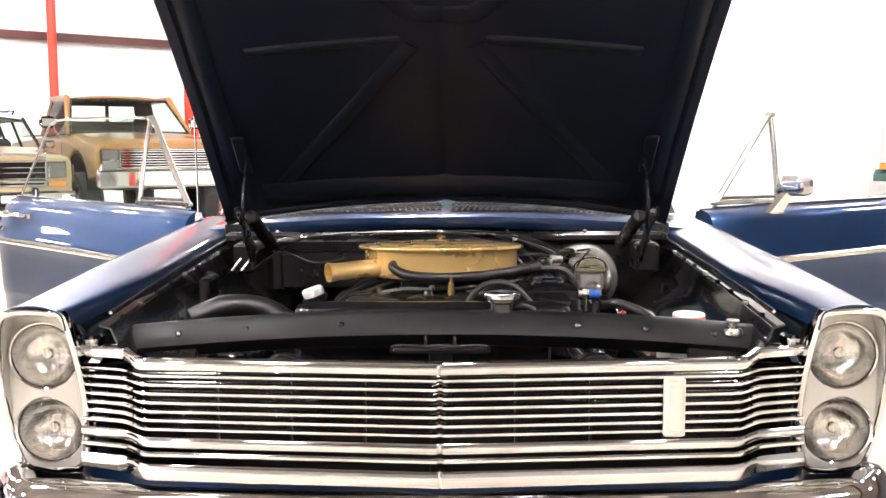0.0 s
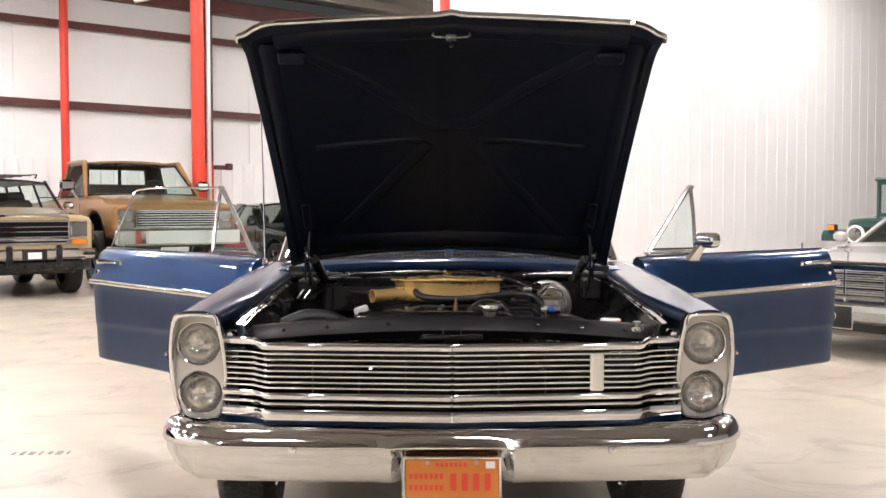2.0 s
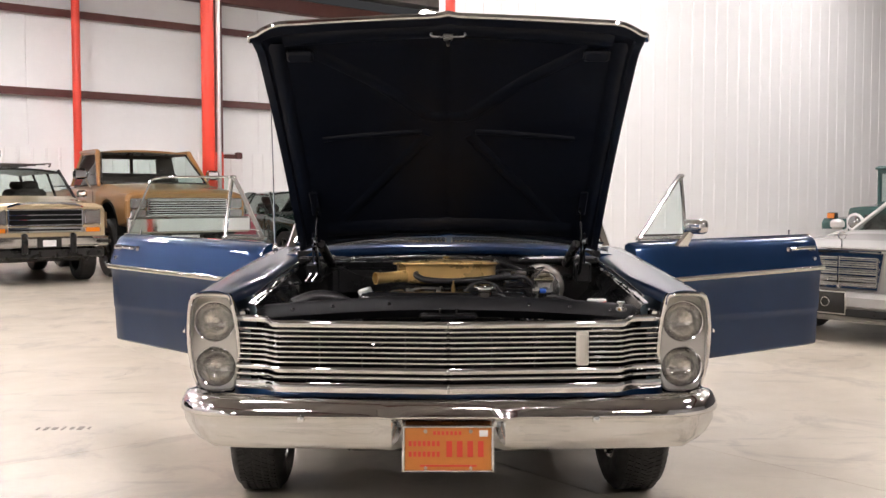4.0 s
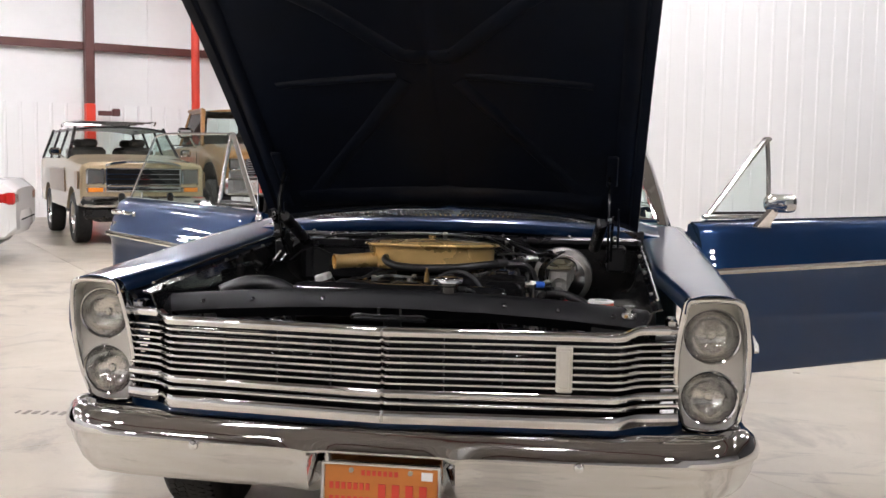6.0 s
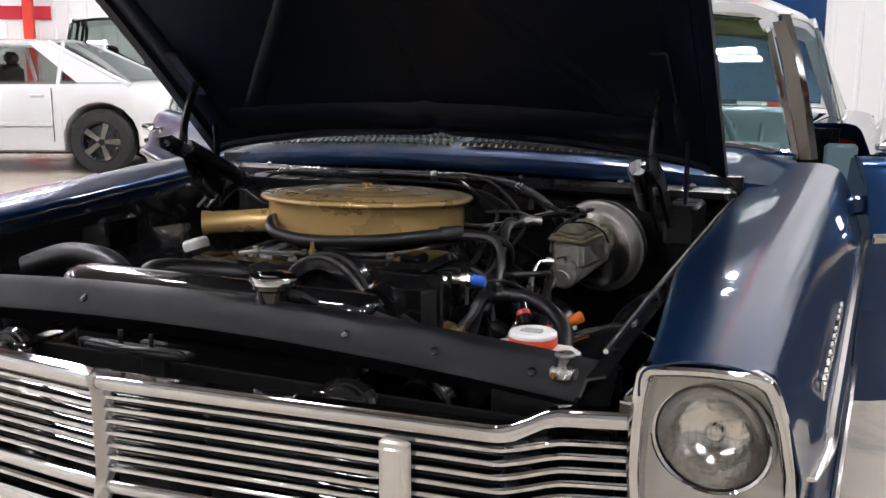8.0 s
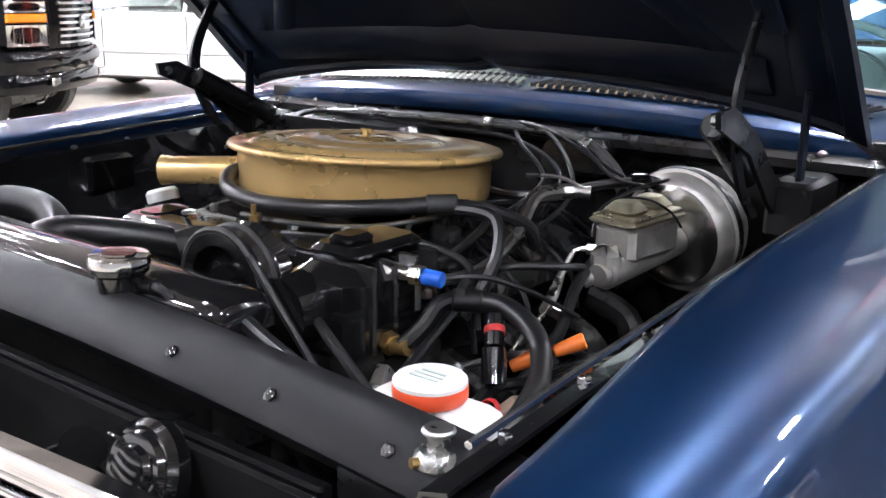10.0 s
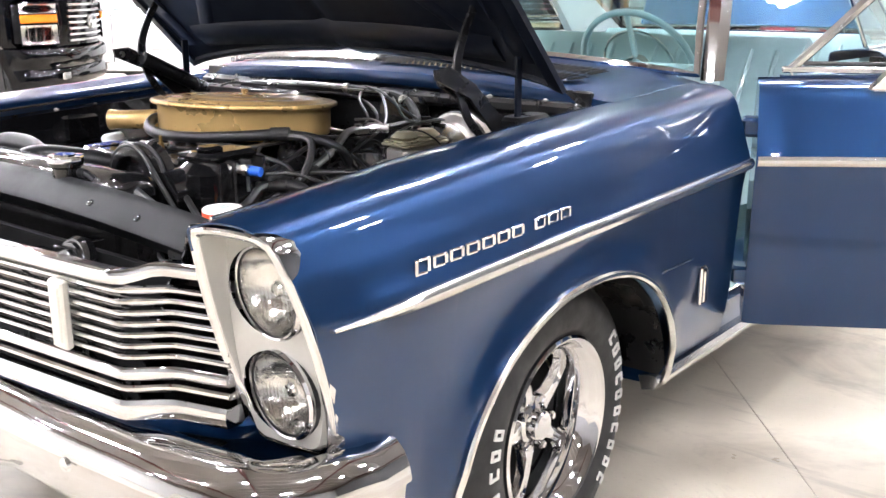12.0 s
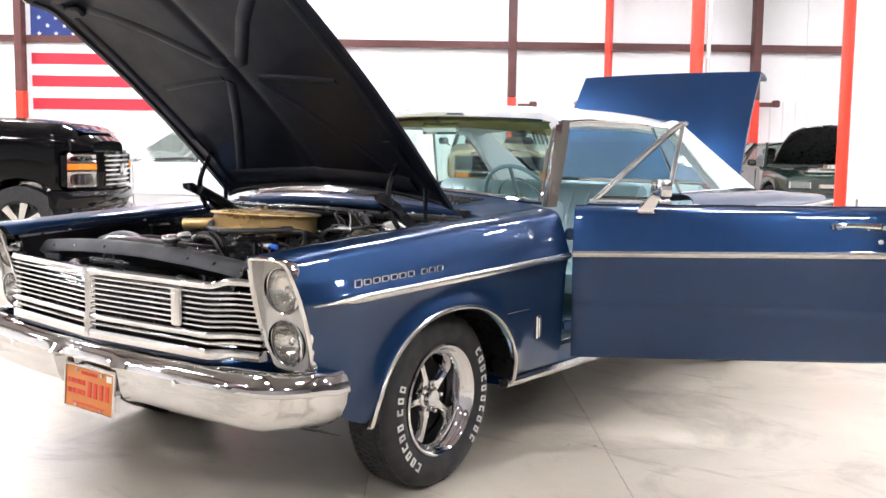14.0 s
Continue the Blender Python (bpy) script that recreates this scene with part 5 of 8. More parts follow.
wheel_ring = [(0.2 * math.cos(2 * math.pi * i / 32), 0.2 * math.sin(2 * math.pi * i / 32), 0) for i in range(33)]
sw = cpart("steering_wheel", Geo().tube(wheel_ring, 0.011, 10, 1, tilt), TEAL_PAINT, None, "thin-rimmed turquoise steering wheel")
part("horn_ring", Geo().tube([(0.125 * math.cos(a), 0.125 * math.sin(a), 0.01) for a in [math.pi * (1 + i / 16) for i in range(17)]], 0.005, 8, 1, tilt).lathe([(0.045, -0.02), (0.04, 0.012), (0.001, 0.02)], tilt, 20), CHROME, sw)
for a in (0.15, math.pi - 0.15, 1.5 * math.pi):
    part("spoke", Geo().tube([(0.03 * math.cos(a), 0.03 * math.sin(a), 0.0), (0.195 * math.cos(a), 0.195 * math.sin(a), 0)], 0.010, 8, 0, tilt), TEAL_PAINT, sw)
part("column", Geo().cyl((0.38, 2.02, 1.01), (0.38, 1.66, 0.84), 0.03), TEAL_PAINT, sw)


def bench(y, z, width, back, rake):
    s = cpart("bench_seat", Geo().rings([[(x, y - 0.48, z - 0.14), (x, y - 0.50, z - 0.04), (x, y - 0.44, z + 0.015), (x, y - 0.1, z - 0.005), (x, y + 0.06, z - 0.03), (x, y + 0.06, z - 0.16)] for x in (-width, -width * 0.97, 0, width * 0.97, width)], caps=True), TEAL_VINYL, None, "pleated turquoise vinyl bench seat", sharp=50)
    bk = Geo().rings([[(x, y - 0.06, z - 0.04), (x, y - 0.05 + rake * 0.4, z + back * 0.5), (x, y + rake, z + back), (x, y + rake + 0.05, z + back + 0.03), (x, y + rake + 0.11, z + back), (x, y + 0.16, z - 0.04)] for x in (-width, -width * 0.97, 0, width * 0.97, width)], caps=True)
    part("backrest", bk, TEAL_VINYL, s, sharp=50)
    for i in range(13):
        x = lerp(-width * 0.86, width * 0.86, i / 12)
        part("pleat", Geo().tube([(x, y - 0.46, z + 0.013), (x, y - 0.12, z - 0.002), (x, y - 0.05, z + 0.02), (x, y - 0.047 + rake * 0.4, z + back * 0.5), (x, y + rake - 0.004, z + back * 0.95)], 0.012, 6, 2), TEAL_VINYL, s)
    return s


bench(2.62, 0.70, 0.68, 0.36, 0.10)
bench(3.42, 0.68, 0.64, 0.36, 0.14)
cpart("parcel_shelf", Geo().box((0, 3.78, 1.02), (1.40, 0.40, 0.02), cut=0.006), TEAL_VINYL, None, "turquoise parcel shelf")
cboth("cowl_side", Geo().box((0.835, 1.50, 0.68), (0.10, 0.09, 0.47), cut=0.012).box((0.862, 1.535, 0.68), (0.06, 0.03, 0.47), cut=0.01), TEAL_PAINT, "turquoise painted door jamb")
cboth("lock_pillar", Geo().box((0.86, 2.885, 0.70), (0.12, 0.07, 0.54), cut=0.012), TEAL_PAINT, "turquoise painted lock pillar")
cboth("jamb_plate", Geo().box((0.905, 1.555, 0.52), (0.03, 0.012, 0.07), cut=0.004).box((0.905, 1.555, 0.90), (0.03, 0.012, 0.07), cut=0.004), ZINC, "zinc hinge plates")
part("rear_view_mirror", Geo().box((0, 1.86, 1.38), (0.24, 0.025, 0.06), cut=0.012).cyl((0, 1.86, 1.38), (0, 1.83, 1.44), 0.008), CHROME, dash)

# whip antenna on the right fender
ant = cpart("antenna", Geo().cyl((-0.88, 1.40, 1.02), (-0.882, 1.40, 1.05), 0.016, 0.011, 16, 0.003).tube([(-0.882, 1.40, 1.045), (-0.888, 1.402, 1.40), (-0.897, 1.405, 1.80)], [0.004, 0.0032, 0.0022], 8, 2), CHROME, None, "slim bright whip antenna")
part("tip", Geo().lathe([(0.0005, -0.006), (0.0045, -0.003), (0.0045, 0.003), (0.0005, 0.006)], Matrix.Translation((-0.897, 1.405, 1.803)), 10), CHROME, ant)

# ---- engine bay ----
def apron():
    rows = []
    for i in range(31):
        y = lerp(-0.02, 1.16, i / 30)
        zt = crest(y)
        hump = math.exp(-((y - 0.72) / 0.30) ** 2)
        rows.append([(0.726, y, zt - 0.045), (0.70, y, zt - 0.052), (0.692, y, zt - 0.075), (0.67, y, 0.84 + 0.03 * hump), (0.60, y, 0.77 + 0.06 * hump), (0.545, y, 0.70 + 0.09 * hump), (0.50, y, 0.60 + 0.10 * hump), (0.46, y, 0.42), (0.36, y, 0.36)])
    return Geo().grid(rows)


cboth("inner_apron", apron(), BLACK_GLOSS, "gloss black inner fender apron", thick=0.004)
for k in range(9):
    y = 0.08 + 0.125 * k
    cboth("fender_bolt", Geo().lathe([(0.007, 0), (0.007, 0.004), (0.004, 0.006), (0.0005, 0.006)], Matrix.Translation((0.708, y, crest(y) - 0.050)), 6), STEEL if k % 3 == 1 else BLACK_GLOSS)
# Thin bright-metal tube paints the highlight along the gutter edge.
cboth("gutter_highlight", Geo().tube([(0.715, y, crest(y) - 0.028) for y in (0.02, 0.3, 0.6, 0.9, 1.12)], 0.004, 6, 3), CHROME_DULL, "bright strip painted in for the gutter edge highlight")

# firewall
g = Geo().box((0, 1.155, 0.73), (1.46, 0.02, 0.60), cut=0.004).box((0, 1.13, 0.985), (1.44, 0.05, 0.035), cut=0.01).box((0, 1.125, 0.62), (0.5, 0.08, 0.36), cut=0.05)
fw = cpart("firewall", g, BLACK_SATIN, None, "black firewall panel")
part("heater_box", Geo().box((-0.36, 1.04, 0.90), (0.40, 0.18, 0.17), cut=0.025).box((-0.36, 0.945, 0.90), (0.30, 0.02, 0.12), cut=0.008), BLACK_SATIN, fw, "black heater box")
part("wiper_motor", Geo().cyl((0.14, 1.08, 0.95), (0.14, 1.14, 0.95), 0.045, segs=20, cut=0.006).box((0.20, 1.10, 0.955), (0.09, 0.06, 0.07), cut=0.01), BLACK_DIRTY, fw)
part("firewall_rib", Geo().tube([(-0.70, 1.135, 0.965), (0, 1.13, 0.968), (0.70, 1.135, 0.965)], 0.008, 8, 3), BLACK_GLOSS, fw)
for x in (-0.55, -0.30, -0.06, 0.20, 0.45, 0.62):
    part("clip", Geo().box((x, 1.118, 1.004), (0.016, 0.016, 0.012), cut=0.004), STEEL, fw)
hoses = cpart("wiring_loom", Geo().tube([(-0.62, 1.09, 0.955), (-0.48, 1.06, 0.985), (-0.2, 1.07, 1.0), (0.06, 1.08, 0.998), (0.20, 1.06, 0.99), (0.30, 1.0, 0.96), (0.36, 0.93, 0.93)], 0.011, 8, 6), HOSE, None, "bundle of black wires and hoses across the firewall")
loom = [[(-0.58, 1.05, 0.93), (-0.42, 0.98, 1.0), (-0.16, 1.02, 0.99), (0.08, 1.0, 0.99), (0.24, 0.92, 0.955), (0.28, 0.80, 0.90)], [(0.02, 1.1, 1.0), (0.12, 0.98, 0.985), (0.22, 0.90, 0.94), (0.24, 0.72, 0.90)],
        [(0.0, 1.1, 1.005), (0.14, 1.04, 1.0), (0.26, 0.93, 0.95), (0.31, 0.82, 0.92), (0.28, 0.70, 0.86)], [(-0.60, 0.95, 0.90), (-0.5, 0.9, 0.96), (-0.4, 0.88, 0.93), (-0.30, 0.9, 0.94)]]
for pts in loom:
    part("wire", Geo().tube(pts, 0.004, 6, 6), HOSE, hoses)
for x, y, z in ((-0.45, 1.03, 0.992), (-0.02, 1.075, 1.0), (0.22, 1.045, 0.985)):
    part("clamp", Geo().lathe([(0.013, -0.008), (0.014, -0.006), (0.014, 0.006), (0.013, 0.008)], Matrix.Translation((x, y, z)) @ Matrix.Rotation(radians(90), 4, "Y"), 14), ZINC, hoses)
for dx in (0, 0.03):
    part("steel_line", Geo().tube([(-0.66 + dx, 0.93, 0.90), (-0.60 + dx, 0.98, 0.97), (-0.50 + dx, 1.02, 0.965), (-0.40 + dx, 1.0, 0.98)], 0.004, 6, 5), STEEL, hoses)
part("windscreen_hose", Geo().tube([(-0.30, 1.03, 1.0), (-0.12, 0.99, 1.012), (0.02, 1.03, 1.005), (0.16, 1.05, 1.0)], 0.0035, 6, 6), STEEL, hoses)

# radiator and its support
rows = []
for i in range(33):
    u = lerp(-1, 1, i / 32)
    x = u * 0.715
    a = abs(u)
    top = 0.915 - 0.036 * a ** 2
    rows.append([(x, 0.070, top - 0.075), (x, 0.044, top - 0.046), (x, 0.048, top - 0.036), (x, 0.078, top - 0.008), (x, 0.090, top - 0.001), (x, 0.104, top), (x, 0.114, top - 0.006), (x, 0.118, top - 0.05)])
sup = cpart("radiator_support", Geo().grid(rows), MATTE_BLACK, None, "broad black radiator support panel", sharp=30, thick=0.004)
for x in (-0.58, -0.43, -0.22, 0.30, 0.45, 0.60):
    u = abs(x) / 0.715
    z = 0.915 - 0.036 * u ** 2 - 0.024
    part("bolt", Geo().lathe([(0.0075, 0), (0.0075, 0.003), (0.004, 0.005), (0.0005, 0.005)], Matrix.Translation((x, 0.061, z)) @ Matrix.Rotation(radians(43), 4, "X"), 6), BLACK_GLOSS, sup)
for x in (-0.62, 0.62):
    part("side_plate", Geo().box((x, 0.06, 0.70), (0.16, 0.01, 0.30), cut=0.003), BLACK_SATIN, sup)
part("latch_brace", Geo().box((0, -0.02, 0.73), (0.05, 0.012, 0.26), cut=0.003).box((0.0, -0.055, 0.855), (0.20, 0.03, 0.012), cut=0.004), MATTE_BLACK, sup)
part("latch_hook", Geo().tube([(-0.10, -0.07, 0.855), (-0.09, -0.075, 0.868), (0, -0.08, 0.866), (0.09, -0.075, 0.868), (0.10, -0.07, 0.855)], 0.004, 6, 4).cyl((-0.03, -0.06, 0.855), (-0.03, -0.06, 0.885), 0.004).cyl((0.03, -0.06, 0.855), (0.03, -0.06, 0.885), 0.004), BLACK_SATIN, sup)
part("lower_bar", Geo().box((0, 0.0, 0.60), (1.40, 0.03, 0.05), cut=0.008), BLACK_SATIN, sup)
# Added black sheet hides the floor and stands in for shade here.
part("shade_filler_sheet", Geo().box((0, 0.03, 0.545), (1.46, 0.26, 0.012), cut=0.003), BLACK_SATIN, sup)
part("condenser", Geo().box((0, 0.095, 0.68), (0.98, 0.02, 0.20), cut=0.004), MATTE_BLACK, sup)

rad = cpart("radiator", Geo().box((-0.04, 0.165, 0.72), (0.58, 0.05, 0.30), cut=0.006), BLACK_DIRTY, None, "black radiator with rounded top tank")
tank = Geo().rings([[(x, 0.168 + dy * k, 0.876 + dz * k2) for dy, dz in ((-0.050, 0), (-0.050, 0.022), (-0.044, 0.034), (-0.030, 0.043), (0, 0.047), (0.030, 0.043), (0.042, 0.034), (0.048, 0.022), (0.048, 0))] for x, k, k2 in ((-0.34, 0.75, 0.5), (-0.33, 0.95, 0.9), (-0.30, 1, 1), (0.255, 1, 1), (0.286, 0.96, 0.92), (0.296, 0.8, 0.6))], caps=True)
part("top_tank", tank, BLACK_GLOSS, rad, "gloss black top tank", sharp=50)
part("filler_neck", Geo().lathe([(0.028, 0.90), (0.028, 0.922), (0.034, 0.926), (0.034, 0.934)], Matrix.Translation((0.137, 0.112, 0.006)), 24), BLACK_GLOSS, rad)
cap = []
for k in range(24):
    a = 2 * math.pi * k / 24
    cap.append((0.036 + 0.005 * (1 if math.cos(2 * a) > 0.55 else 0), a))
part("radiator_cap", Geo().rings([[(0.137 + r * s * math.cos(a), 0.112 + r * s * math.sin(a), z + 0.006) for r, a in cap] for s, z in ((0.96, 0.932), (1.0, 0.934), (1.0, 0.943), (0.95, 0.946), (0.6, 0.947), (0.55, 0.949), (0.1, 0.949))], caps=True), CHROME, rad, "bright pressure cap")
part("overflow", Geo().tube([(0.165, 0.125, 0.918), (0.19, 0.125, 0.918), (0.215, 0.13, 0.905), (0.25, 0.14, 0.88), (0.29, 0.14, 0.80)], 0.006, 8, 5).cyl((0.16, 0.125, 0.918), (0.185, 0.125, 0.918), 0.009), HOSE, rad)
part("upper_hose", Geo().tube([(-0.20, 0.17, 0.885), (-0.21, 0.24, 0.90), (-0.16, 0.33, 0.885), (-0.08, 0.42, 0.86)], 0.024, 12, 6), HOSE, rad, "thick black coolant hose")
shroud = []
for k in range(13):
    a = math.pi * k / 12
    shroud.append([(-0.04 + 0.27 * math.cos(a), 0.20, 0.70 + 0.19 * math.sin(a)), (-0.04 + 0.25 * math.cos(a), 0.28, 0.68 + 0.19 * math.sin(a))])
part("fan_shroud", Geo().grid(shroud), BLACK_SATIN, rad, thick=0.004)
for sx in (-1, 1):
    h = cpart("horn", Geo().lathe([(0.05, -0.02), (0.055, -0.015), (0.055, 0.0), (0.048, 0.008), (0.044, 0.008), (0.04, 0.014), (0.030, 0.014), (0.026, 0.02), (0.010, 0.022), (0.0005, 0.022)], Matrix.Translation((sx * 0.336, -0.009, 0.785)) @ Matrix.Rotation(radians(70), 4, "X"), 28), BLACK_GLOSS, None, "round black horn")
    part("horn_trumpet", Geo().tube([(sx * 0.336, -0.01, 0.74), (sx * 0.27, -0.01, 0.74), (sx * 0.23, -0.015, 0.76), (sx * 0.25, -0.02, 0.79)], [0.012, 0.014, 0.018, 0.026], 10, 5), BLACK_GLOSS, h)
    part("horn_bracket", Geo().box((sx * 0.30, 0.03, 0.815), (0.03, 0.09, 0.006), cut=0.002), BLACK_GLOSS, h)

# engine
eng = cpart("engine", Geo().box((0, 0.70, 0.62), (0.42, 0.62, 0.34), cut=0.05).box((0, 0.40, 0.62), (0.30, 0.10, 0.36), cut=0.03).box((0, 0.70, 0.80), (0.24, 0.56, 0.10), cut=0.03), BLACK_DIRTY, None, "black V8 engine with gold air cleaner")
for sx in (-1, 1):
    m = Matrix.Translation((sx * 0.235, 0.74, 0.815)) @ Matrix.Rotation(radians(sx * 26), 4, "Y")
    part("valve_cover", Geo().box((0, 0, 0), (0.14, 0.56, 0.09), m, cut=0.028).box((0, 0, -0.045), (0.165, 0.58, 0.012), m, cut=0.004), BLACK_GLOSS, eng, "gloss black valve cover")
    for k in range(5):
        part("cover_rib", Geo().tube([(-0.05, -0.20 + 0.1 * k, 0.046), (0.05, -0.20 + 0.1 * k, 0.046)], 0.005, 6, 0, m), BLACK_GLOSS, eng)
    mf = Geo()
    for k in range(4):
        mf.tube([(sx * 0.30, 0.52 + 0.14 * k, 0.74), (sx * 0.37, 0.53 + 0.14 * k, 0.71), (sx * 0.40, 0.60 + 0.11 * k, 0.66)], 0.024, 10, 4)
    mf.tube([(sx * 0.40, 0.50, 0.66), (sx * 0.41, 0.75, 0.64), (sx * 0.40, 1.0, 0.60)], 0.035, 12, 4)
    part("exhaust_manifold", mf, BLACK_DIRTY, eng)
    for k in range(4):
        part("plug_lead", Geo().tube([(0.21, 0.62, 0.925), (sx * 0.12 + 0.08, 0.58 + 0.03 * k, 0.93), (sx * 0.22, 0.54 + 0.13 * k, 0.89), (sx * 0.33, 0.53 + 0.14 * k, 0.82), (sx * 0.35, 0.53 + 0.14 * k, 0.76)], 0.0045, 6, 6), HOSE, eng)
oil = Matrix.Translation((-0.34, 0.53, 0.86)) @ Matrix.Rotation(radians(-18), 4, "Y")
part("oil_filler", Geo().lathe([(0.026, -0.06), (0.026, 0.0), (0.034, 0.012), (0.034, 0.022)], oil, 20), BLACK_SATIN, eng)
part("oil_cap", Geo().lathe([(0.027, 0.022), (0.029, 0.026), (0.029, 0.040), (0.024, 0.046), (0.0005, 0.047)], oil, 18), WHITE_PLASTIC, eng, "pale filler cap")
part("intake", Geo().box((-0.02, 0.62, 0.87), (0.34, 0.40, 0.05), cut=0.015).box((-0.04, 0.72, 0.90), (0.16, 0.20, 0.06), cut=0.01).box((0.10, 0.46, 0.885), (0.18, 0.12, 0.03), cut=0.01), BLACK_DIRTY, eng)
for x, y in ((-0.15, 0.46), (-0.04, 0.44), (0.07, 0.45), (0.16, 0.50), (0.02, 0.50), (0.10, 0.55)):
    part("bolt_head", Geo().lathe([(0.010, 0), (0.010, 0.010), (0.007, 0.014), (0.0005, 0.015)], Matrix.Translation((x, y, 0.893)), 6), STEEL if x < 0.05 else BLACK_DIRTY, eng)
part("thermostat", Geo().tube([(-0.05, 0.44, 0.86), (-0.06, 0.39, 0.875), (-0.08, 0.36, 0.87)], 0.032, 12, 4).cyl((-0.04, 0.45, 0.84), (-0.04, 0.45, 0.885), 0.045, 0.04), BLACK_DIRTY, eng)
part("bracket_plate", Geo().box((-0.12, 0.40, 0.875), (0.26, 0.05, 0.055), cut=0.008).box((-0.21, 0.43, 0.88), (0.07, 0.09, 0.05), cut=0.01), BLACK_GLOSS, eng)
part("sensor", Geo().cyl((0.02, 0.42, 0.90), (0.02, 0.42, 0.93), 0.009, 0.007, 8).cyl((0.02, 0.42, 0.93), (0.02, 0.42, 0.945), 0.004), BRASS, eng)

# belt drive and compressor
comp = cpart("compressor", Geo().box((0.265, 0.40, 0.855), (0.13, 0.19, 0.13), cut=0.02), BLACK_GLOSS, None, "black finned compressor with belts")
part("head", Geo().box((0.265, 0.40, 0.930), (0.085, 0.14, 0.022), cut=0.009).box((0.265, 0.37, 0.945), (0.04, 0.05, 0.014), cut=0.005), BLACK_GLOSS, comp)
part("mount", Geo().box((0.262, 0.40, 0.78), (0.15, 0.16, 0.06), cut=0.012), BLACK_DIRTY, comp)
part("clutch", Geo().cyl((0.235, 0.31, 0.86), (0.235, 0.27, 0.86), 0.05, 0.045, 20), BLACK_GLOSS, comp)
for k in range(4):
    part("cooling_fin", Geo().box((0.265, 0.34 + 0.04 * k, 0.865), (0.142, 0.008, 0.12), cut=0.003), BLACK_DIRTY, comp)
for sx, zz in ((0.332, 0.885), (0.332, 0.84), (0.332, 0.80)):
    part("cast_boss", Geo().box((sx, 0.41, zz), (0.012, 0.07, 0.025), cut=0.004), BLACK_GLOSS, comp)


def pulley(x, y, z, r, width, name="pulley"):
    m = Matrix.Translation((x, y, z)) @ Matrix.Rotation(radians(90), 4, "X")
    w = width
    return part(name, Geo().lathe([(r * 0.35, -w), (r * 0.86, -w), (r, -w * 0.9), (r * 0.88, -w * 0.5), (r, -w * 0.1), (r, 0.0), (r * 0.88, w * 0.35), (r, w * 0.8), (r * 0.95, w), (r * 0.72, w), (r * 0.66, w * 0.45), (r * 0.40, w * 0.45), (r * 0.34, w), (r * 0.12, w * 1.05), (0.0005, w * 1.05)], m, 40), BLACK_GLOSS, comp)


pulley(0.135, 0.290, 0.875, 0.080, 0.032)
pulley(0.02, 0.295, 0.70, 0.085, 0.03)
pulley(0.33, 0.275, 0.70, 0.055, 0.025)
pulley(-0.25, 0.30, 0.78, 0.05, 0.025)


def belt(x0, z0, r0, x1, z1, r1, y):
    """A V-belt round two pulleys."""
    d = Vector((x1 - x0, 0, z1 - z0))
    ang = math.atan2(d.z, d.x)
    tilt_a = math.asin((r0 - r1) / d.length)
    a0, pts = math.pi / 2 - tilt_a, []
    for k in range(13):
        a = ang + a0 + (2 * math.pi - 2 * a0) * k / 12
        pts.append((x0 + r0 * math.cos(a), y, z0 + r0 * math.sin(a)))
    for k in range(13):
        a = ang - a0 + 2 * a0 * k / 12
        pts.append((x1 + r1 * math.cos(a), y, z1 + r1 * math.sin(a)))
    pts.append(pts[0])
    return part("belt", Geo().tube(pts, 0.0055, 6, 0), RUBBER, comp, "black drive belt")


belt(0.135, 0.875, 0.078, 0.33, 0.70, 0.054, 0.262)
belt(0.135, 0.875, 0.078, 0.02, 0.70, 0.083, 0.290)
belt(0.02, 0.70, 0.083, -0.25, 0.78, 0.049, 0.306)
part("belt", Geo().tube([(0.175, 0.335, 0.89), (0.202, 0.327, 0.873), (0.408, 0.234, 0.823), (0.45, 0.215, 0.812)], 0.007, 8, 0), RUBBER, comp)
part("drain_hose", Geo().tube([(0.27, 0.178, 0.888), (0.33, 0.155, 0.884), (0.42, 0.132, 0.873), (0.52, 0.12, 0.855)], 0.0095, 10, 4), HOSE, rad, "slender black hose")
fan = cpart("cooling_fan", Geo().cyl((-0.02, 0.235, 0.70), (-0.02, 0.29, 0.70), 0.05, segs=20, cut=0.006), BLACK_SATIN, None, "black bladed cooling fan")
for k in range(5):
    m = Matrix.Translation((-0.02, 0.245, 0.70)) @ Matrix.Rotation(radians(72 * k), 4, "Y") @ Matrix.Translation((0, 0, 0.11)) @ Matrix.Rotation(radians(25), 4, "Z")
    part("blade", Geo().box((0, 0, 0), (0.075, 0.003, 0.14), m), BLACK_SATIN, fan)

# hard lines and fittings at the compressor
fit_p = cpart("service_fitting", Geo().cyl((0.300, 0.381, 0.907), (0.327, 0.386, 0.907), 0.013, segs=6).cyl((0.327, 0.386, 0.907), (0.350, 0.390, 0.907), 0.009, segs=12).cyl((0.350, 0.390, 0.907), (0.367, 0.393, 0.907), 0.013, segs=6), ZINC, None, "zinc hose fittings with a blue cap")
part("blue_cap", Geo().cyl((0.367, 0.393, 0.907), (0.394, 0.399, 0.905), 0.0105, segs=16, cut=0.002), BLUE_CAP, fit_p, "blue plastic cap")
part("fitting_drop", Geo().cyl((0.360, 0.391, 0.90), (0.360, 0.391, 0.862), 0.004, segs=8), STEEL, fit_p)
part("brass_joint", Geo().cyl((0.315, 0.37, 0.82), (0.345, 0.362, 0.818), 0.015, segs=6).cyl((0.345, 0.362, 0.818), (0.372, 0.36, 0.822), 0.011, segs=12), BRASS, fit_p, "tarnished brass joint")
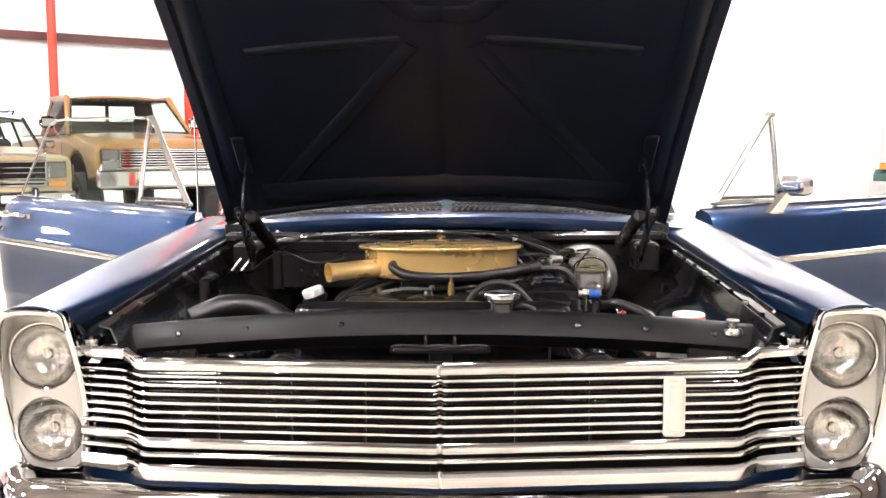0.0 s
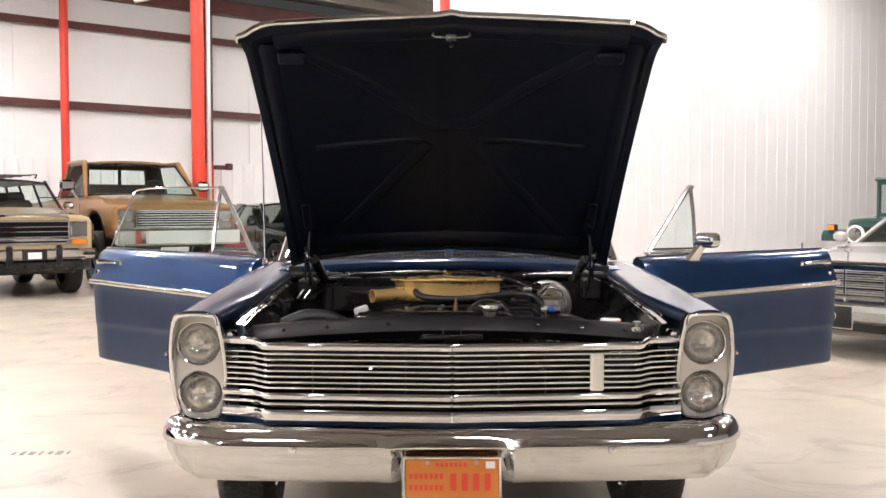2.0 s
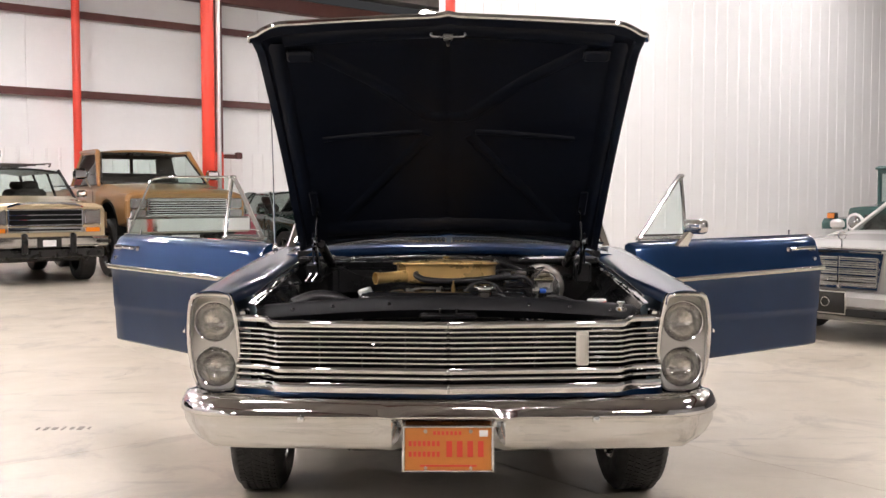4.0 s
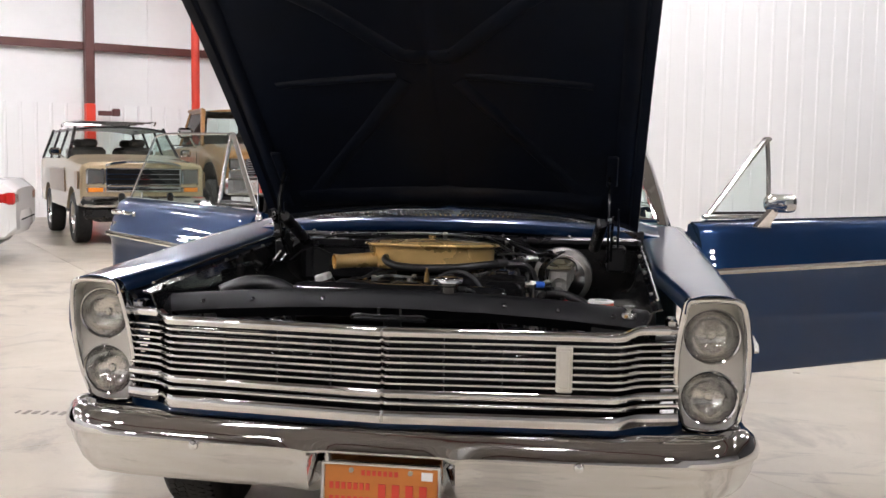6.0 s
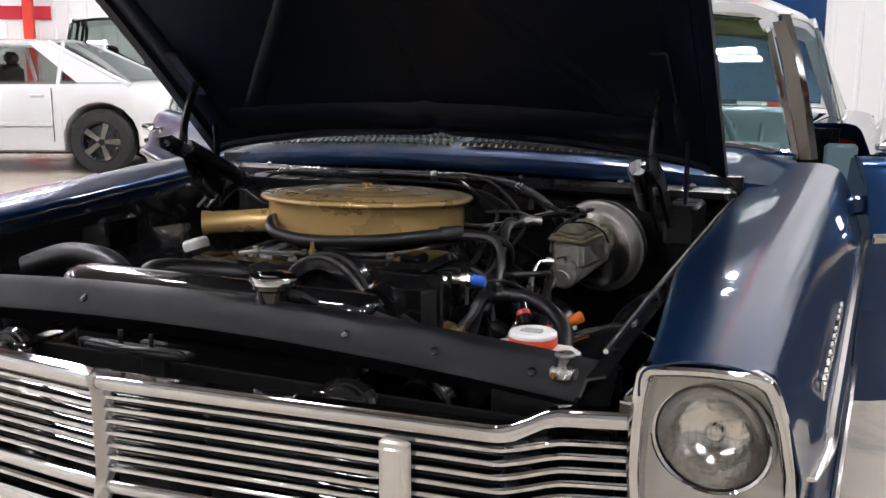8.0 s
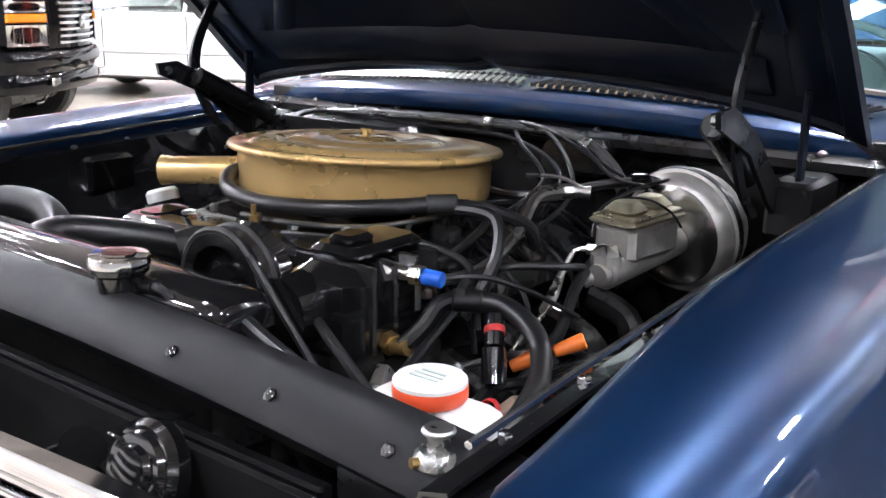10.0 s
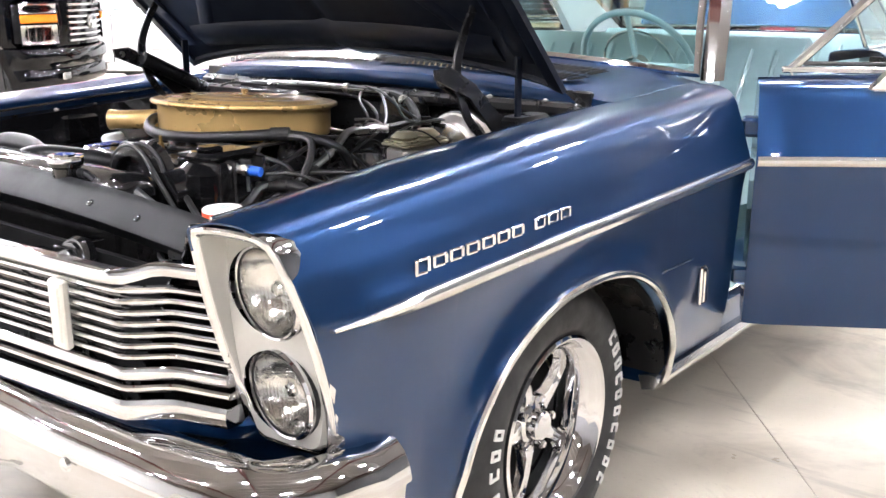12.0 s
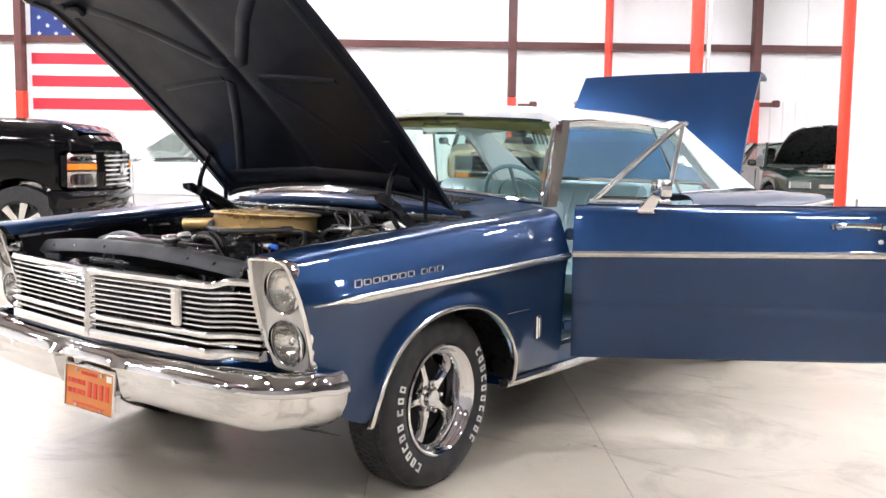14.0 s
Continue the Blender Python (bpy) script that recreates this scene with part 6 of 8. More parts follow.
part("metal_pipe", Geo().tube([(0.36, 0.36, 0.82), (0.375, 0.385, 0.845), (0.382, 0.405, 0.868), (0.395, 0.425, 0.875)], 0.0115, 10, 5).cyl((0.392, 0.420, 0.875), (0.424, 0.443, 0.873), 0.0150, segs=16, cut=0.003), BLACK_SATIN, fit_p)
part("thick_hose", Geo().tube([(0.418, 0.440, 0.873), (0.46, 0.452, 0.868), (0.515, 0.43, 0.848), (0.548, 0.385, 0.815), (0.548, 0.32, 0.775), (0.52, 0.27, 0.74)], 0.0135, 12, 6), HOSE, fit_p, "thick black hose")
part("lower_fitting", Geo().cyl((0.362, 0.325, 0.80), (0.372, 0.30, 0.785), 0.013, segs=6).cyl((0.372, 0.30, 0.785), (0.382, 0.275, 0.77), 0.009, segs=12), ZINC, fit_p)
part("red_clamp", Geo().cyl((0.455, 0.426, 0.849), (0.459, 0.421, 0.843), 0.0135, segs=16), RED_WIRE, fit_p)
part("sensor_body", Geo().cyl((0.448, 0.435, 0.86), (0.466, 0.41, 0.83), 0.0125, segs=14).cyl((0.466, 0.41, 0.83), (0.478, 0.395, 0.79), 0.016, segs=14), BLACK_GLOSS, fit_p)
ac = cpart("refrigerant_line", Geo().tube([(0.302, 0.823, 0.943), (0.285, 0.77, 0.94), (0.305, 0.70, 0.915), (0.325, 0.62, 0.88), (0.35, 0.50, 0.85), (0.385, 0.36, 0.815), (0.40, 0.28, 0.78)], 0.0075, 8, 6), HOSE, None, "slender black hoses with bright end fittings")
part("end_fitting", Geo().cyl((0.285, 0.79, 0.942), (0.32, 0.83, 0.945), 0.0135, segs=8).cyl((0.32, 0.83, 0.945), (0.345, 0.845, 0.943), 0.011, segs=12), ZINC, ac, "bright crimped fitting")
part("second_line", Geo().tube([(0.312, 0.815, 0.945), (0.30, 0.755, 0.942), (0.318, 0.68, 0.905), (0.322, 0.58, 0.868), (0.28, 0.50, 0.858), (0.24, 0.47, 0.87)], 0.0085, 8, 6), STEEL, ac, "bright hard line")
part("third_line", Geo().tube([(0.302, 0.84, 0.93), (0.276, 0.76, 0.925), (0.30, 0.67, 0.885), (0.31, 0.56, 0.84), (0.30, 0.46, 0.80)], 0.007, 8, 6), HOSE, ac)
part("tie", Geo().lathe([(0.019, -0.003), (0.020, 0), (0.019, 0.003)], Matrix.Translation((0.315, 0.655, 0.897)) @ Matrix.Rotation(radians(100), 4, "X"), 14, caps=False), HOSE, ac)
more = [([(0.26, 0.60, 0.945), (0.33, 0.60, 0.94), (0.36, 0.56, 0.89), (0.35, 0.50, 0.82)], 0.009), ([(0.15, 0.55, 0.90), (0.24, 0.53, 0.905), (0.33, 0.54, 0.88), (0.36, 0.52, 0.80)], 0.006), ([(-0.10, 0.50, 0.90), (0.04, 0.48, 0.91), (0.16, 0.52, 0.915), (0.24, 0.62, 0.93)], 0.005),
        ([(0.42, 0.40, 0.895), (0.36, 0.50, 0.88), (0.34, 0.60, 0.87), (0.40, 0.70, 0.86), (0.40, 0.74, 0.85)], 0.006), ([(0.40, 0.78, 0.86), (0.41, 0.70, 0.83), (0.43, 0.62, 0.78), (0.42, 0.52, 0.72)], 0.009), ([(0.50, 0.30, 0.76), (0.47, 0.40, 0.78), (0.50, 0.52, 0.76), (0.46, 0.62, 0.72)], 0.008),
        ([(0.48, 0.66, 0.70), (0.50, 0.56, 0.79), (0.46, 0.48, 0.80), (0.40, 0.44, 0.78)], 0.006), ([(0.20, 0.70, 0.93), (0.28, 0.66, 0.93), (0.30, 0.56, 0.90), (0.27, 0.46, 0.86)], 0.006)]
for pts, r in more:
    part("hose", Geo().tube(pts, r, 8, 6), HOSE, ac)
for a, b in (((0.475, 0.435, 0.80), (0.50, 0.455, 0.815)), ((0.515, 0.47, 0.82), (0.545, 0.495, 0.835))):
    part("orange_boot", Geo().cyl(a, b, 0.008, 0.011, 12, 0.002), ORANGE_WIRE, ac, "orange rubber boot")
part("pale_joint", Geo().box((0.53, 0.385, 0.765), (0.06, 0.05, 0.045), cut=0.012).box((0.50, 0.34, 0.77), (0.03, 0.03, 0.03), cut=0.008), GREASY_TAN, ac, "grimy tan wrapped joint")
part("red_ring", Geo().lathe([(0.012, -0.006), (0.016, 0), (0.012, 0.006)], Matrix.Translation((0.52, 0.325, 0.79)) @ Matrix.Rotation(radians(60), 4, "X"), 14, caps=False), RED_WIRE, ac)

for pts, r, mat in (([(0.24, 0.98, 1.0), (0.30, 0.93, 0.985), (0.36, 0.90, 0.96), (0.41, 0.93, 0.95)], 0.003, HOSE), ([(0.05, 1.08, 1.01), (0.16, 1.02, 1.008), (0.27, 0.96, 0.985), (0.35, 0.95, 0.955)], 0.0035, HOSE), ([(0.20, 0.88, 0.95), (0.28, 0.86, 0.958), (0.33, 0.85, 0.946)], 0.0035, STEEL), ([(0.06, 0.44, 0.905), (0.13, 0.43, 0.915), (0.20, 0.47, 0.912), (0.22, 0.55, 0.905)], 0.004, HOSE), ([(-0.16, 0.43, 0.905), (-0.10, 0.41, 0.918), (-0.03, 0.43, 0.912)], 0.0045, STEEL), ([(0.44, 0.66, 0.80), (0.41, 0.58, 0.85), (0.385, 0.50, 0.885), (0.36, 0.44, 0.892)], 0.004, HOSE)):
    part("lead", Geo().tube(pts, r, 6, 6), mat, ac)
for x, y, z in ((0.17, 0.46, 0.915), (0.225, 0.41, 0.905), (0.30, 0.36, 0.885), (-0.03, 0.47, 0.905), (-0.17, 0.50, 0.895), (0.335, 0.44, 0.86)):
    part("hex_bolt", Geo().cyl((x, y, z), (x, y, z + 0.012), 0.008, segs=6, cut=0.0015), ZINC, eng)

# distributor
dis = cpart("distributor", Geo().lathe([(0.030, 0.86), (0.034, 0.872), (0.034, 0.900), (0.030, 0.908), (0.028, 0.912)], Matrix.Translation((0.222, 0.640, 0)), 24), BLACK_SATIN, None, "black distributor with cap and leads")
for k in range(8):
    a = 2 * math.pi * k / 8
    part("tower", Geo().cyl((0.222 + 0.022 * math.cos(a), 0.640 + 0.022 * math.sin(a), 0.908), (0.222 + 0.022 * math.cos(a), 0.640 + 0.022 * math.sin(a), 0.930), 0.006, 0.005, 8), BLACK_SATIN, dis)

# air cleaner
AC = Matrix.Translation((-0.01, 0.70, 0.99)) @ Matrix.Rotation(radians(-3.2), 4, "X") @ Matrix.Translation((0, 0, -0.99))
acl = cpart("air_cleaner", Geo().lathe([(0.10, 0.905), (0.18, 0.912), (0.207, 0.918), (0.213, 0.925), (0.215, 0.94), (0.2155, 0.985), (0.219, 0.991), (0.226, 0.993)], AC, 72, caps=False), GOLD, None, "round gold-painted air cleaner")
part("lid", Geo().lathe([(0.226, 0.992), (0.232, 0.9945), (0.233, 0.999), (0.229, 1.003), (0.220, 1.0045), (0.206, 1.002), (0.198, 1.004), (0.192, 1.0085), (0.15, 1.011), (0.142, 1.0085), (0.134, 1.0085), (0.126, 1.0125), (0.085, 1.0145), (0.078, 1.012), (0.055, 1.012), (0.048, 1.016), (0.022, 1.017), (0.0005, 1.017)], AC, 72, caps=False), GOLD, acl, "gold lid with pressed rings", sharp=60)
part("wing_nut", Geo().cyl((-0.01, 0.70, 1.015), (-0.01, 0.70, 1.026), 0.007, 0.005, 12).box((-0.01, 0.70, 1.024), (0.026, 0.004, 0.009), cut=0.002), BRASS, acl)
a, b = Vector((-0.14, 0.600, 0.953)), Vector((-0.305, 0.500, 0.948))
m = Matrix.Translation(a) @ (b - a).to_track_quat("Z", "Y").to_matrix().to_4x4()
ln = (b - a).length
part("snorkel", Geo().lathe([(0.027, 0.0), (0.0245, ln * 0.5), (0.0235, ln - 0.02), (0.025, ln - 0.012), (0.0265, ln), (0.0235, ln), (0.022, ln - 0.02), (0.021, ln * 0.3)], m, 28, caps=False), GOLD, acl, "gold intake snorkel")
# Near-black disc stands in for the shade inside the snorkel.
part("snorkel_shade", Geo().lathe([(0.0005, ln * 0.3), (0.0215, ln * 0.3)], m, 20, caps=False), SHADE_GAP_BLACK, acl)
part("snorkel_flare", Geo().box((0, 0, -0.01), (0.066, 0.052, 0.06), m, cut=0.02), GOLD, acl)
part("breather_hose", Geo().tube([(-0.120, 0.545, 0.968), (-0.135, 0.512, 0.962), (-0.10, 0.474, 0.946), (-0.01, 0.455, 0.940), (0.09, 0.473, 0.942), (0.17, 0.525, 0.945), (0.250, 0.600, 0.950)], 0.0130, 12, 7), HOSE, acl, "fat black breather hose")
part("hose_end", Geo().cyl((0.222, 0.575, 0.949), (0.258, 0.606, 0.950), 0.0155, segs=16, cut=0.003), RUBBER, acl)
part("hose_clip", Geo().cyl((-0.112, 0.560, 0.970), (-0.121, 0.542, 0.967), 0.0185, segs=12), BRASS, acl)
part("breather_tail", Geo().tube([(0.252, 0.602, 0.948), (0.29, 0.645, 0.938), (0.32, 0.70, 0.91), (0.31, 0.74, 0.87)], 0.011, 10, 5), HOSE, acl)

# brake servo and master cylinder
bx, by, bz0 = 0.432, 1.015, 0.865
axis = Matrix.Translation((bx, by, bz0)) @ Matrix.Rotation(radians(96), 4, "X") @ Matrix.Rotation(radians(-6), 4, "Y") @ Matrix.Diagonal((0.88, 0.88, 1, 1))
bo = cpart("brake_servo", Geo().lathe([(0.06, -0.07), (0.105, -0.055), (0.118, -0.03), (0.119, -0.006), (0.1235, -0.004), (0.1235, 0.006), (0.118, 0.008), (0.114, 0.022), (0.10, 0.036), (0.06, 0.046), (0.04, 0.049), (0.038, 0.062), (0.0005, 0.062)], axis, 56), CAST, None, "round silver brake servo drum", sharp=40)
part("servo_band", Geo().lathe([(0.1195, -0.008), (0.126, -0.006), (0.126, 0.004), (0.1195, 0.007)], axis, 56, caps=False), BLACK_SATIN, bo, "dark clamp band")
part("servo_shell", Geo().lathe([(0.0395, 0.05), (0.058, 0.0475), (0.09, 0.041), (0.1, 0.0375)], axis, 40, caps=False), CHROME_DULL, bo)
part("vacuum_port", Geo().cyl((0.395, 0.985, 0.945), (0.388, 0.955, 0.952), 0.011, segs=12).cyl((0.388, 0.955, 0.952), (0.372, 0.935, 0.952), 0.014, segs=12), BLACK_GLOSS, bo)
part("vacuum_hose", Geo().tube([(0.372, 0.935, 0.952), (0.33, 0.91, 0.945), (0.27, 0.87, 0.93), (0.20, 0.84, 0.92), (0.12, 0.86, 0.92)], 0.0085, 8, 6), HOSE, bo)
mc = cpart("master_cylinder", Geo().box((0.432, 0.845, 0.885), (0.075, 0.135, 0.06), Matrix.Translation((0.432, 0.845, 0.885)) @ Matrix.Rotation(radians(-6), 4, "Z") @ Matrix.Translation((-0.432, -0.845, -0.885)), cut=0.010, taper=1.0).cyl((0.428, 0.745, 0.845), (0.442, 0.965, 0.858), 0.026, segs=24, cut=0.004).cyl((0.426, 0.735, 0.843), (0.428, 0.75, 0.845), 0.018, segs=16), CAST, None, "cast master cylinder with plated cap")
mm = Matrix.Translation((0.432, 0.845, 0)) @ Matrix.Rotation(radians(-6), 4, "Z")
part("cap_plate", Geo().box((0, 0, 0.918), (0.086, 0.146, 0.008), mm, cut=0.003).box((0, 0, 0.925), (0.078, 0.138, 0.006), mm, cut=0.002), CADMIUM, mc, "yellowish plated cap")
part("cap_dome", Geo().box((0, -0.034, 0.936), (0.056, 0.058, 0.022), mm, cut=0.009, taper=0.86).box((0, 0.034, 0.936), (0.056, 0.058, 0.022), mm, cut=0.009, taper=0.86), CADMIUM, mc)
part("spring_bail", Geo().tube([mm @ Vector(q) for q in ((-0.045, -0.05, 0.87), (-0.048, -0.04, 0.90), (-0.046, -0.02, 0.928), (-0.02, -0.005, 0.944), (0.02, 0.0, 0.946), (0.046, 0.02, 0.928), (0.048, 0.05, 0.90))], 0.0022, 6, 5), BLACK_SATIN, mc)
part("front_boss", Geo().box((0.428, 0.755, 0.855), (0.05, 0.035, 0.065), cut=0.014).cyl((0.415, 0.75, 0.842), (0.40, 0.735, 0.83), 0.013, segs=12), CAST, mc)
part("brake_line", Geo().cyl((0.395, 0.79, 0.868), (0.378, 0.785, 0.868), 0.009, segs=6).tube([(0.38, 0.785, 0.868), (0.365, 0.77, 0.865), (0.362, 0.745, 0.84), (0.372, 0.70, 0.80), (0.36, 0.64, 0.76), (0.35, 0.60, 0.72)], 0.0042, 8, 6), ZINC, mc, "bright coiled brake line")
coil = []
for k in range(90):
    t = k / 89
    p = Vector((0.362, 0.742, 0.838)).lerp(Vector((0.366, 0.68, 0.79)), t)
    coil.append((p.x + 0.0062 * math.cos(k * 1.35), p.y + 0.004 * math.sin(k * 1.35), p.z + 0.004 * math.sin(k * 1.35)))
part("line_coil", Geo().tube(coil, 0.0016, 5, 0), STEEL, mc)
part("wire", Geo().tube([(0.41, 0.98, 0.955), (0.44, 0.92, 0.965), (0.42, 0.85, 0.958), (0.39, 0.80, 0.93), (0.388, 0.78, 0.89)], 0.003, 6, 6), HOSE, mc)

# washer bottle
wb = cpart("washer_bottle", Geo().box((0.566, 0.178, 0.785), (0.13, 0.075, 0.15), cut=0.02).box((0.566, 0.166, 0.862), (0.135, 0.058, 0.020), cut=0.008).cyl((0.566, 0.160, 0.866), (0.566, 0.160, 0.880), 0.028, segs=24), WHITE_PLASTIC, None, "milky plastic bottle with red and white cap")
part("cap_ring", Geo().lathe([(0.035, 0.874), (0.037, 0.877), (0.037, 0.888), (0.0355, 0.891)], Matrix.Translation((0.566, 0.160, 0)), 32), RED_CAP, wb, "orange-red cap ring")
part("cap_top", Geo().lathe([(0.0365, 0.890), (0.0365, 0.894), (0.034, 0.8965), (0.0005, 0.8975)], Matrix.Translation((0.566, 0.160, 0)), 32, caps=False), WHITE_PLASTIC, wb, "white cap top")
g = Geo()
for k in range(3):
    g.box((0.566, 0.158 - 0.008 * k + 0.008, 0.8983), (0.034 - 0.006 * (k == 0), 0.0035, 0.0015))
part("cap_print", g, INK, wb, "small unreadable dark print")
post = cpart("support_bumper", Geo().cyl((0.643, 0.076, 0.860), (0.643, 0.076, 0.876), 0.023, 0.021, 20, 0.004).cyl((0.643, 0.076, 0.876), (0.643, 0.076, 0.890), 0.010, segs=12).cyl((0.643, 0.076, 0.890), (0.643, 0.076, 0.896), 0.015, segs=18, cut=0.002), STEEL, None, "hood rest bumper on the radiator support")
part("brass_screw", Geo().cyl((0.636, 0.057, 0.868), (0.633, 0.051, 0.869), 0.005, segs=8), BRASS, post)
bat = cpart("side_hose", Geo().tube([(-0.62, 0.30, 0.86), (-0.54, 0.34, 0.885), (-0.45, 0.36, 0.875), (-0.37, 0.34, 0.83), (-0.33, 0.30, 0.76)], [0.024, 0.028, 0.028, 0.026, 0.024], 16, 6), HOSE, None, "thick black hose beside the radiator")
for k in range(2):
    part("steel_tube", Geo().cyl((-0.655 + 0.022 * k, 0.22, 0.80), (-0.645 + 0.022 * k, 0.235, 0.875), 0.008, segs=10), BLACK_GLOSS, bat)
cpart("voltage_box", Geo().box((-0.655, 0.62, 0.885), (0.035, 0.11, 0.075), cut=0.008), BLACK_GLOSS, None, "small black electrical box")
cboth("apron_blister", Geo().lathe([(0.13, 0.0), (0.125, 0.03), (0.10, 0.06), (0.06, 0.078), (0.0005, 0.084)], Matrix.Translation((0.575, 0.50, 0.73)) @ Matrix.Rotation(radians(-18), 4, "Y"), 32), BLACK_GLOSS, "rounded gloss black apron blister")

# hood hinges
for sx in (-1, 1):
    plate = [(0.99, 0.90), (0.915, 0.955), (0.83, 1.035), (0.715, 1.082), (0.71, 1.105), (0.76, 1.108), (0.85, 1.064), (0.94, 0.99), (1.04, 0.95), (1.04, 0.90)]
    mx = Matrix(((0, 0, 1, sx * 0.60), (1, 0, 0, 0), (0, 1, 0, 0), (0, 0, 0, 1)))
    hg = cpart("hood_hinge", Geo().prism(plate, 0.008, mx), BLACK_SATIN, None, "black spring-loaded hood hinge")
    bar_arm = [(0.905, 0.93), (0.845, 0.985), (0.808, 1.06), (0.805, 1.12), (0.83, 1.18), (0.875, 1.25)]
    part("arm", Geo().rings([[(sx * (0.588 + a), y + b, z) for a, b in ((0, -0.012), (0.007, -0.012), (0.007, 0.012), (0, 0.012))] for _, y, z in [(p.x, p.y, p.z) for p in curve([(0, y, z) for y, z in bar_arm], 4)]], caps=True), BLACK_SATIN, hg, sharp=50)
    part("prop_rod", Geo().box((sx * 0.63, 0.985, 1.04), (0.008, 0.024, 0.16), cut=0.003), HOOD_BLACK, hg)
    part("hood_plate", Geo().box((0, 0, 0), (0.04, 0.16, 0.008), Matrix.Translation((sx * 0.60, 0.84, 1.255)) @ Matrix.Rotation(radians(-41), 4, "X"), cut=0.004), HOOD_BLACK, hg)
    spr = Geo().cyl((sx * 0.568, 0.785, 1.078), (sx * 0.545, 0.985, 0.975), 0.021, segs=16, cut=0.004)
    part("spring_tube", spr, BLACK_SATIN, hg)
    part("base", Geo().box((sx * 0.625, 1.02, 0.935), (0.07, 0.14, 0.09), cut=0.008), BLACK_SATIN, hg)
    for y, z in ((0.84, 1.04), (0.97, 0.965), (0.735, 1.09)):
        part("rivet", Geo().cyl((sx * 0.60, y, z), (sx * 0.587, y, z), 0.010, 0.008, 10), STEEL, hg)

# ==== the other vehicles ====
TAN_PAINT = material("tan_car_paint", (0.43, 0.335, 0.205), rough=0.3, coat=0.8, metal=0.2, vary=0.1, scale=3)
BROWN_PAINT = material("copper_brown_paint", (0.32, 0.165, 0.058), rough=0.3, coat=0.8, metal=0.3, vary=0.12, scale=3)
WOOD_SIDE = material("wood_grain_side_trim", (0.27, 0.16, 0.07), rough=0.4, vary=0.35, scale=5, colour2=(0.18, 0.10, 0.04), coat=0.4)
BLACK_PAINT = material("black_car_paint", (0.0025, 0.0025, 0.003), rough=0.05, spec=0.28, coat=0.0, vary=0.2, scale=3)
WHITE_CAR = material("white_car_paint", (0.78, 0.78, 0.77), rough=0.3, coat=0.9, vary=0.04, scale=3)
SILVER_PAINT = material("silver_car_paint", (0.50, 0.485, 0.46), rough=0.28, metal=0.3, coat=0.9, vary=0.08, scale=3)
GREEN_PAINT = material("dark_green_paint", (0.012, 0.03, 0.024), rough=0.25, coat=0.9, vary=0.12, scale=3)
TEAL_TRUCK = material("deep_teal_paint", (0.008, 0.065, 0.058), rough=0.32, coat=0.7, vary=0.12, scale=3)
RED_CAR = material("crimson_car_paint", (0.22, 0.012, 0.03), rough=0.28, coat=0.9, vary=0.1, scale=3)
GREY_PLASTIC = material("grey_bumper_plastic", (0.30, 0.29, 0.27), rough=0.5, vary=0.1, scale=8)
YELLOW = material("yellow_enamel", (0.75, 0.50, 0.02), rough=0.4, vary=0.12, scale=8)
DARK_GLASS = glass("dark_car_glass", (0.55, 0.60, 0.58), 0.12)
SEAT_DARK = material("dark_seat_cloth", (0.05, 0.045, 0.04), rough=0.85, vary=0.3, scale=15)


def facing(x, y, fx, fy, size=1.0):
    """The place of a vehicle whose front centre stands at (x, y) and which points along (fx, fy)."""
    return pose(x, y, 0, 0, 0, math.degrees(math.atan2(fx, -fy))) @ Matrix.Scale(size, 4)


def shell(stations, wheels, r, rise=0.0):
    """A lower body lofted through (y, half width, bottom, shoulder, top) rows, with wheel arches."""
    ys = sorted(set([s[0] for s in stations] + [w + r * k for w in wheels for k in (-1.16, -1.15, -1.0, -0.7, -0.35, 0, 0.35, 0.7, 1.0, 1.15, 1.16)]))
    ys = [y for y in ys if stations[0][0] <= y <= stations[-1][0]]
    loops = []
    for y in ys:
        w, low, belt, top = [table([(s[0], s[k]) for s in stations], y) for k in (1, 2, 3, 4)]
        for wy in wheels:
            d = abs(y - wy)
            if d < r * 1.155:
                low = max(low, r + rise + math.sqrt(max(0, (r * 1.17) ** 2 - d * d)) * 0.98)
        low = min(low, belt - 0.12)
        half = [(w * 0.90, low), (w * 0.985, low + 0.03), (w, lerp(low, belt, 0.5)), (w * 0.99, belt - 0.06), (w * 0.955, belt), (w * 0.83, top), (w * 0.45, top + 0.012)]
        loops.append([(x, y, z) for x, z in half] + [(0, y, top + 0.016)] + [(-x, y, z) for x, z in reversed(half)])
    return Geo().rings(loops, caps=True)


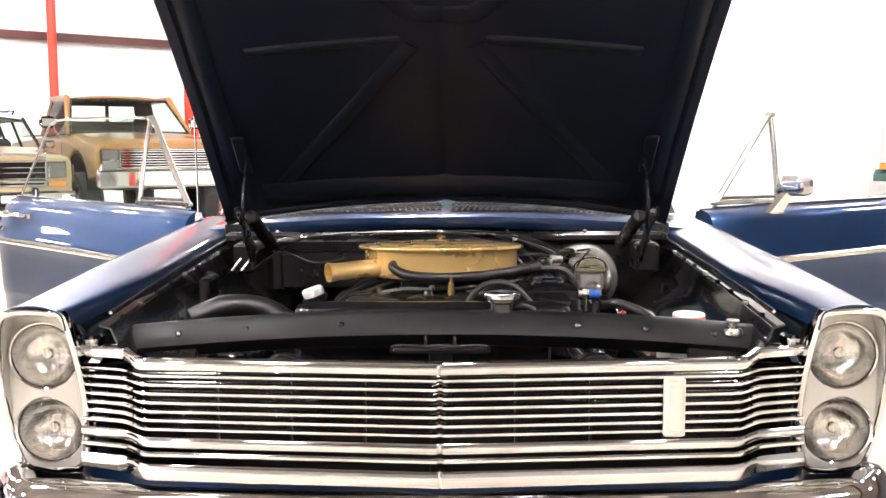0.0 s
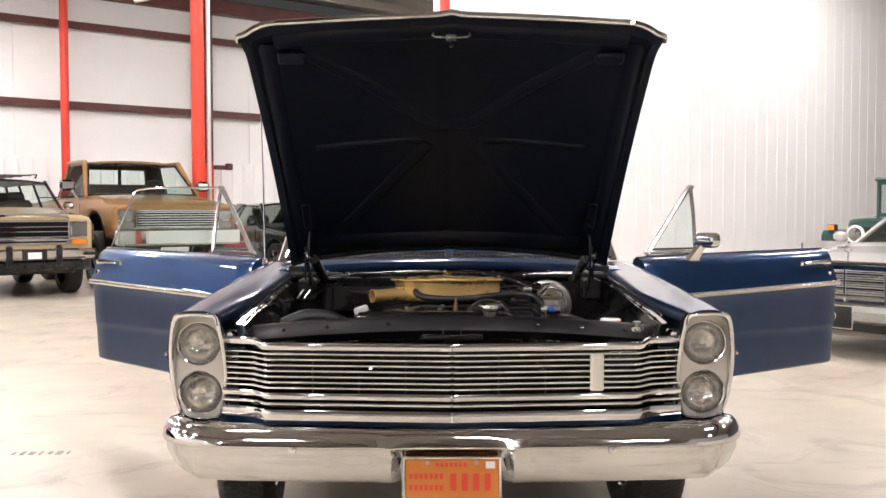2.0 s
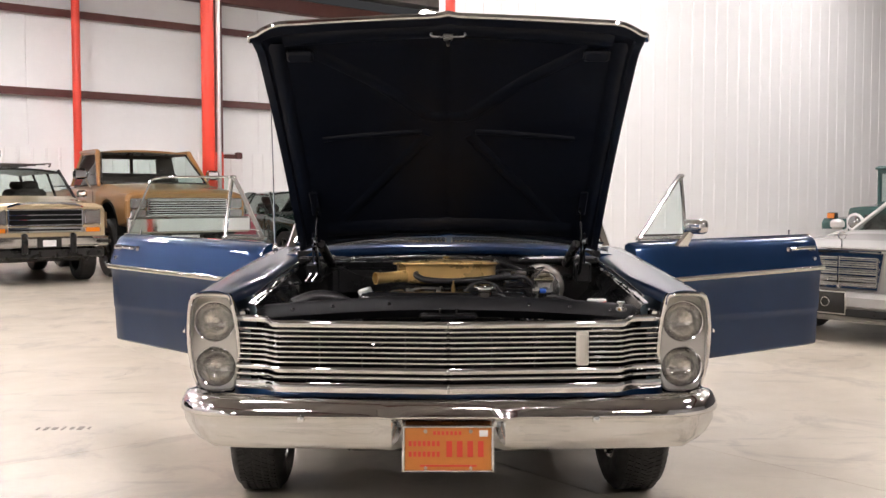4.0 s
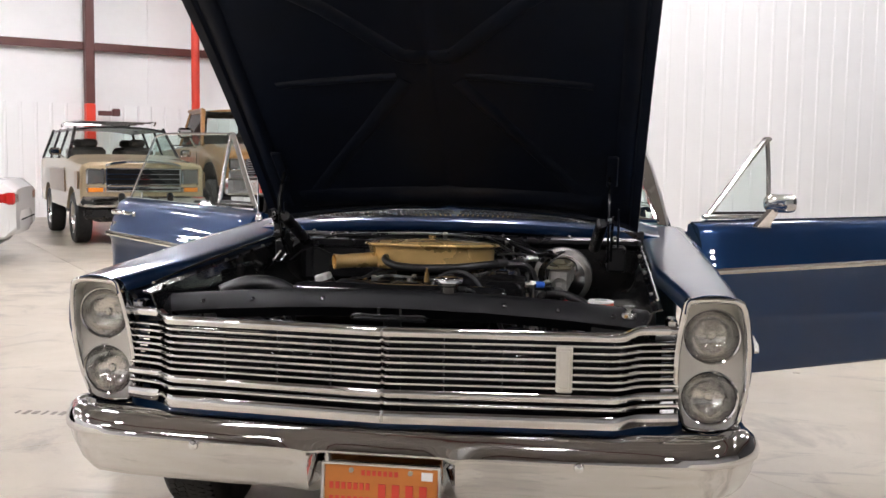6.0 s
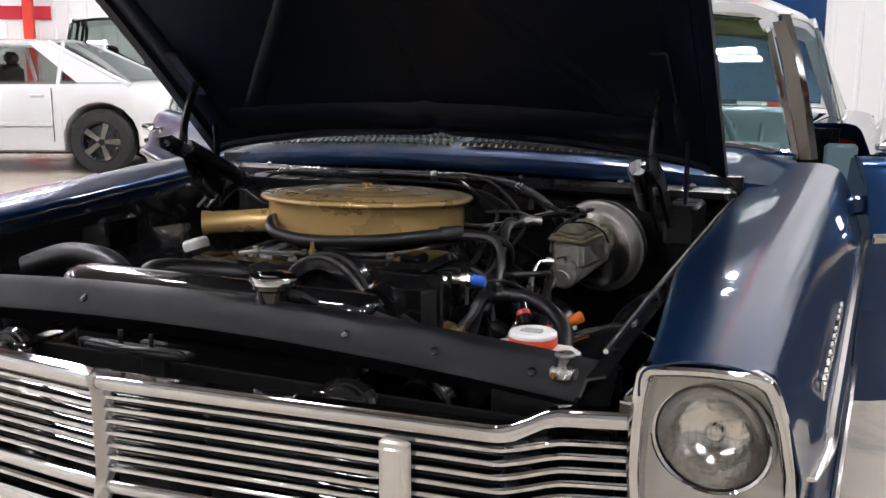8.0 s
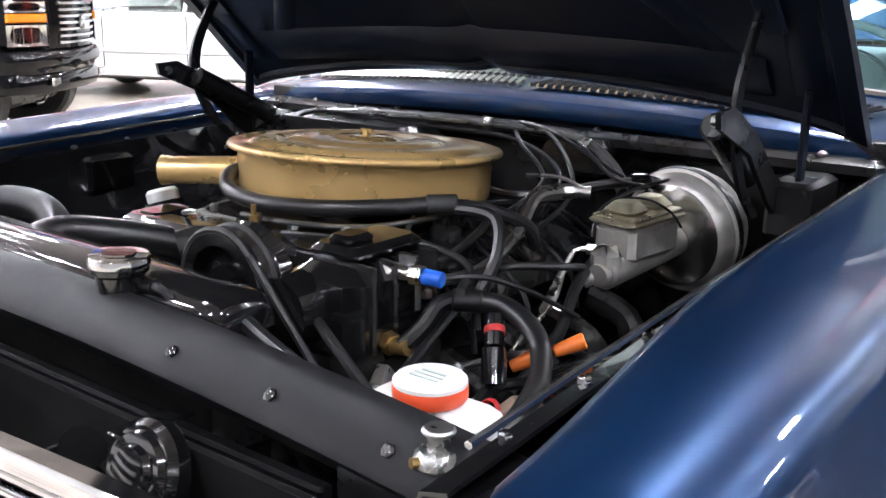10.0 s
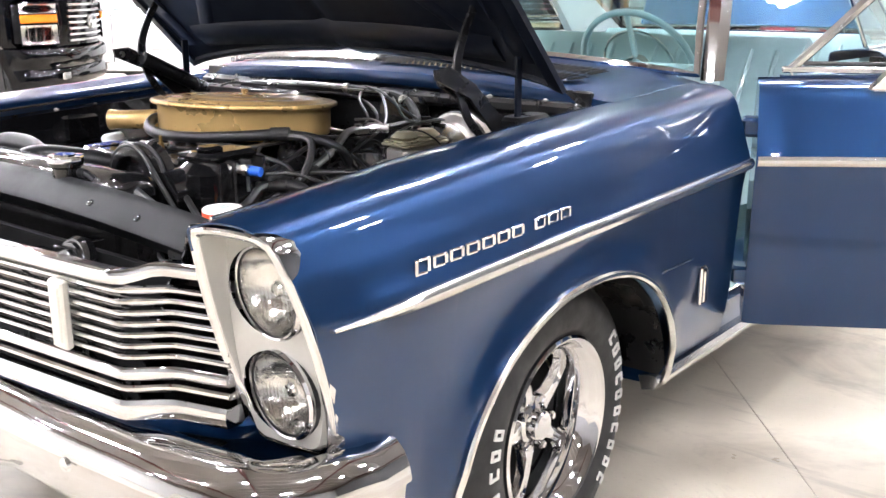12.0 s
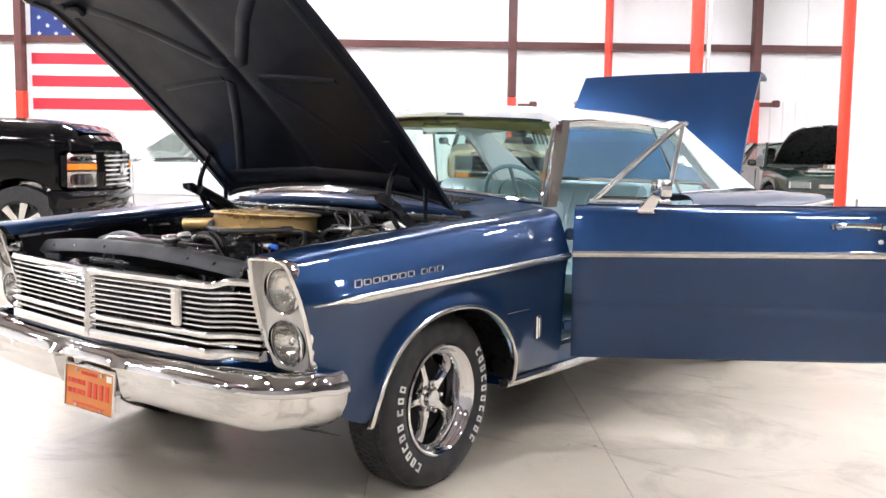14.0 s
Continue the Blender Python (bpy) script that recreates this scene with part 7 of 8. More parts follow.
def road_wheel(h, x, y, r, width, rim_mat, spokes=0, name="wheel"):
    s = 1 if x > 0 else -1
    q = Matrix.Translation((x, y, r)) @ Matrix.Rotation(radians(90 * s), 4, "Y")
    k = r * 0.62
    t = part(name, Geo().lathe([(k, -width / 2), (r * 0.93, -width / 2), (r, -width * 0.36), (r, width * 0.36), (r * 0.93, width / 2), (k * 1.03, width / 2), (k, width * 0.42)], q, 40, caps=False), TYRE, h, "black tyre on a wheel")
    part("rim", Geo().lathe([(k * 1.02, width * 0.40), (k * 1.0, width * 0.47), (k * 0.93, width * 0.44), (k * 0.84, width * 0.18), (k * 0.30, width * 0.30), (k * 0.24, width * 0.40), (0.001, width * 0.42)], q, 32, caps=False), rim_mat if not spokes else BLACK_SATIN, t)
    for i in range(spokes):
        m = q @ Matrix.Rotation(2 * math.pi * i / spokes, 4, "Z")
        part("spoke", Geo().rings([[(-k * 0.10, k * 0.15, width * 0.30), (k * 0.10, k * 0.15, width * 0.30), (k * 0.10, k * 0.15, width * 0.42), (-k * 0.10, k * 0.15, width * 0.42)], [(-k * 0.16, k * 0.97, width * 0.30), (k * 0.16, k * 0.97, width * 0.30), (k * 0.16, k * 0.97, width * 0.45), (-k * 0.16, k * 0.97, width * 0.45)]], caps=True, m=m), rim_mat, t)
    return t


def cabin(h, w, belt, roof_z, ys, roof_w, paint, roof_mat=None, glass_mat=None, pillars=(), seats=()):
    """Greenhouse: ys gives windscreen base, windscreen top, rear top and rear base."""
    y0, y1, y2, y3 = ys
    gm = glass_mat or DARK_GLASS
    part("roof", Geo().grid([[(u * roof_w * (1 - 0.02 * (k in (0, 4))), lerp(y1, y2, k / 4), roof_z + 0.03 * (1 - u * u) - 0.03 * abs(u) ** 4 - (0.012 if k in (0, 4) else 0)) for u in (-1, -0.9, -0.6, -0.3, 0, 0.3, 0.6, 0.9, 1)] for k in range(5)]), roof_mat or paint, h, thick=0.035)
    part("windscreen", Geo().grid([[(u * lerp(w * 0.92, roof_w * 0.93, t), lerp(y0, y1, t) - 0.05 * (1 - u * u), lerp(belt, roof_z - 0.01, t)) for u in (-1, -0.5, 0, 0.5, 1)] for t in (0, 0.5, 1)]), gm, h, "clear windscreen").visible_shadow = False
    part("rear_window", Geo().grid([[(u * lerp(w * 0.92, roof_w * 0.93, t), lerp(y3, y2, t) + 0.04 * (1 - u * u), lerp(belt, roof_z - 0.01, t)) for u in (-1, 0, 1)] for t in (0, 1)]), gm, h).visible_shadow = False
    for sx in (-1, 1):
        edges = [(y0, y1)] + [(p, p) for p in pillars] + [(y3, y2)]
        for i, (b, t) in enumerate(edges):
            wd = 0.022 if 0 < i < len(edges) - 1 else 0.026
            part("pillar", Geo().tube([(sx * w * 0.935, b, belt - 0.02), (sx * roof_w * 0.965, t, roof_z - 0.015)], wd, 8, 0), paint, h)
        for (b0, t0), (b1, t1) in zip(edges, edges[1:]):
            part("side_window", Geo().put([(sx * w * 0.935, b0, belt), (sx * w * 0.935, b1, belt), (sx * roof_w * 0.965, t1, roof_z - 0.02), (sx * roof_w * 0.965, t0, roof_z - 0.02)], [(0, 1, 2, 3)]), gm, h).visible_shadow = False
    for sy in seats:
        for sx in (-0.42, 0.42):
            part("seat", Geo().box((sx * w, sy, belt - 0.02), (w * 0.55, 0.16, 0.42), cut=0.06).box((sx * w, sy + 0.02, belt + 0.26), (w * 0.28, 0.1, 0.14), cut=0.04), SEAT_DARK, h)
    part("interior", Geo().box((0, (y0 + y3) / 2, belt - 0.06), (w * 1.7, (y3 - y0) * 0.94, 0.04)).box((0, y0 + 0.22, belt - 0.02), (w * 1.6, 0.25, 0.12), cut=0.04), SEAT_DARK, h)


def lamp_box(h, name, x, y, z, w, d, z2, lens, rim=None):
    b = part(name, Geo().box((x, y, z), (w, d, z2), cut=min(w, z2) * 0.12), rim or CHROME, h)
    part("lens", Geo().box((x, y - d * 0.5 - 0.004, z), (w * 0.84, 0.012, z2 * 0.8), cut=0.004), lens, b)
    return b


LAMP_LENS = material("pale_lamp_lens", (0.34, 0.34, 0.335), rough=0.08, metal=0.85, coat=1.0, vary=0.3, scale=30, bump=0.3, bump_scale=120)


# ---- tan station wagon with wood sides ----
def station_wagon(place, label):
    h = holder("station_wagon", place, label, "station wagon")
    st = [(0.0, 0.90, 0.66, 1.20, 1.22), (0.05, 0.93, 0.62, 1.23, 1.27), (0.9, 0.945, 0.52, 1.27, 1.33), (1.35, 0.95, 0.50, 1.30, 1.38), (1.45, 0.95, 0.50, 1.32, 1.36), (4.55, 0.94, 0.52, 1.32, 1.34), (4.70, 0.92, 0.60, 1.30, 1.31)]
    wheels = (0.85, 3.62)
    part("body", shell(st, wheels, 0.40), TAN_PAINT, h, "tan painted body", sharp=30)
    for sx in (-1, 1):
        part("wood_trim", Geo().box((sx * 0.957, 2.24, 0.96), (0.012, 1.78, 0.36), cut=0.004), WOOD_SIDE, h, "wood-grain side panel")
        part("wood_trim", Geo().box((sx * 0.953, 0.20, 1.00), (0.012, 0.30, 0.26), cut=0.004), WOOD_SIDE, h)
        part("trim_strip", Geo().box((sx * 0.96, 2.24, 1.16), (0.014, 1.8, 0.025), cut=0.004), TAN_PAINT, h)
        for wy in wheels:
            road_wheel(h, sx * 0.80, wy, 0.40, 0.24, CHROME_DULL)
        part("door_mirror", Geo().box((sx * 1.06, 1.66, 1.43), (0.18, 0.07, 0.12), cut=0.03).cyl((sx * 0.93, 1.66, 1.34), (sx * 1.02, 1.66, 1.40), 0.015), CHROME, h)
        lamp_box(h, "headlight", sx * 0.71, -0.005, 1.055, 0.27, 0.05, 0.25, LAMP_LENS)
        lamp_box(h, "turn_signal", sx * 0.71, -0.005, 0.855, 0.26, 0.04, 0.085, AMBER_LENS, CHROME)
        part("bumper_guard", Geo().box((sx * 0.36, -0.16, 0.655), (0.09, 0.09, 0.32), cut=0.02), BLACK_SATIN, h, "black bumper guard")
        part("roof_rail", Geo().tube([(sx * 0.60, 1.95, 1.90), (sx * 0.60, 2.05, 1.96), (sx * 0.60, 4.1, 1.96), (sx * 0.60, 4.2, 1.90)], 0.016, 8, 3), CHROME, h)
    cabin(h, 0.95, 1.33, 1.85, (1.40, 1.82, 4.42, 4.62), 0.74, BLACK_SATIN, BLACK_SATIN, glass_mat=GLASS, pillars=(2.55, 3.5), seats=(2.4, 3.3))
    g = part("grille", Geo().box((0, -0.005, 1.055), (1.14, 0.05, 0.27), cut=0.012), CHROME, h, "bright framed black grille")
    part("grille_dark", Geo().box((0, -0.03, 1.055), (1.08, 0.012, 0.225), cut=0.003), SHADE_GAP_BLACK, g)
    for k in range(2):
        part("bar", Geo().box((0, -0.040, 1.018 + 0.074 * k), (1.08, 0.014, 0.016), cut=0.003), CHROME, g)
    part("grille_band", Geo().box((0, -0.005, 0.862), (1.14, 0.05, 0.10), cut=0.012), CHROME, g)
    part("band_slot", Geo().box((0, -0.032, 0.862), (1.04, 0.008, 0.022)), SHADE_GAP_BLACK, g)
    part("grille_crest", Geo().rings([[(x, y, z0), (x, y + 0.05, z0), (x, y + 0.05, z0 + 0.03), (x, y, z0 + 0.03)] for x, y, z0 in ((-0.56, -0.02, 1.205), (-0.44, -0.03, 1.245), (-0.2, -0.035, 1.265), (0.2, -0.035, 1.265), (0.44, -0.03, 1.245), (0.56, -0.02, 1.205))], caps=True), CHROME, g)
    b = part("bumper", Geo().box((0, -0.12, 0.68), (1.86, 0.10, 0.16), cut=0.03).box((0, -0.05, 0.68), (1.5, 0.1, 0.08)), CHROME, h, "chrome bumper with black guards")
    for sx in (-1, 1):
        part("end_cap", Geo().box((sx * 0.83, -0.135, 0.675), (0.24, 0.10, 0.06), cut=0.02), BLACK_SATIN, b)
    part("plate", Geo().box((0, -0.176, 0.67), (0.36, 0.012, 0.16), cut=0.004), BLACK_GLOSS, b)
    part("plate_face", Geo().box((0, -0.184, 0.66), (0.20, 0.006, 0.10), cut=0.003), WHITE_PLASTIC, b)
    part("valance", Geo().box((0, -0.02, 0.50), (1.76, 0.10, 0.17), cut=0.03), BLACK_SATIN, h)
    part("under_pan", Geo().box((0, 2.2, 0.46), (1.4, 4.2, 0.20), cut=0.04), BLACK_SATIN, h)
    for k in range(4):
        part("rack_bar", Geo().tube([(-0.60, 2.2 + 0.6 * k, 1.945), (0.60, 2.2 + 0.6 * k, 1.945)], 0.012, 8, 0), CHROME, h)
    return h


station_wagon(facing(-5.95, 10.88, 0.609, -0.794, 0.950), "tan wood-sided station wagon with a roof rack")


# ---- raised brown pickup ----
def pickup(place, label, name, paint, grille_style, roof_z, hood, lift, cab_ys, length, r):
    h = holder(name, place, label, "pickup truck")
    drop = 0.12 if grille_style == "bold" else 0.0
    st = [(-0.02, 0.56, lift + 0.18, hood - 0.10 - drop, hood - 0.07 - drop), (0.06, 0.68, lift + 0.16, hood - 0.07 - drop, hood - 0.03 - drop * 0.8), (0.16, 0.85, lift + 0.14, hood - 0.05 - drop * 0.6, hood - 0.01 - drop * 0.4), (0.27, 0.96, lift + 0.12, hood - 0.04 - drop * 0.3, hood), (0.4, 0.98, lift + 0.1, hood - 0.03 - drop * 0.2, hood + 0.01), (1.25, 0.99, lift, hood, hood + 0.05), (1.4, 1.0, lift, hood + 0.03, hood + 0.05), (cab_ys[3] + 0.05, 1.0, lift, hood + 0.03, hood + 0.04), (length, 1.0, lift + 0.05, hood - 0.02, hood)]
    old = grille_style == "bars"
    if old:
        st = [(0.0, 0.92, lift + 0.16, hood - 0.08, hood - 0.05), (0.06, 0.97, lift + 0.14, hood - 0.05, hood - 0.01), (0.4, 0.98, lift + 0.1, hood - 0.03, hood + 0.03), (1.25, 0.99, lift, hood, hood + 0.12), (1.42, 1.0, lift, hood + 0.04, hood + 0.12), (cab_ys[3] + 0.05, 1.0, lift, hood + 0.05, hood + 0.10), (length, 1.0, lift + 0.05, hood, hood + 0.02)]
    wheels = (0.90 if old else 0.66, length - 1.15)
    my = cab_ys[0] + 0.30
    part("body", shell(st, wheels, r, 0.22 if old else 0.0), paint, h, sharp=30)
    for sx in (-1, 1):
        for wy in wheels:
            road_wheel(h, sx * 0.86, wy, r, 0.28, BLACK_SATIN if old else CHROME_DULL, 0 if old else 7)
            if old:
                arch = [(wy + r * 1.13 * math.cos(a), r + 0.21 + r * 1.13 * math.sin(a)) for a in [math.pi * i / 10 for i in range(11)]]
                # Added near-black lining puts the arch's shade into its colour.
                part("wheel_well", Geo().rings([[(sx * x, y, z) for y, z in arch] for x in (0.45, 0.975)], close=False).put([(sx * 0.45, y, z) for y, z in arch], [tuple(range(11))]), SHADE_GAP_BLACK, h, thick=0.004)
        part("door_mirror", Geo().box((sx * 1.14, my, hood + (0.29 if old else 0.16)), (0.24, 0.09, 0.17), cut=0.035).cyl((sx * 0.97, my, hood + 0.05), (sx * 1.08, my, hood + (0.25 if old else 0.14)), 0.018), CHROME if grille_style != "bold" else BLACK_GLOSS, h)
        part("seam", Geo().box((sx * 0.998, 1.55, hood - 0.22), (0.006, 0.008, 0.42)), SHADE_GAP_BLACK, h)
    cabin(h, 1.0, hood + (0.12 if old else 0.04), roof_z, cab_ys, 0.80 if old else 0.78, paint, None, glass_mat=GLASS if old else None, pillars=() if grille_style != "bold" else (2.6,), seats=() if old else (2.45,))
    if grille_style == "bars":
        gz = hood - 0.275
        yb, zb = cab_ys[3] - 0.06, hood + 0.10
        back = Geo()
        for sx in (-1, 1):
            back.rings([[(sx * lerp(0.93, 0.78, t), yb - 0.10 * t, lerp(zb, roof_z - 0.02, t)), (sx * lerp(0.56, 0.50, t), yb - 0.10 * t, lerp(zb, roof_z - 0.02, t)), (sx * lerp(0.56, 0.50, t), yb - 0.10 * t - 0.05, lerp(zb, roof_z - 0.02, t)), (sx * lerp(0.93, 0.78, t), yb - 0.10 * t - 0.05, lerp(zb, roof_z - 0.02, t))] for t in (0, 1)], caps=True)
            part("drip_rail", Geo().tube([(sx * 0.93, cab_ys[0] + 0.02, hood + 0.12), (sx * 0.80, cab_ys[1], roof_z - 0.01), (sx * 0.80, cab_ys[2], roof_z - 0.01)], 0.034, 8, 0), paint, h)
        back.box((0, yb - 0.02, zb + 0.07), (1.4, 0.05, 0.18)).box((0, yb - 0.11, roof_z - 0.06), (1.4, 0.05, 0.10)).box((0.08, yb - 0.05, zb + 0.3), (0.05, 0.04, 0.5))
        part("bench_seat", Geo().box((0, yb - 0.30, zb + 0.02), (1.5, 0.16, 0.42), cut=0.06), SEAT_DARK, h)
        part("steering_wheel", Geo().tube([(0.36 + 0.19 * math.cos(a), cab_ys[0] + 0.45 + 0.08 * math.sin(a), hood + 0.22 + 0.17 * math.sin(a)) for a in [math.pi * i / 12 for i in range(25)]], 0.014, 8, 0), BLACK_SATIN, h)
        part("screen_rubber", Geo().tube([(-0.90, cab_ys[0] + 0.01, hood + 0.135), (-0.735, cab_ys[1] - 0.01, roof_z - 0.055), (0.735, cab_ys[1] - 0.01, roof_z - 0.055), (0.90, cab_ys[0] + 0.01, hood + 0.135), (0, cab_ys[0] - 0.05, hood + 0.13), (-0.90, cab_ys[0] + 0.01, hood + 0.135)], 0.022, 6, 0), BLACK_SATIN, h)
        part("cab_back", back, SEAT_DARK, h, "dark rear cab wall round a window")
        g = part("grille", Geo().box((0, -0.01, gz), (1.30, 0.06, 0.34), cut=0.014), CHROME, h, "wide bright barred grille")
        part("grille_dark", Geo().box((0, -0.042, gz), (1.25, 0.008, 0.29)), SHADE_GAP_BLACK, g)
        for k in range(8):
            part("bar", Geo().box((0, -0.05, gz - 0.126 + 0.036 * k), (1.25, 0.014, 0.020), cut=0.003), CHROME, g)
        for sx in (-1, 1):
            for dz in (0.085, -0.085):
                lamp_box(h, "headlight", sx * 0.78, -0.012, gz + dz, 0.25, 0.06, 0.165, LAMP_LENS)
            part("fender_flare", Geo().box((sx * 0.93, 0.06, gz), (0.06, 0.10, 0.30), cut=0.02), paint, h)
        part("bumper", Geo().box((0, -0.13, 0.835), (1.98, 0.12, 0.25), cut=0.03), CHROME, h, "bright front bumper")
        part("valance", Geo().box((0, -0.01, 0.965), (1.80, 0.08, 0.06), cut=0.02), CHROME_DULL, h)
        # Near-black sheet at rail height stands in for the shaded bed.
        part("bed_shade_sheet", Geo().box((0, (cab_ys[3] + length) / 2 + 0.05, hood + 0.12), (1.6, length - cab_ys[3] - 0.35, 0.01)), SHADE_GAP_BLACK, h)
    else:
        gz = hood - 0.51
        g = part("grille", Geo().rings([[(x, y + 0.12, gz - 0.21), (x, y, gz - 0.21), (x, y - 0.015, gz), (x, y, gz + 0.21), (x, y + 0.12, gz + 0.22)] for x, y in ((-0.52, -0.04), (-0.46, -0.09), (-0.25, -0.14), (0, -0.155), (0.25, -0.14), (0.46, -0.09), (0.52, -0.04))], caps=True), BLACK_PAINT, h, "black bowed grille with bright bars")
        for k in range(7):
            z = gz - 0.165 + 0.055 * k
            part("bar", Geo().rings([[(x, y - 0.012, z - 0.015), (x, y - 0.028, z - 0.010), (x, y - 0.028, z + 0.010), (x, y - 0.012, z + 0.015)] for x, y in ((-0.44, -0.095), (-0.25, -0.14), (0, -0.155), (0.25, -0.14), (0.44, -0.095))], caps=True), CHROME_DULL, g)
        part("grille_oval", Geo().lathe([(0.085, 0), (0.085, 0.012), (0.06, 0.02), (0.0005, 0.022)], Matrix.Translation((0, -0.182, gz)) @ Matrix.Rotation(radians(90), 4, "X") @ Matrix.Diagonal((1.3, 0.8, 1, 1)), 28), CHROME_DULL, g)
        for sx in (-1, 1):
            q = Matrix.Translation((sx * 0.775, 0.055, gz)) @ Matrix.Rotation(radians(sx * 36), 4, "Z")
            b = part("headlight", Geo().box((0, 0.04, 0), (0.45, 0.12, 0.44), q, cut=0.05), BLACK_PAINT, h, "clear stacked headlight with an amber strip")
            for dz, tall in ((0.135, 0.085), (-0.095, 0.17)):
                bowl = [[(u * 0.185, -0.030 + 0.030 * (1 - u * u) * (1 - v * v), dz + v * tall / 2) for v in (-1, -0.6, 0, 0.6, 1)] for u in (-1, -0.75, -0.5, -0.2, 0, 0.2, 0.5, 0.75, 1)]
                part("reflector", Geo().grid([[q @ Vector(p) for p in row] for row in bowl]), REFLECTOR, b)
            for u in (-0.12, -0.04, 0.04, 0.12):
                part("flute", Geo().box((u, -0.030, -0.095), (0.006, 0.006, 0.16), q), CHROME_DULL, b)
            part("lens", Geo().box((0, -0.042, 0), (0.40, 0.012, 0.39), q, cut=0.006), LENS_GLASS, b).visible_shadow = False
            part("amber_lens", Geo().box((0, -0.036, 0.045), (0.38, 0.02, 0.075), q, cut=0.01), AMBER_LENS, b)
        bump = part("bumper", Geo().rings([[(x, y + 0.12, gz - 0.58), (x, y + 0.02, gz - 0.57), (x, y, gz - 0.53), (x, y, gz - 0.44), (x, y + 0.035, gz - 0.41), (x, y + 0.025, gz - 0.37), (x, y - 0.02, gz - 0.34), (x, y - 0.02, gz - 0.26), (x, y + 0.01, gz - 0.225), (x, y + 0.14, gz - 0.215)] for x, y in ((-1.0, 0.20), (-0.98, 0.08), (-0.86, -0.03), (-0.45, -0.14), (0, -0.17), (0.45, -0.14), (0.86, -0.03), (0.98, 0.08), (1.0, 0.20))], caps=True), BLACK_PAINT, h, "deep gloss black bumper", sharp=50)
        for sx in (-1, 1):
            part("fog_lamp", Geo().box((sx * 0.62, -0.115, gz - 0.48), (0.16, 0.03, 0.07), cut=0.008), CHROME_DULL, bump)
        rows = []
        for k in range(9):
            y = 0.06 + 0.26 * k
            rows.append([(u * 0.62, y, table([(0.0, hood - 0.14), (0.06, hood - 0.075), (0.4, hood + 0.012), (1.25, hood + 0.052), (2.4, hood + 0.055)], y) + 0.045 * math.cos(u * math.pi / 2) ** 0.6 * min(1, k / 2)) for u in [i / 6 - 1 for i in range(13)]])
        part("hood_bulge", Geo().grid(rows), paint, h, thick=0.01)
    part("under_frame", Geo().box((0, length / 2, lift + 0.04), (1.2, length * 0.9, 0.16), cut=0.04), BLACK_SATIN, h)
    return h


pickup(facing(-4.22, 12.24, 0.591, -0.807, 1.03), "raised copper-brown pickup truck with a bright grille", "pickup_truck", BROWN_PAINT, "bars", 2.05, 1.355, 0.70, (1.42, 1.95, 2.85, 2.98), 4.95, 0.46)
pickup(facing(-6.71, 4.22, 0.766, 0.643, 0.945), "large gloss black pickup truck with stacked headlights", "black_pickup_truck", BLACK_PAINT, "bold", 2.02, 1.54, 0.34, (2.45, 3.0, 4.1, 4.3), 6.0, 0.43)


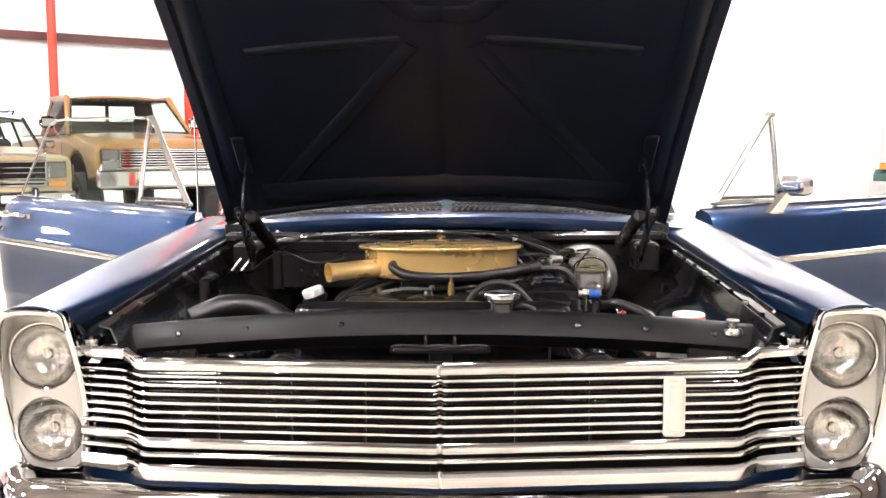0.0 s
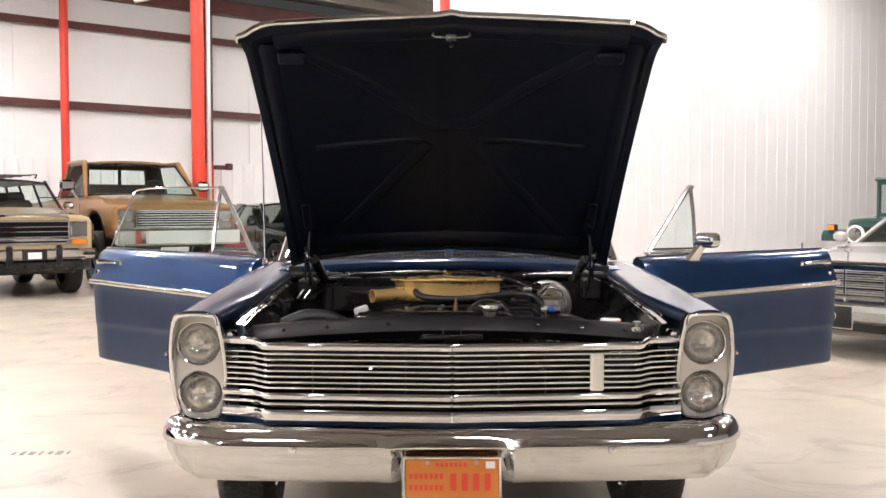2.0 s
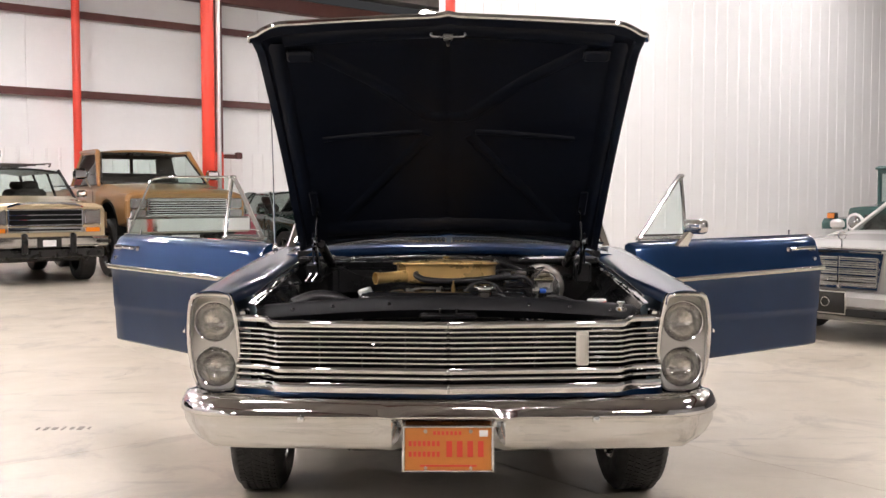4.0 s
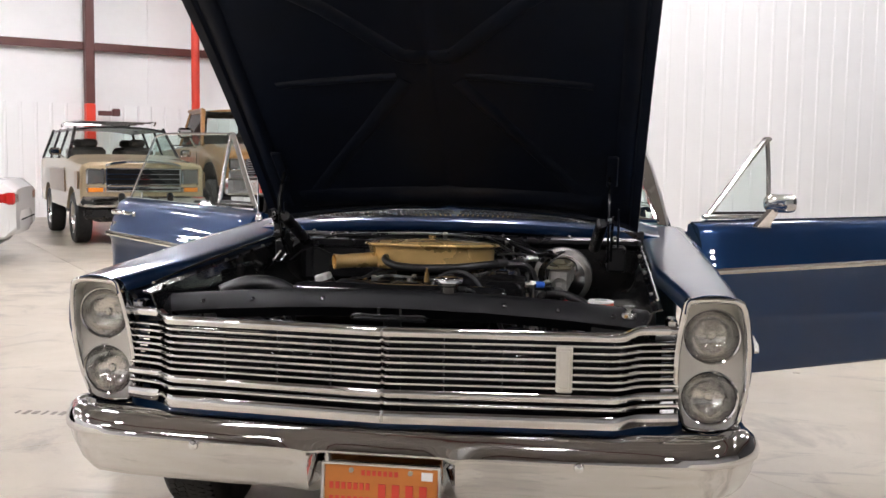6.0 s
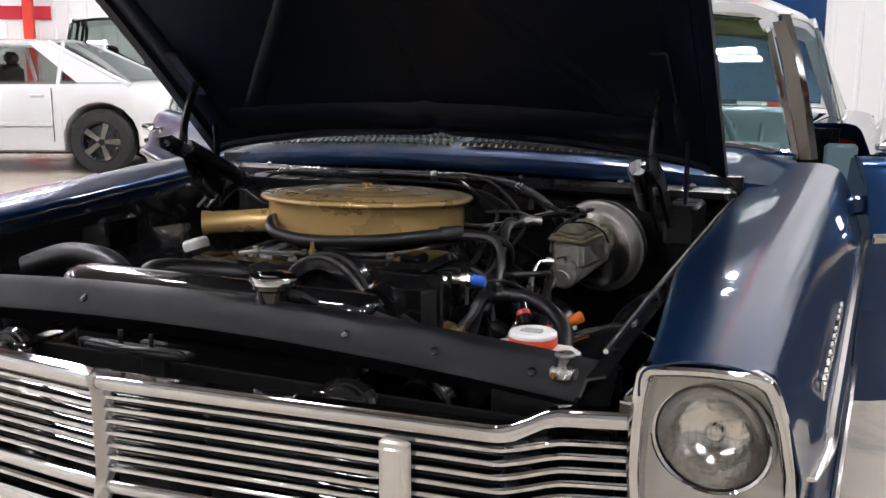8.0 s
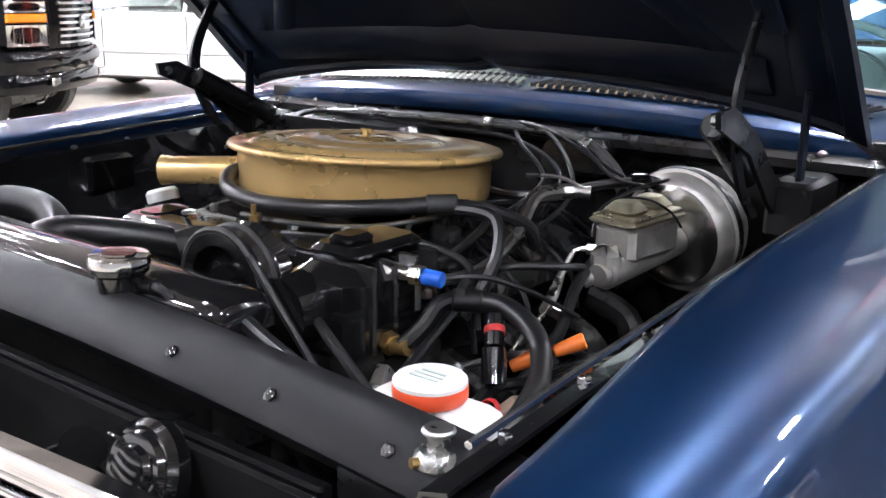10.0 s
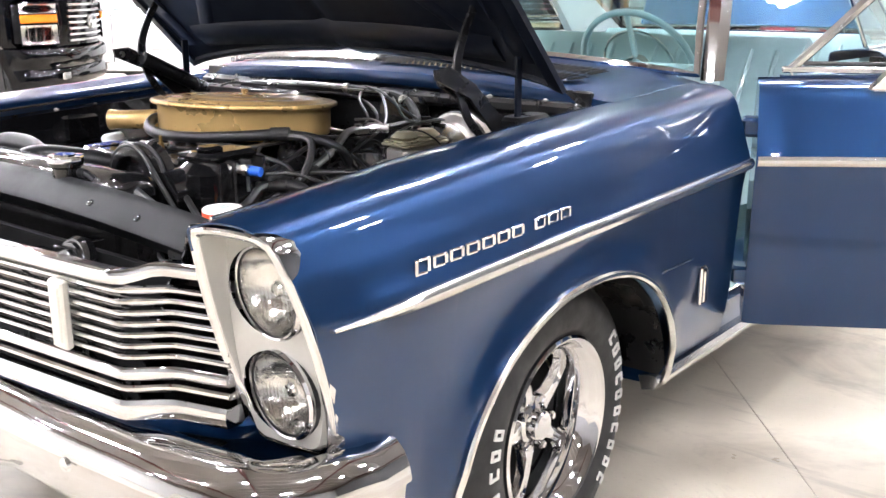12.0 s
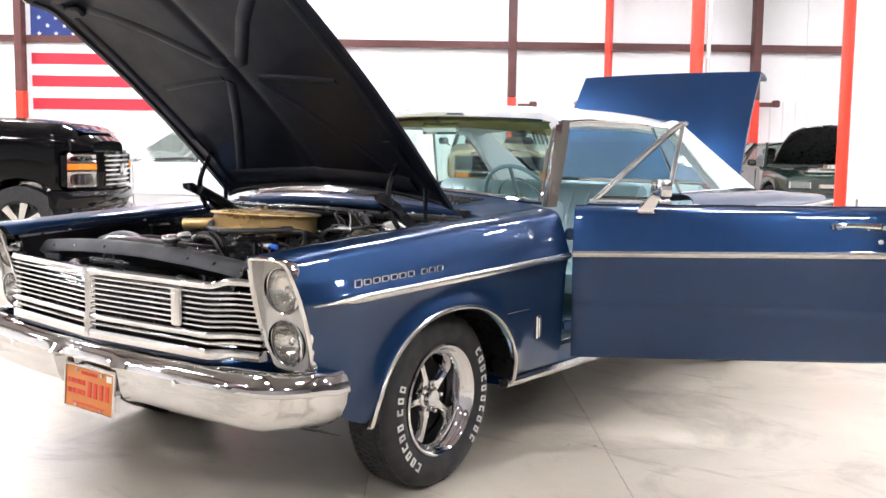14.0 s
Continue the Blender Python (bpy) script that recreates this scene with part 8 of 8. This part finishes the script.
# ---- saloons ----
def saloon(place, label, name, paint, dims, style, cab=None):
    """dims: length, half width, belt, hood, deck, roof, wheel radius."""
    length, w, belt, hood, deck, roof_z, r = dims
    h = holder(name, place, label, "car")
    st = [(0.0, w * 0.88, 0.34, hood - 0.14, hood - 0.12), (0.05, w * 0.95, 0.28, hood - 0.09, hood - 0.06), (0.4, w * 0.985, 0.24, hood - 0.04, hood - 0.01), (1.15, w, 0.22, belt - 0.05, belt - 0.03), (1.35, w, 0.22, belt - 0.01, belt), (length - 1.25, w, 0.22, belt, belt + 0.005), (length - 1.0, w * 0.99, 0.23, deck - 0.02, deck), (length - 0.12, w * 0.95, 0.30, deck - 0.04, deck - 0.01), (length, w * 0.90, 0.40, deck - 0.14, deck - 0.11)]
    wheels = (0.82, length - 1.02)
    part("body", shell(st, wheels, r), paint, h, sharp=30)
    for sx in (-1, 1):
        for wy in wheels:
            road_wheel(h, sx * (w - 0.10), wy, r, 0.20, CHROME_DULL, 5 if style == "modern" else 0)
        part("door_mirror", Geo().box((sx * (w + 0.07), 1.55, belt + 0.06), (0.16, 0.09, 0.11), cut=0.03), paint, h)
        part("tail_lamp", Geo().box((sx * w * 0.80, length - 0.05, deck - 0.20), (w * 0.34, 0.10, 0.13), cut=0.02).box((sx * w * 0.925, length - 0.14, deck - 0.20), (0.05, 0.18, 0.12), cut=0.02), RED_LENS, h)
        part("tail_lamp", Geo().box((sx * w * 0.935, length - 0.20, deck - 0.20), (0.05, 0.07, 0.11), cut=0.015), AMBER_LENS, h, "amber corner of the tail lamp")
        part("side_moulding", Geo().box((sx * (w + 0.002), length * 0.48, 0.52), (0.02, length * 0.42, 0.05), cut=0.008), paint, h)
        for y in (1.55, 2.55, 3.35):
            part("door_seam", Geo().box((sx * (w * 0.998), y, (0.3 + belt) / 2), (0.008, 0.007, belt - 0.38)), SHADE_GAP_BLACK, h)
        for y in (2.38, 3.2):
            part("door_handle", Geo().box((sx * (w + 0.004), y, belt - 0.12), (0.02, 0.14, 0.03), cut=0.006), paint, h)
    cabin(h, w, belt, roof_z, cab or (1.22, 1.85, length - 1.75, length - 0.98), w * 0.70, paint, pillars=(2.5, length - 1.45), seats=(2.4,))
    y2, y3 = (cab or (0, 0, length - 1.75, length - 0.98))[2:]
    for sx in (-1, 1):
        part("rear_quarter", Geo().put([(sx * w * 0.94, y3 - 0.52, belt - 0.01), (sx * w * 0.94, y3 + 0.02, belt - 0.01), (sx * w * 0.69, y2 + 0.06, roof_z - 0.015), (sx * w * 0.69, y2 - 0.22, roof_z - 0.015)], [(0, 1, 2, 3)]), paint, h, "broad rear roof pillar", thick=0.03)
    rb = part("rear_bumper", Geo().rings([[(u * w * 0.93, length - 0.10 + 0.10 * (1 - abs(u) ** 3) + dy, z) for dy, z in ((-0.06, 0.60), (0.01, 0.59), (0.03, 0.52), (0.03, 0.42), (0.0, 0.34), (-0.06, 0.33))] for u in (-1, -0.85, -0.5, 0, 0.5, 0.85, 1)], caps=True), paint, h)
    part("bumper_groove", Geo().box((0, length + 0.026, 0.50), (w * 1.2, 0.012, 0.012)), SHADE_GAP_BLACK, rb)
    if style == "classic":
        g = part("grille", Geo().rings([[(-0.36, 0.02, 0.50), (0.36, 0.02, 0.50), (0.41, 0.02, hood - 0.09), (-0.41, 0.02, hood - 0.09)], [(-0.37, -0.055, 0.50), (0.37, -0.055, 0.50), (0.42, -0.04, hood - 0.08), (-0.42, -0.04, hood - 0.08)]], caps=True), CHROME, h, "upright bright radiator grille")
        part("grille_dark", Geo().box((0, -0.057, 0.66), (0.72, 0.008, 0.27)), GREY_PLASTIC, g)
        for k in range(13):
            part("bar", Geo().box((0, -0.064, 0.53 + 0.021 * k), (0.73, 0.010, 0.010)), CHROME_DULL, g)
        for k in range(4):
            part("bar", Geo().box((0, -0.068, 0.565 + 0.066 * k), (0.74, 0.014, 0.014)), CHROME, g)
        part("centre_rib", Geo().box((0, -0.070, 0.65), (0.022, 0.016, 0.31), cut=0.004), CHROME, g)
        part("grille_cap", Geo().box((0, -0.03, hood - 0.075), (0.86, 0.09, 0.04), cut=0.015), CHROME, g)
        part("ornament", Geo().tube([(0.035 * math.cos(a), -0.02, hood + 0.06 + 0.035 * math.sin(a)) for a in [2 * math.pi * i / 16 for i in range(17)]], 0.005, 6, 0).cyl((0, -0.02, hood - 0.06), (0, -0.02, hood + 0.03), 0.008), CHROME, h, "small bright ring ornament")
        for sx in (-1, 1):
            lamp_box(h, "headlight", sx * 0.61, -0.01, 0.66, 0.32, 0.08, 0.20, LAMP_LENS)
            lamp_box(h, "turn_signal", sx * 0.81, 0.02, 0.66, 0.10, 0.10, 0.20, AMBER_LENS)
        b = part("bumper", Geo().box((0, -0.15, 0.40), (w * 1.96, 0.16, 0.16), cut=0.04), GREY_PLASTIC, h, "grey and dark front bumper")
        part("bumper_strip", Geo().box((0, -0.235, 0.30), (w * 1.9, 0.02, 0.07), cut=0.008), BLACK_SATIN, b)
        part("lower_apron", Geo().box((0, -0.06, 0.27), (w * 1.8, 0.14, 0.14), cut=0.03), GREY_PLASTIC, b)
        p = part("front_plate", Geo().box((-0.02, -0.24, 0.385), (0.40, 0.014, 0.225), cut=0.005), CHROME, b, "dark plate in a bright surround")
        part("plate_face", Geo().box((-0.02, -0.250, 0.385), (0.365, 0.006, 0.19)), BLACK_GLOSS, p)
        part("plate_ring", Geo().tube([(-0.02 + 0.042 * math.cos(a), -0.256, 0.388 + 0.042 * math.sin(a)) for a in [2 * math.pi * i / 20 for i in range(21)]], 0.005, 6, 0), CHROME, p)
    else:
        for sx in (-1, 1):
            lamp_box(h, "headlight", sx * w * 0.70, 0.02, hood - 0.20, w * 0.42, 0.10, 0.14, LAMP_LENS)
        part("grille", Geo().box((0, -0.005, hood - 0.22), (w * 0.7, 0.05, 0.10), cut=0.02), CHROME_DULL, h)
        part("bumper", Geo().box((0, -0.06, 0.42), (w * 1.9, 0.18, 0.26), cut=0.06), paint, h)
    part("under_pan", Geo().box((0, length / 2, 0.26), (w * 1.5, length * 0.9, 0.14), cut=0.03), BLACK_SATIN, h)
    return h


saloon(facing(-11.10, 6.40, -0.909, -0.415, 1.070), "clean white four-door saloon car on alloy wheels", "white_saloon_car", WHITE_CAR, (4.85, 0.90, 0.93, 0.84, 0.94, 1.37, 0.335), "modern", (1.30, 2.0, 3.25, 4.15))
saloon(facing(3.51, 5.20, -0.784, -0.622, 0.950), "silver-grey saloon car with an upright bright grille", "silver_saloon_car", SILVER_PAINT, (4.7, 0.89, 0.99, 0.93, 0.98, 1.44, 0.32), "classic", (1.62, 2.3, 2.95, 3.72))

# crimson tool chest on castors
chest = holder("tool_chest", pose(-3.81, 14.12, 0, 0, 0, 38), "crimson steel tool chest on castors", "tool chest")
part("body", Geo().box((0, 0, 0.54), (0.52, 0.42, 0.84), cut=0.012), RED_CAR, chest)
part("lid", Geo().box((0, 0, 0.975), (0.54, 0.44, 0.03), cut=0.01), RED_CAR, chest)
for k in range(5):
    d = part("drawer", Geo().box((0, -0.215, 0.20 + 0.155 * k), (0.48, 0.016, 0.14), cut=0.005), RED_CAR, chest)
    part("pull", Geo().box((0, -0.232, 0.255 + 0.155 * k), (0.46, 0.02, 0.016), cut=0.004), CHROME, d)
for sx in (-1, 1):
    for sy in (-1, 1):
        part("castor", Geo().cyl((sx * 0.2 - 0.015, sy * 0.15, 0.055), (sx * 0.2 + 0.015, sy * 0.15, 0.055), 0.055, segs=16).box((sx * 0.2, sy * 0.15, 0.10), (0.05, 0.05, 0.05)), BLACK_SATIN, chest)

# dark car with its hood up
hc = saloon(facing(-1.91, 14.74, 0.621, -0.783, 1.000), "dark green saloon car with its black hood raised", "dark_green_saloon_car", GREEN_PAINT, (4.45, 0.90, 0.98, 0.90, 1.0, 1.40, 0.33), "modern")
part("raised_hood", Geo().prism([(-0.69, 0.0), (0.69, 0.0), (0.68, -0.55), (0.62, -0.85), (0.44, -1.02), (0.0, -1.08), (-0.44, -1.02), (-0.62, -0.85), (-0.68, -0.55)], 0.03, Matrix.Translation((0, 1.24, 1.02)) @ Matrix.Rotation(radians(-38), 4, "X")), BLACK_SATIN, hc, "raised black-lined hood")
part("engine_lump", Geo().box((0, 0.6, 0.92), (0.9, 0.7, 0.10), cut=0.04).cyl((0.1, 0.6, 0.95), (0.1, 0.6, 1.03), 0.15, segs=20), CHROME_DULL, hc)
q = Vector((0.57, 14.09, 0))
jack = holder("engine_hoist", pose(q.x, q.y, 0), "yellow workshop engine hoist on castors", "hoist")
part("mast", Geo().box((0, 0, 0.60), (0.10, 0.10, 1.05), cut=0.01), YELLOW, jack)
part("boom", Geo().box((0, -0.4, 1.12), (0.08, 1.0, 0.09), cut=0.01), YELLOW, jack)
for sx in (-1, 1):
    part("leg", Geo().box((sx * 0.30, -0.45, 0.10), (0.07, 1.2, 0.07), cut=0.01), YELLOW, jack)
    for y in (-1.0, 0.1):
        part("castor", Geo().cyl((sx * 0.30 - 0.02, y, 0.04), (sx * 0.30 + 0.02, y, 0.04), 0.04, segs=14), BLACK_SATIN, jack)
part("cross_beam", Geo().box((0, 0.08, 0.10), (0.70, 0.08, 0.07), cut=0.01), YELLOW, jack)

# ---- dark estate behind the white saloon ----
g_est = holder("estate_car", facing(-11.3, 12.9, NDIR.x, NDIR.y), "dark green estate car with a pale rear window", "estate car")
st = [(0.0, 0.86, 0.45, 0.92, 0.95), (0.1, 0.92, 0.36, 0.98, 1.0), (1.3, 0.93, 0.32, 1.08, 1.1), (4.3, 0.92, 0.32, 1.12, 1.13), (4.5, 0.90, 0.42, 1.10, 1.11)]
part("body", shell(st, (0.85, 3.55), 0.36), GREEN_PAINT, g_est, sharp=30)
for sx in (-1, 1):
    for wy in (0.85, 3.55):
        road_wheel(g_est, sx * 0.80, wy, 0.36, 0.23, CHROME_DULL, 5)
    part("tail_lamp", Geo().box((sx * 0.80, 4.49, 0.95), (0.14, 0.06, 0.30), cut=0.02), RED_LENS, g_est)
cabin(g_est, 0.93, 1.12, 1.80, (1.30, 1.85, 4.30, 4.45), 0.76, GREEN_PAINT, pillars=(2.4, 3.3), seats=(2.3, 3.1))
part("bumper", Geo().box((0, 4.55, 0.52), (1.75, 0.14, 0.18), cut=0.04), BLACK_SATIN, g_est)
part("front_bumper", Geo().box((0, -0.05, 0.55), (1.75, 0.14, 0.20), cut=0.04), BLACK_SATIN, g_est)

# ---- teal off-road vehicle ----
tv = holder("off_road_car", facing(5.93, 10.06, -0.763, -0.647, 1.0), "teal open off-road car with round white-rimmed headlights", "off-road car")
st = [(0.0, 0.40, 0.70, 1.08, 1.10), (0.04, 0.46, 0.62, 1.12, 1.14), (1.25, 0.56, 0.55, 1.17, 1.19), (1.3, 0.74, 0.50, 1.17, 1.18), (3.5, 0.76, 0.50, 1.10, 1.10)]
part("body", shell(st, (2.75,), 0.37), TEAL_TRUCK, tv, "teal painted body", sharp=30)
for sx in (-1, 1):
    f = Geo().rings([[(sx * a, y, z), (sx * 0.80, y, z), (sx * 0.80, y, z - 0.09), (sx * a, y, z - 0.09)] for y, z, a in ((-0.06, 0.92, 0.44), (0.0, 0.98, 0.44), (0.9, 1.0, 0.50), (1.1, 0.90, 0.52), (1.28, 0.66, 0.54))], caps=True)
    part("fender", f, TEAL_TRUCK, tv, "flat teal fender")
    lamp_box(tv, "turn_signal", sx * 0.66, -0.02, 1.02, 0.13, 0.09, 0.09, AMBER_LENS, BLACK_SATIN)
    hl = part("headlight", Geo().lathe([(0.125, 0), (0.13, 0.03), (0.11, 0.045), (0.095, 0.04)], Matrix.Translation((sx * 0.32, 0.0, 0.93)) @ Matrix.Rotation(radians(90), 4, "X"), 32, caps=False), WHITE_CAR, tv, "round headlight with a white rim")
    part("lens", Geo().lathe([(0.096, 0.04), (0.06, 0.055), (0.0005, 0.06)], Matrix.Translation((sx * 0.32, 0.0, 0.93)) @ Matrix.Rotation(radians(90), 4, "X"), 28, caps=False), LAMP_LENS, hl)
    for wy in (0.55, 2.75):
        road_wheel(tv, sx * 0.68, wy, 0.37, 0.22, CHROME_DULL)
    part("screen_post", Geo().box((sx * 0.66, 1.36, 1.42), (0.06, 0.05, 0.52), cut=0.012), TEAL_TRUCK, tv)
    part("roof_post", Geo().box((sx * 0.70, 3.35, 1.40), (0.07, 0.07, 0.62), cut=0.012), TEAL_TRUCK, tv)
for z in (1.19, 1.67):
    part("screen_rail", Geo().box((0, 1.36, z), (1.38, 0.05, 0.06), cut=0.012), TEAL_TRUCK, tv)
part("screen_pane", Geo().box((0, 1.36, 1.43), (1.26, 0.006, 0.44)), GLASS, tv).visible_shadow = False
part("hard_top", Geo().box((0, 2.36, 1.72), (1.46, 2.1, 0.07), cut=0.03), TEAL_TRUCK, tv)
part("bumper", Geo().box((0, -0.16, 0.58), (1.5, 0.10, 0.14), cut=0.02), WHITE_CAR, tv)
part("grille_slot_panel", Geo().box((0, -0.03, 0.93), (0.36, 0.02, 0.22), cut=0.004), BLACK_SATIN, tv)
part("chassis", Geo().box((0, 1.6, 0.50), (0.8, 3.2, 0.12), cut=0.03), BLACK_SATIN, tv)
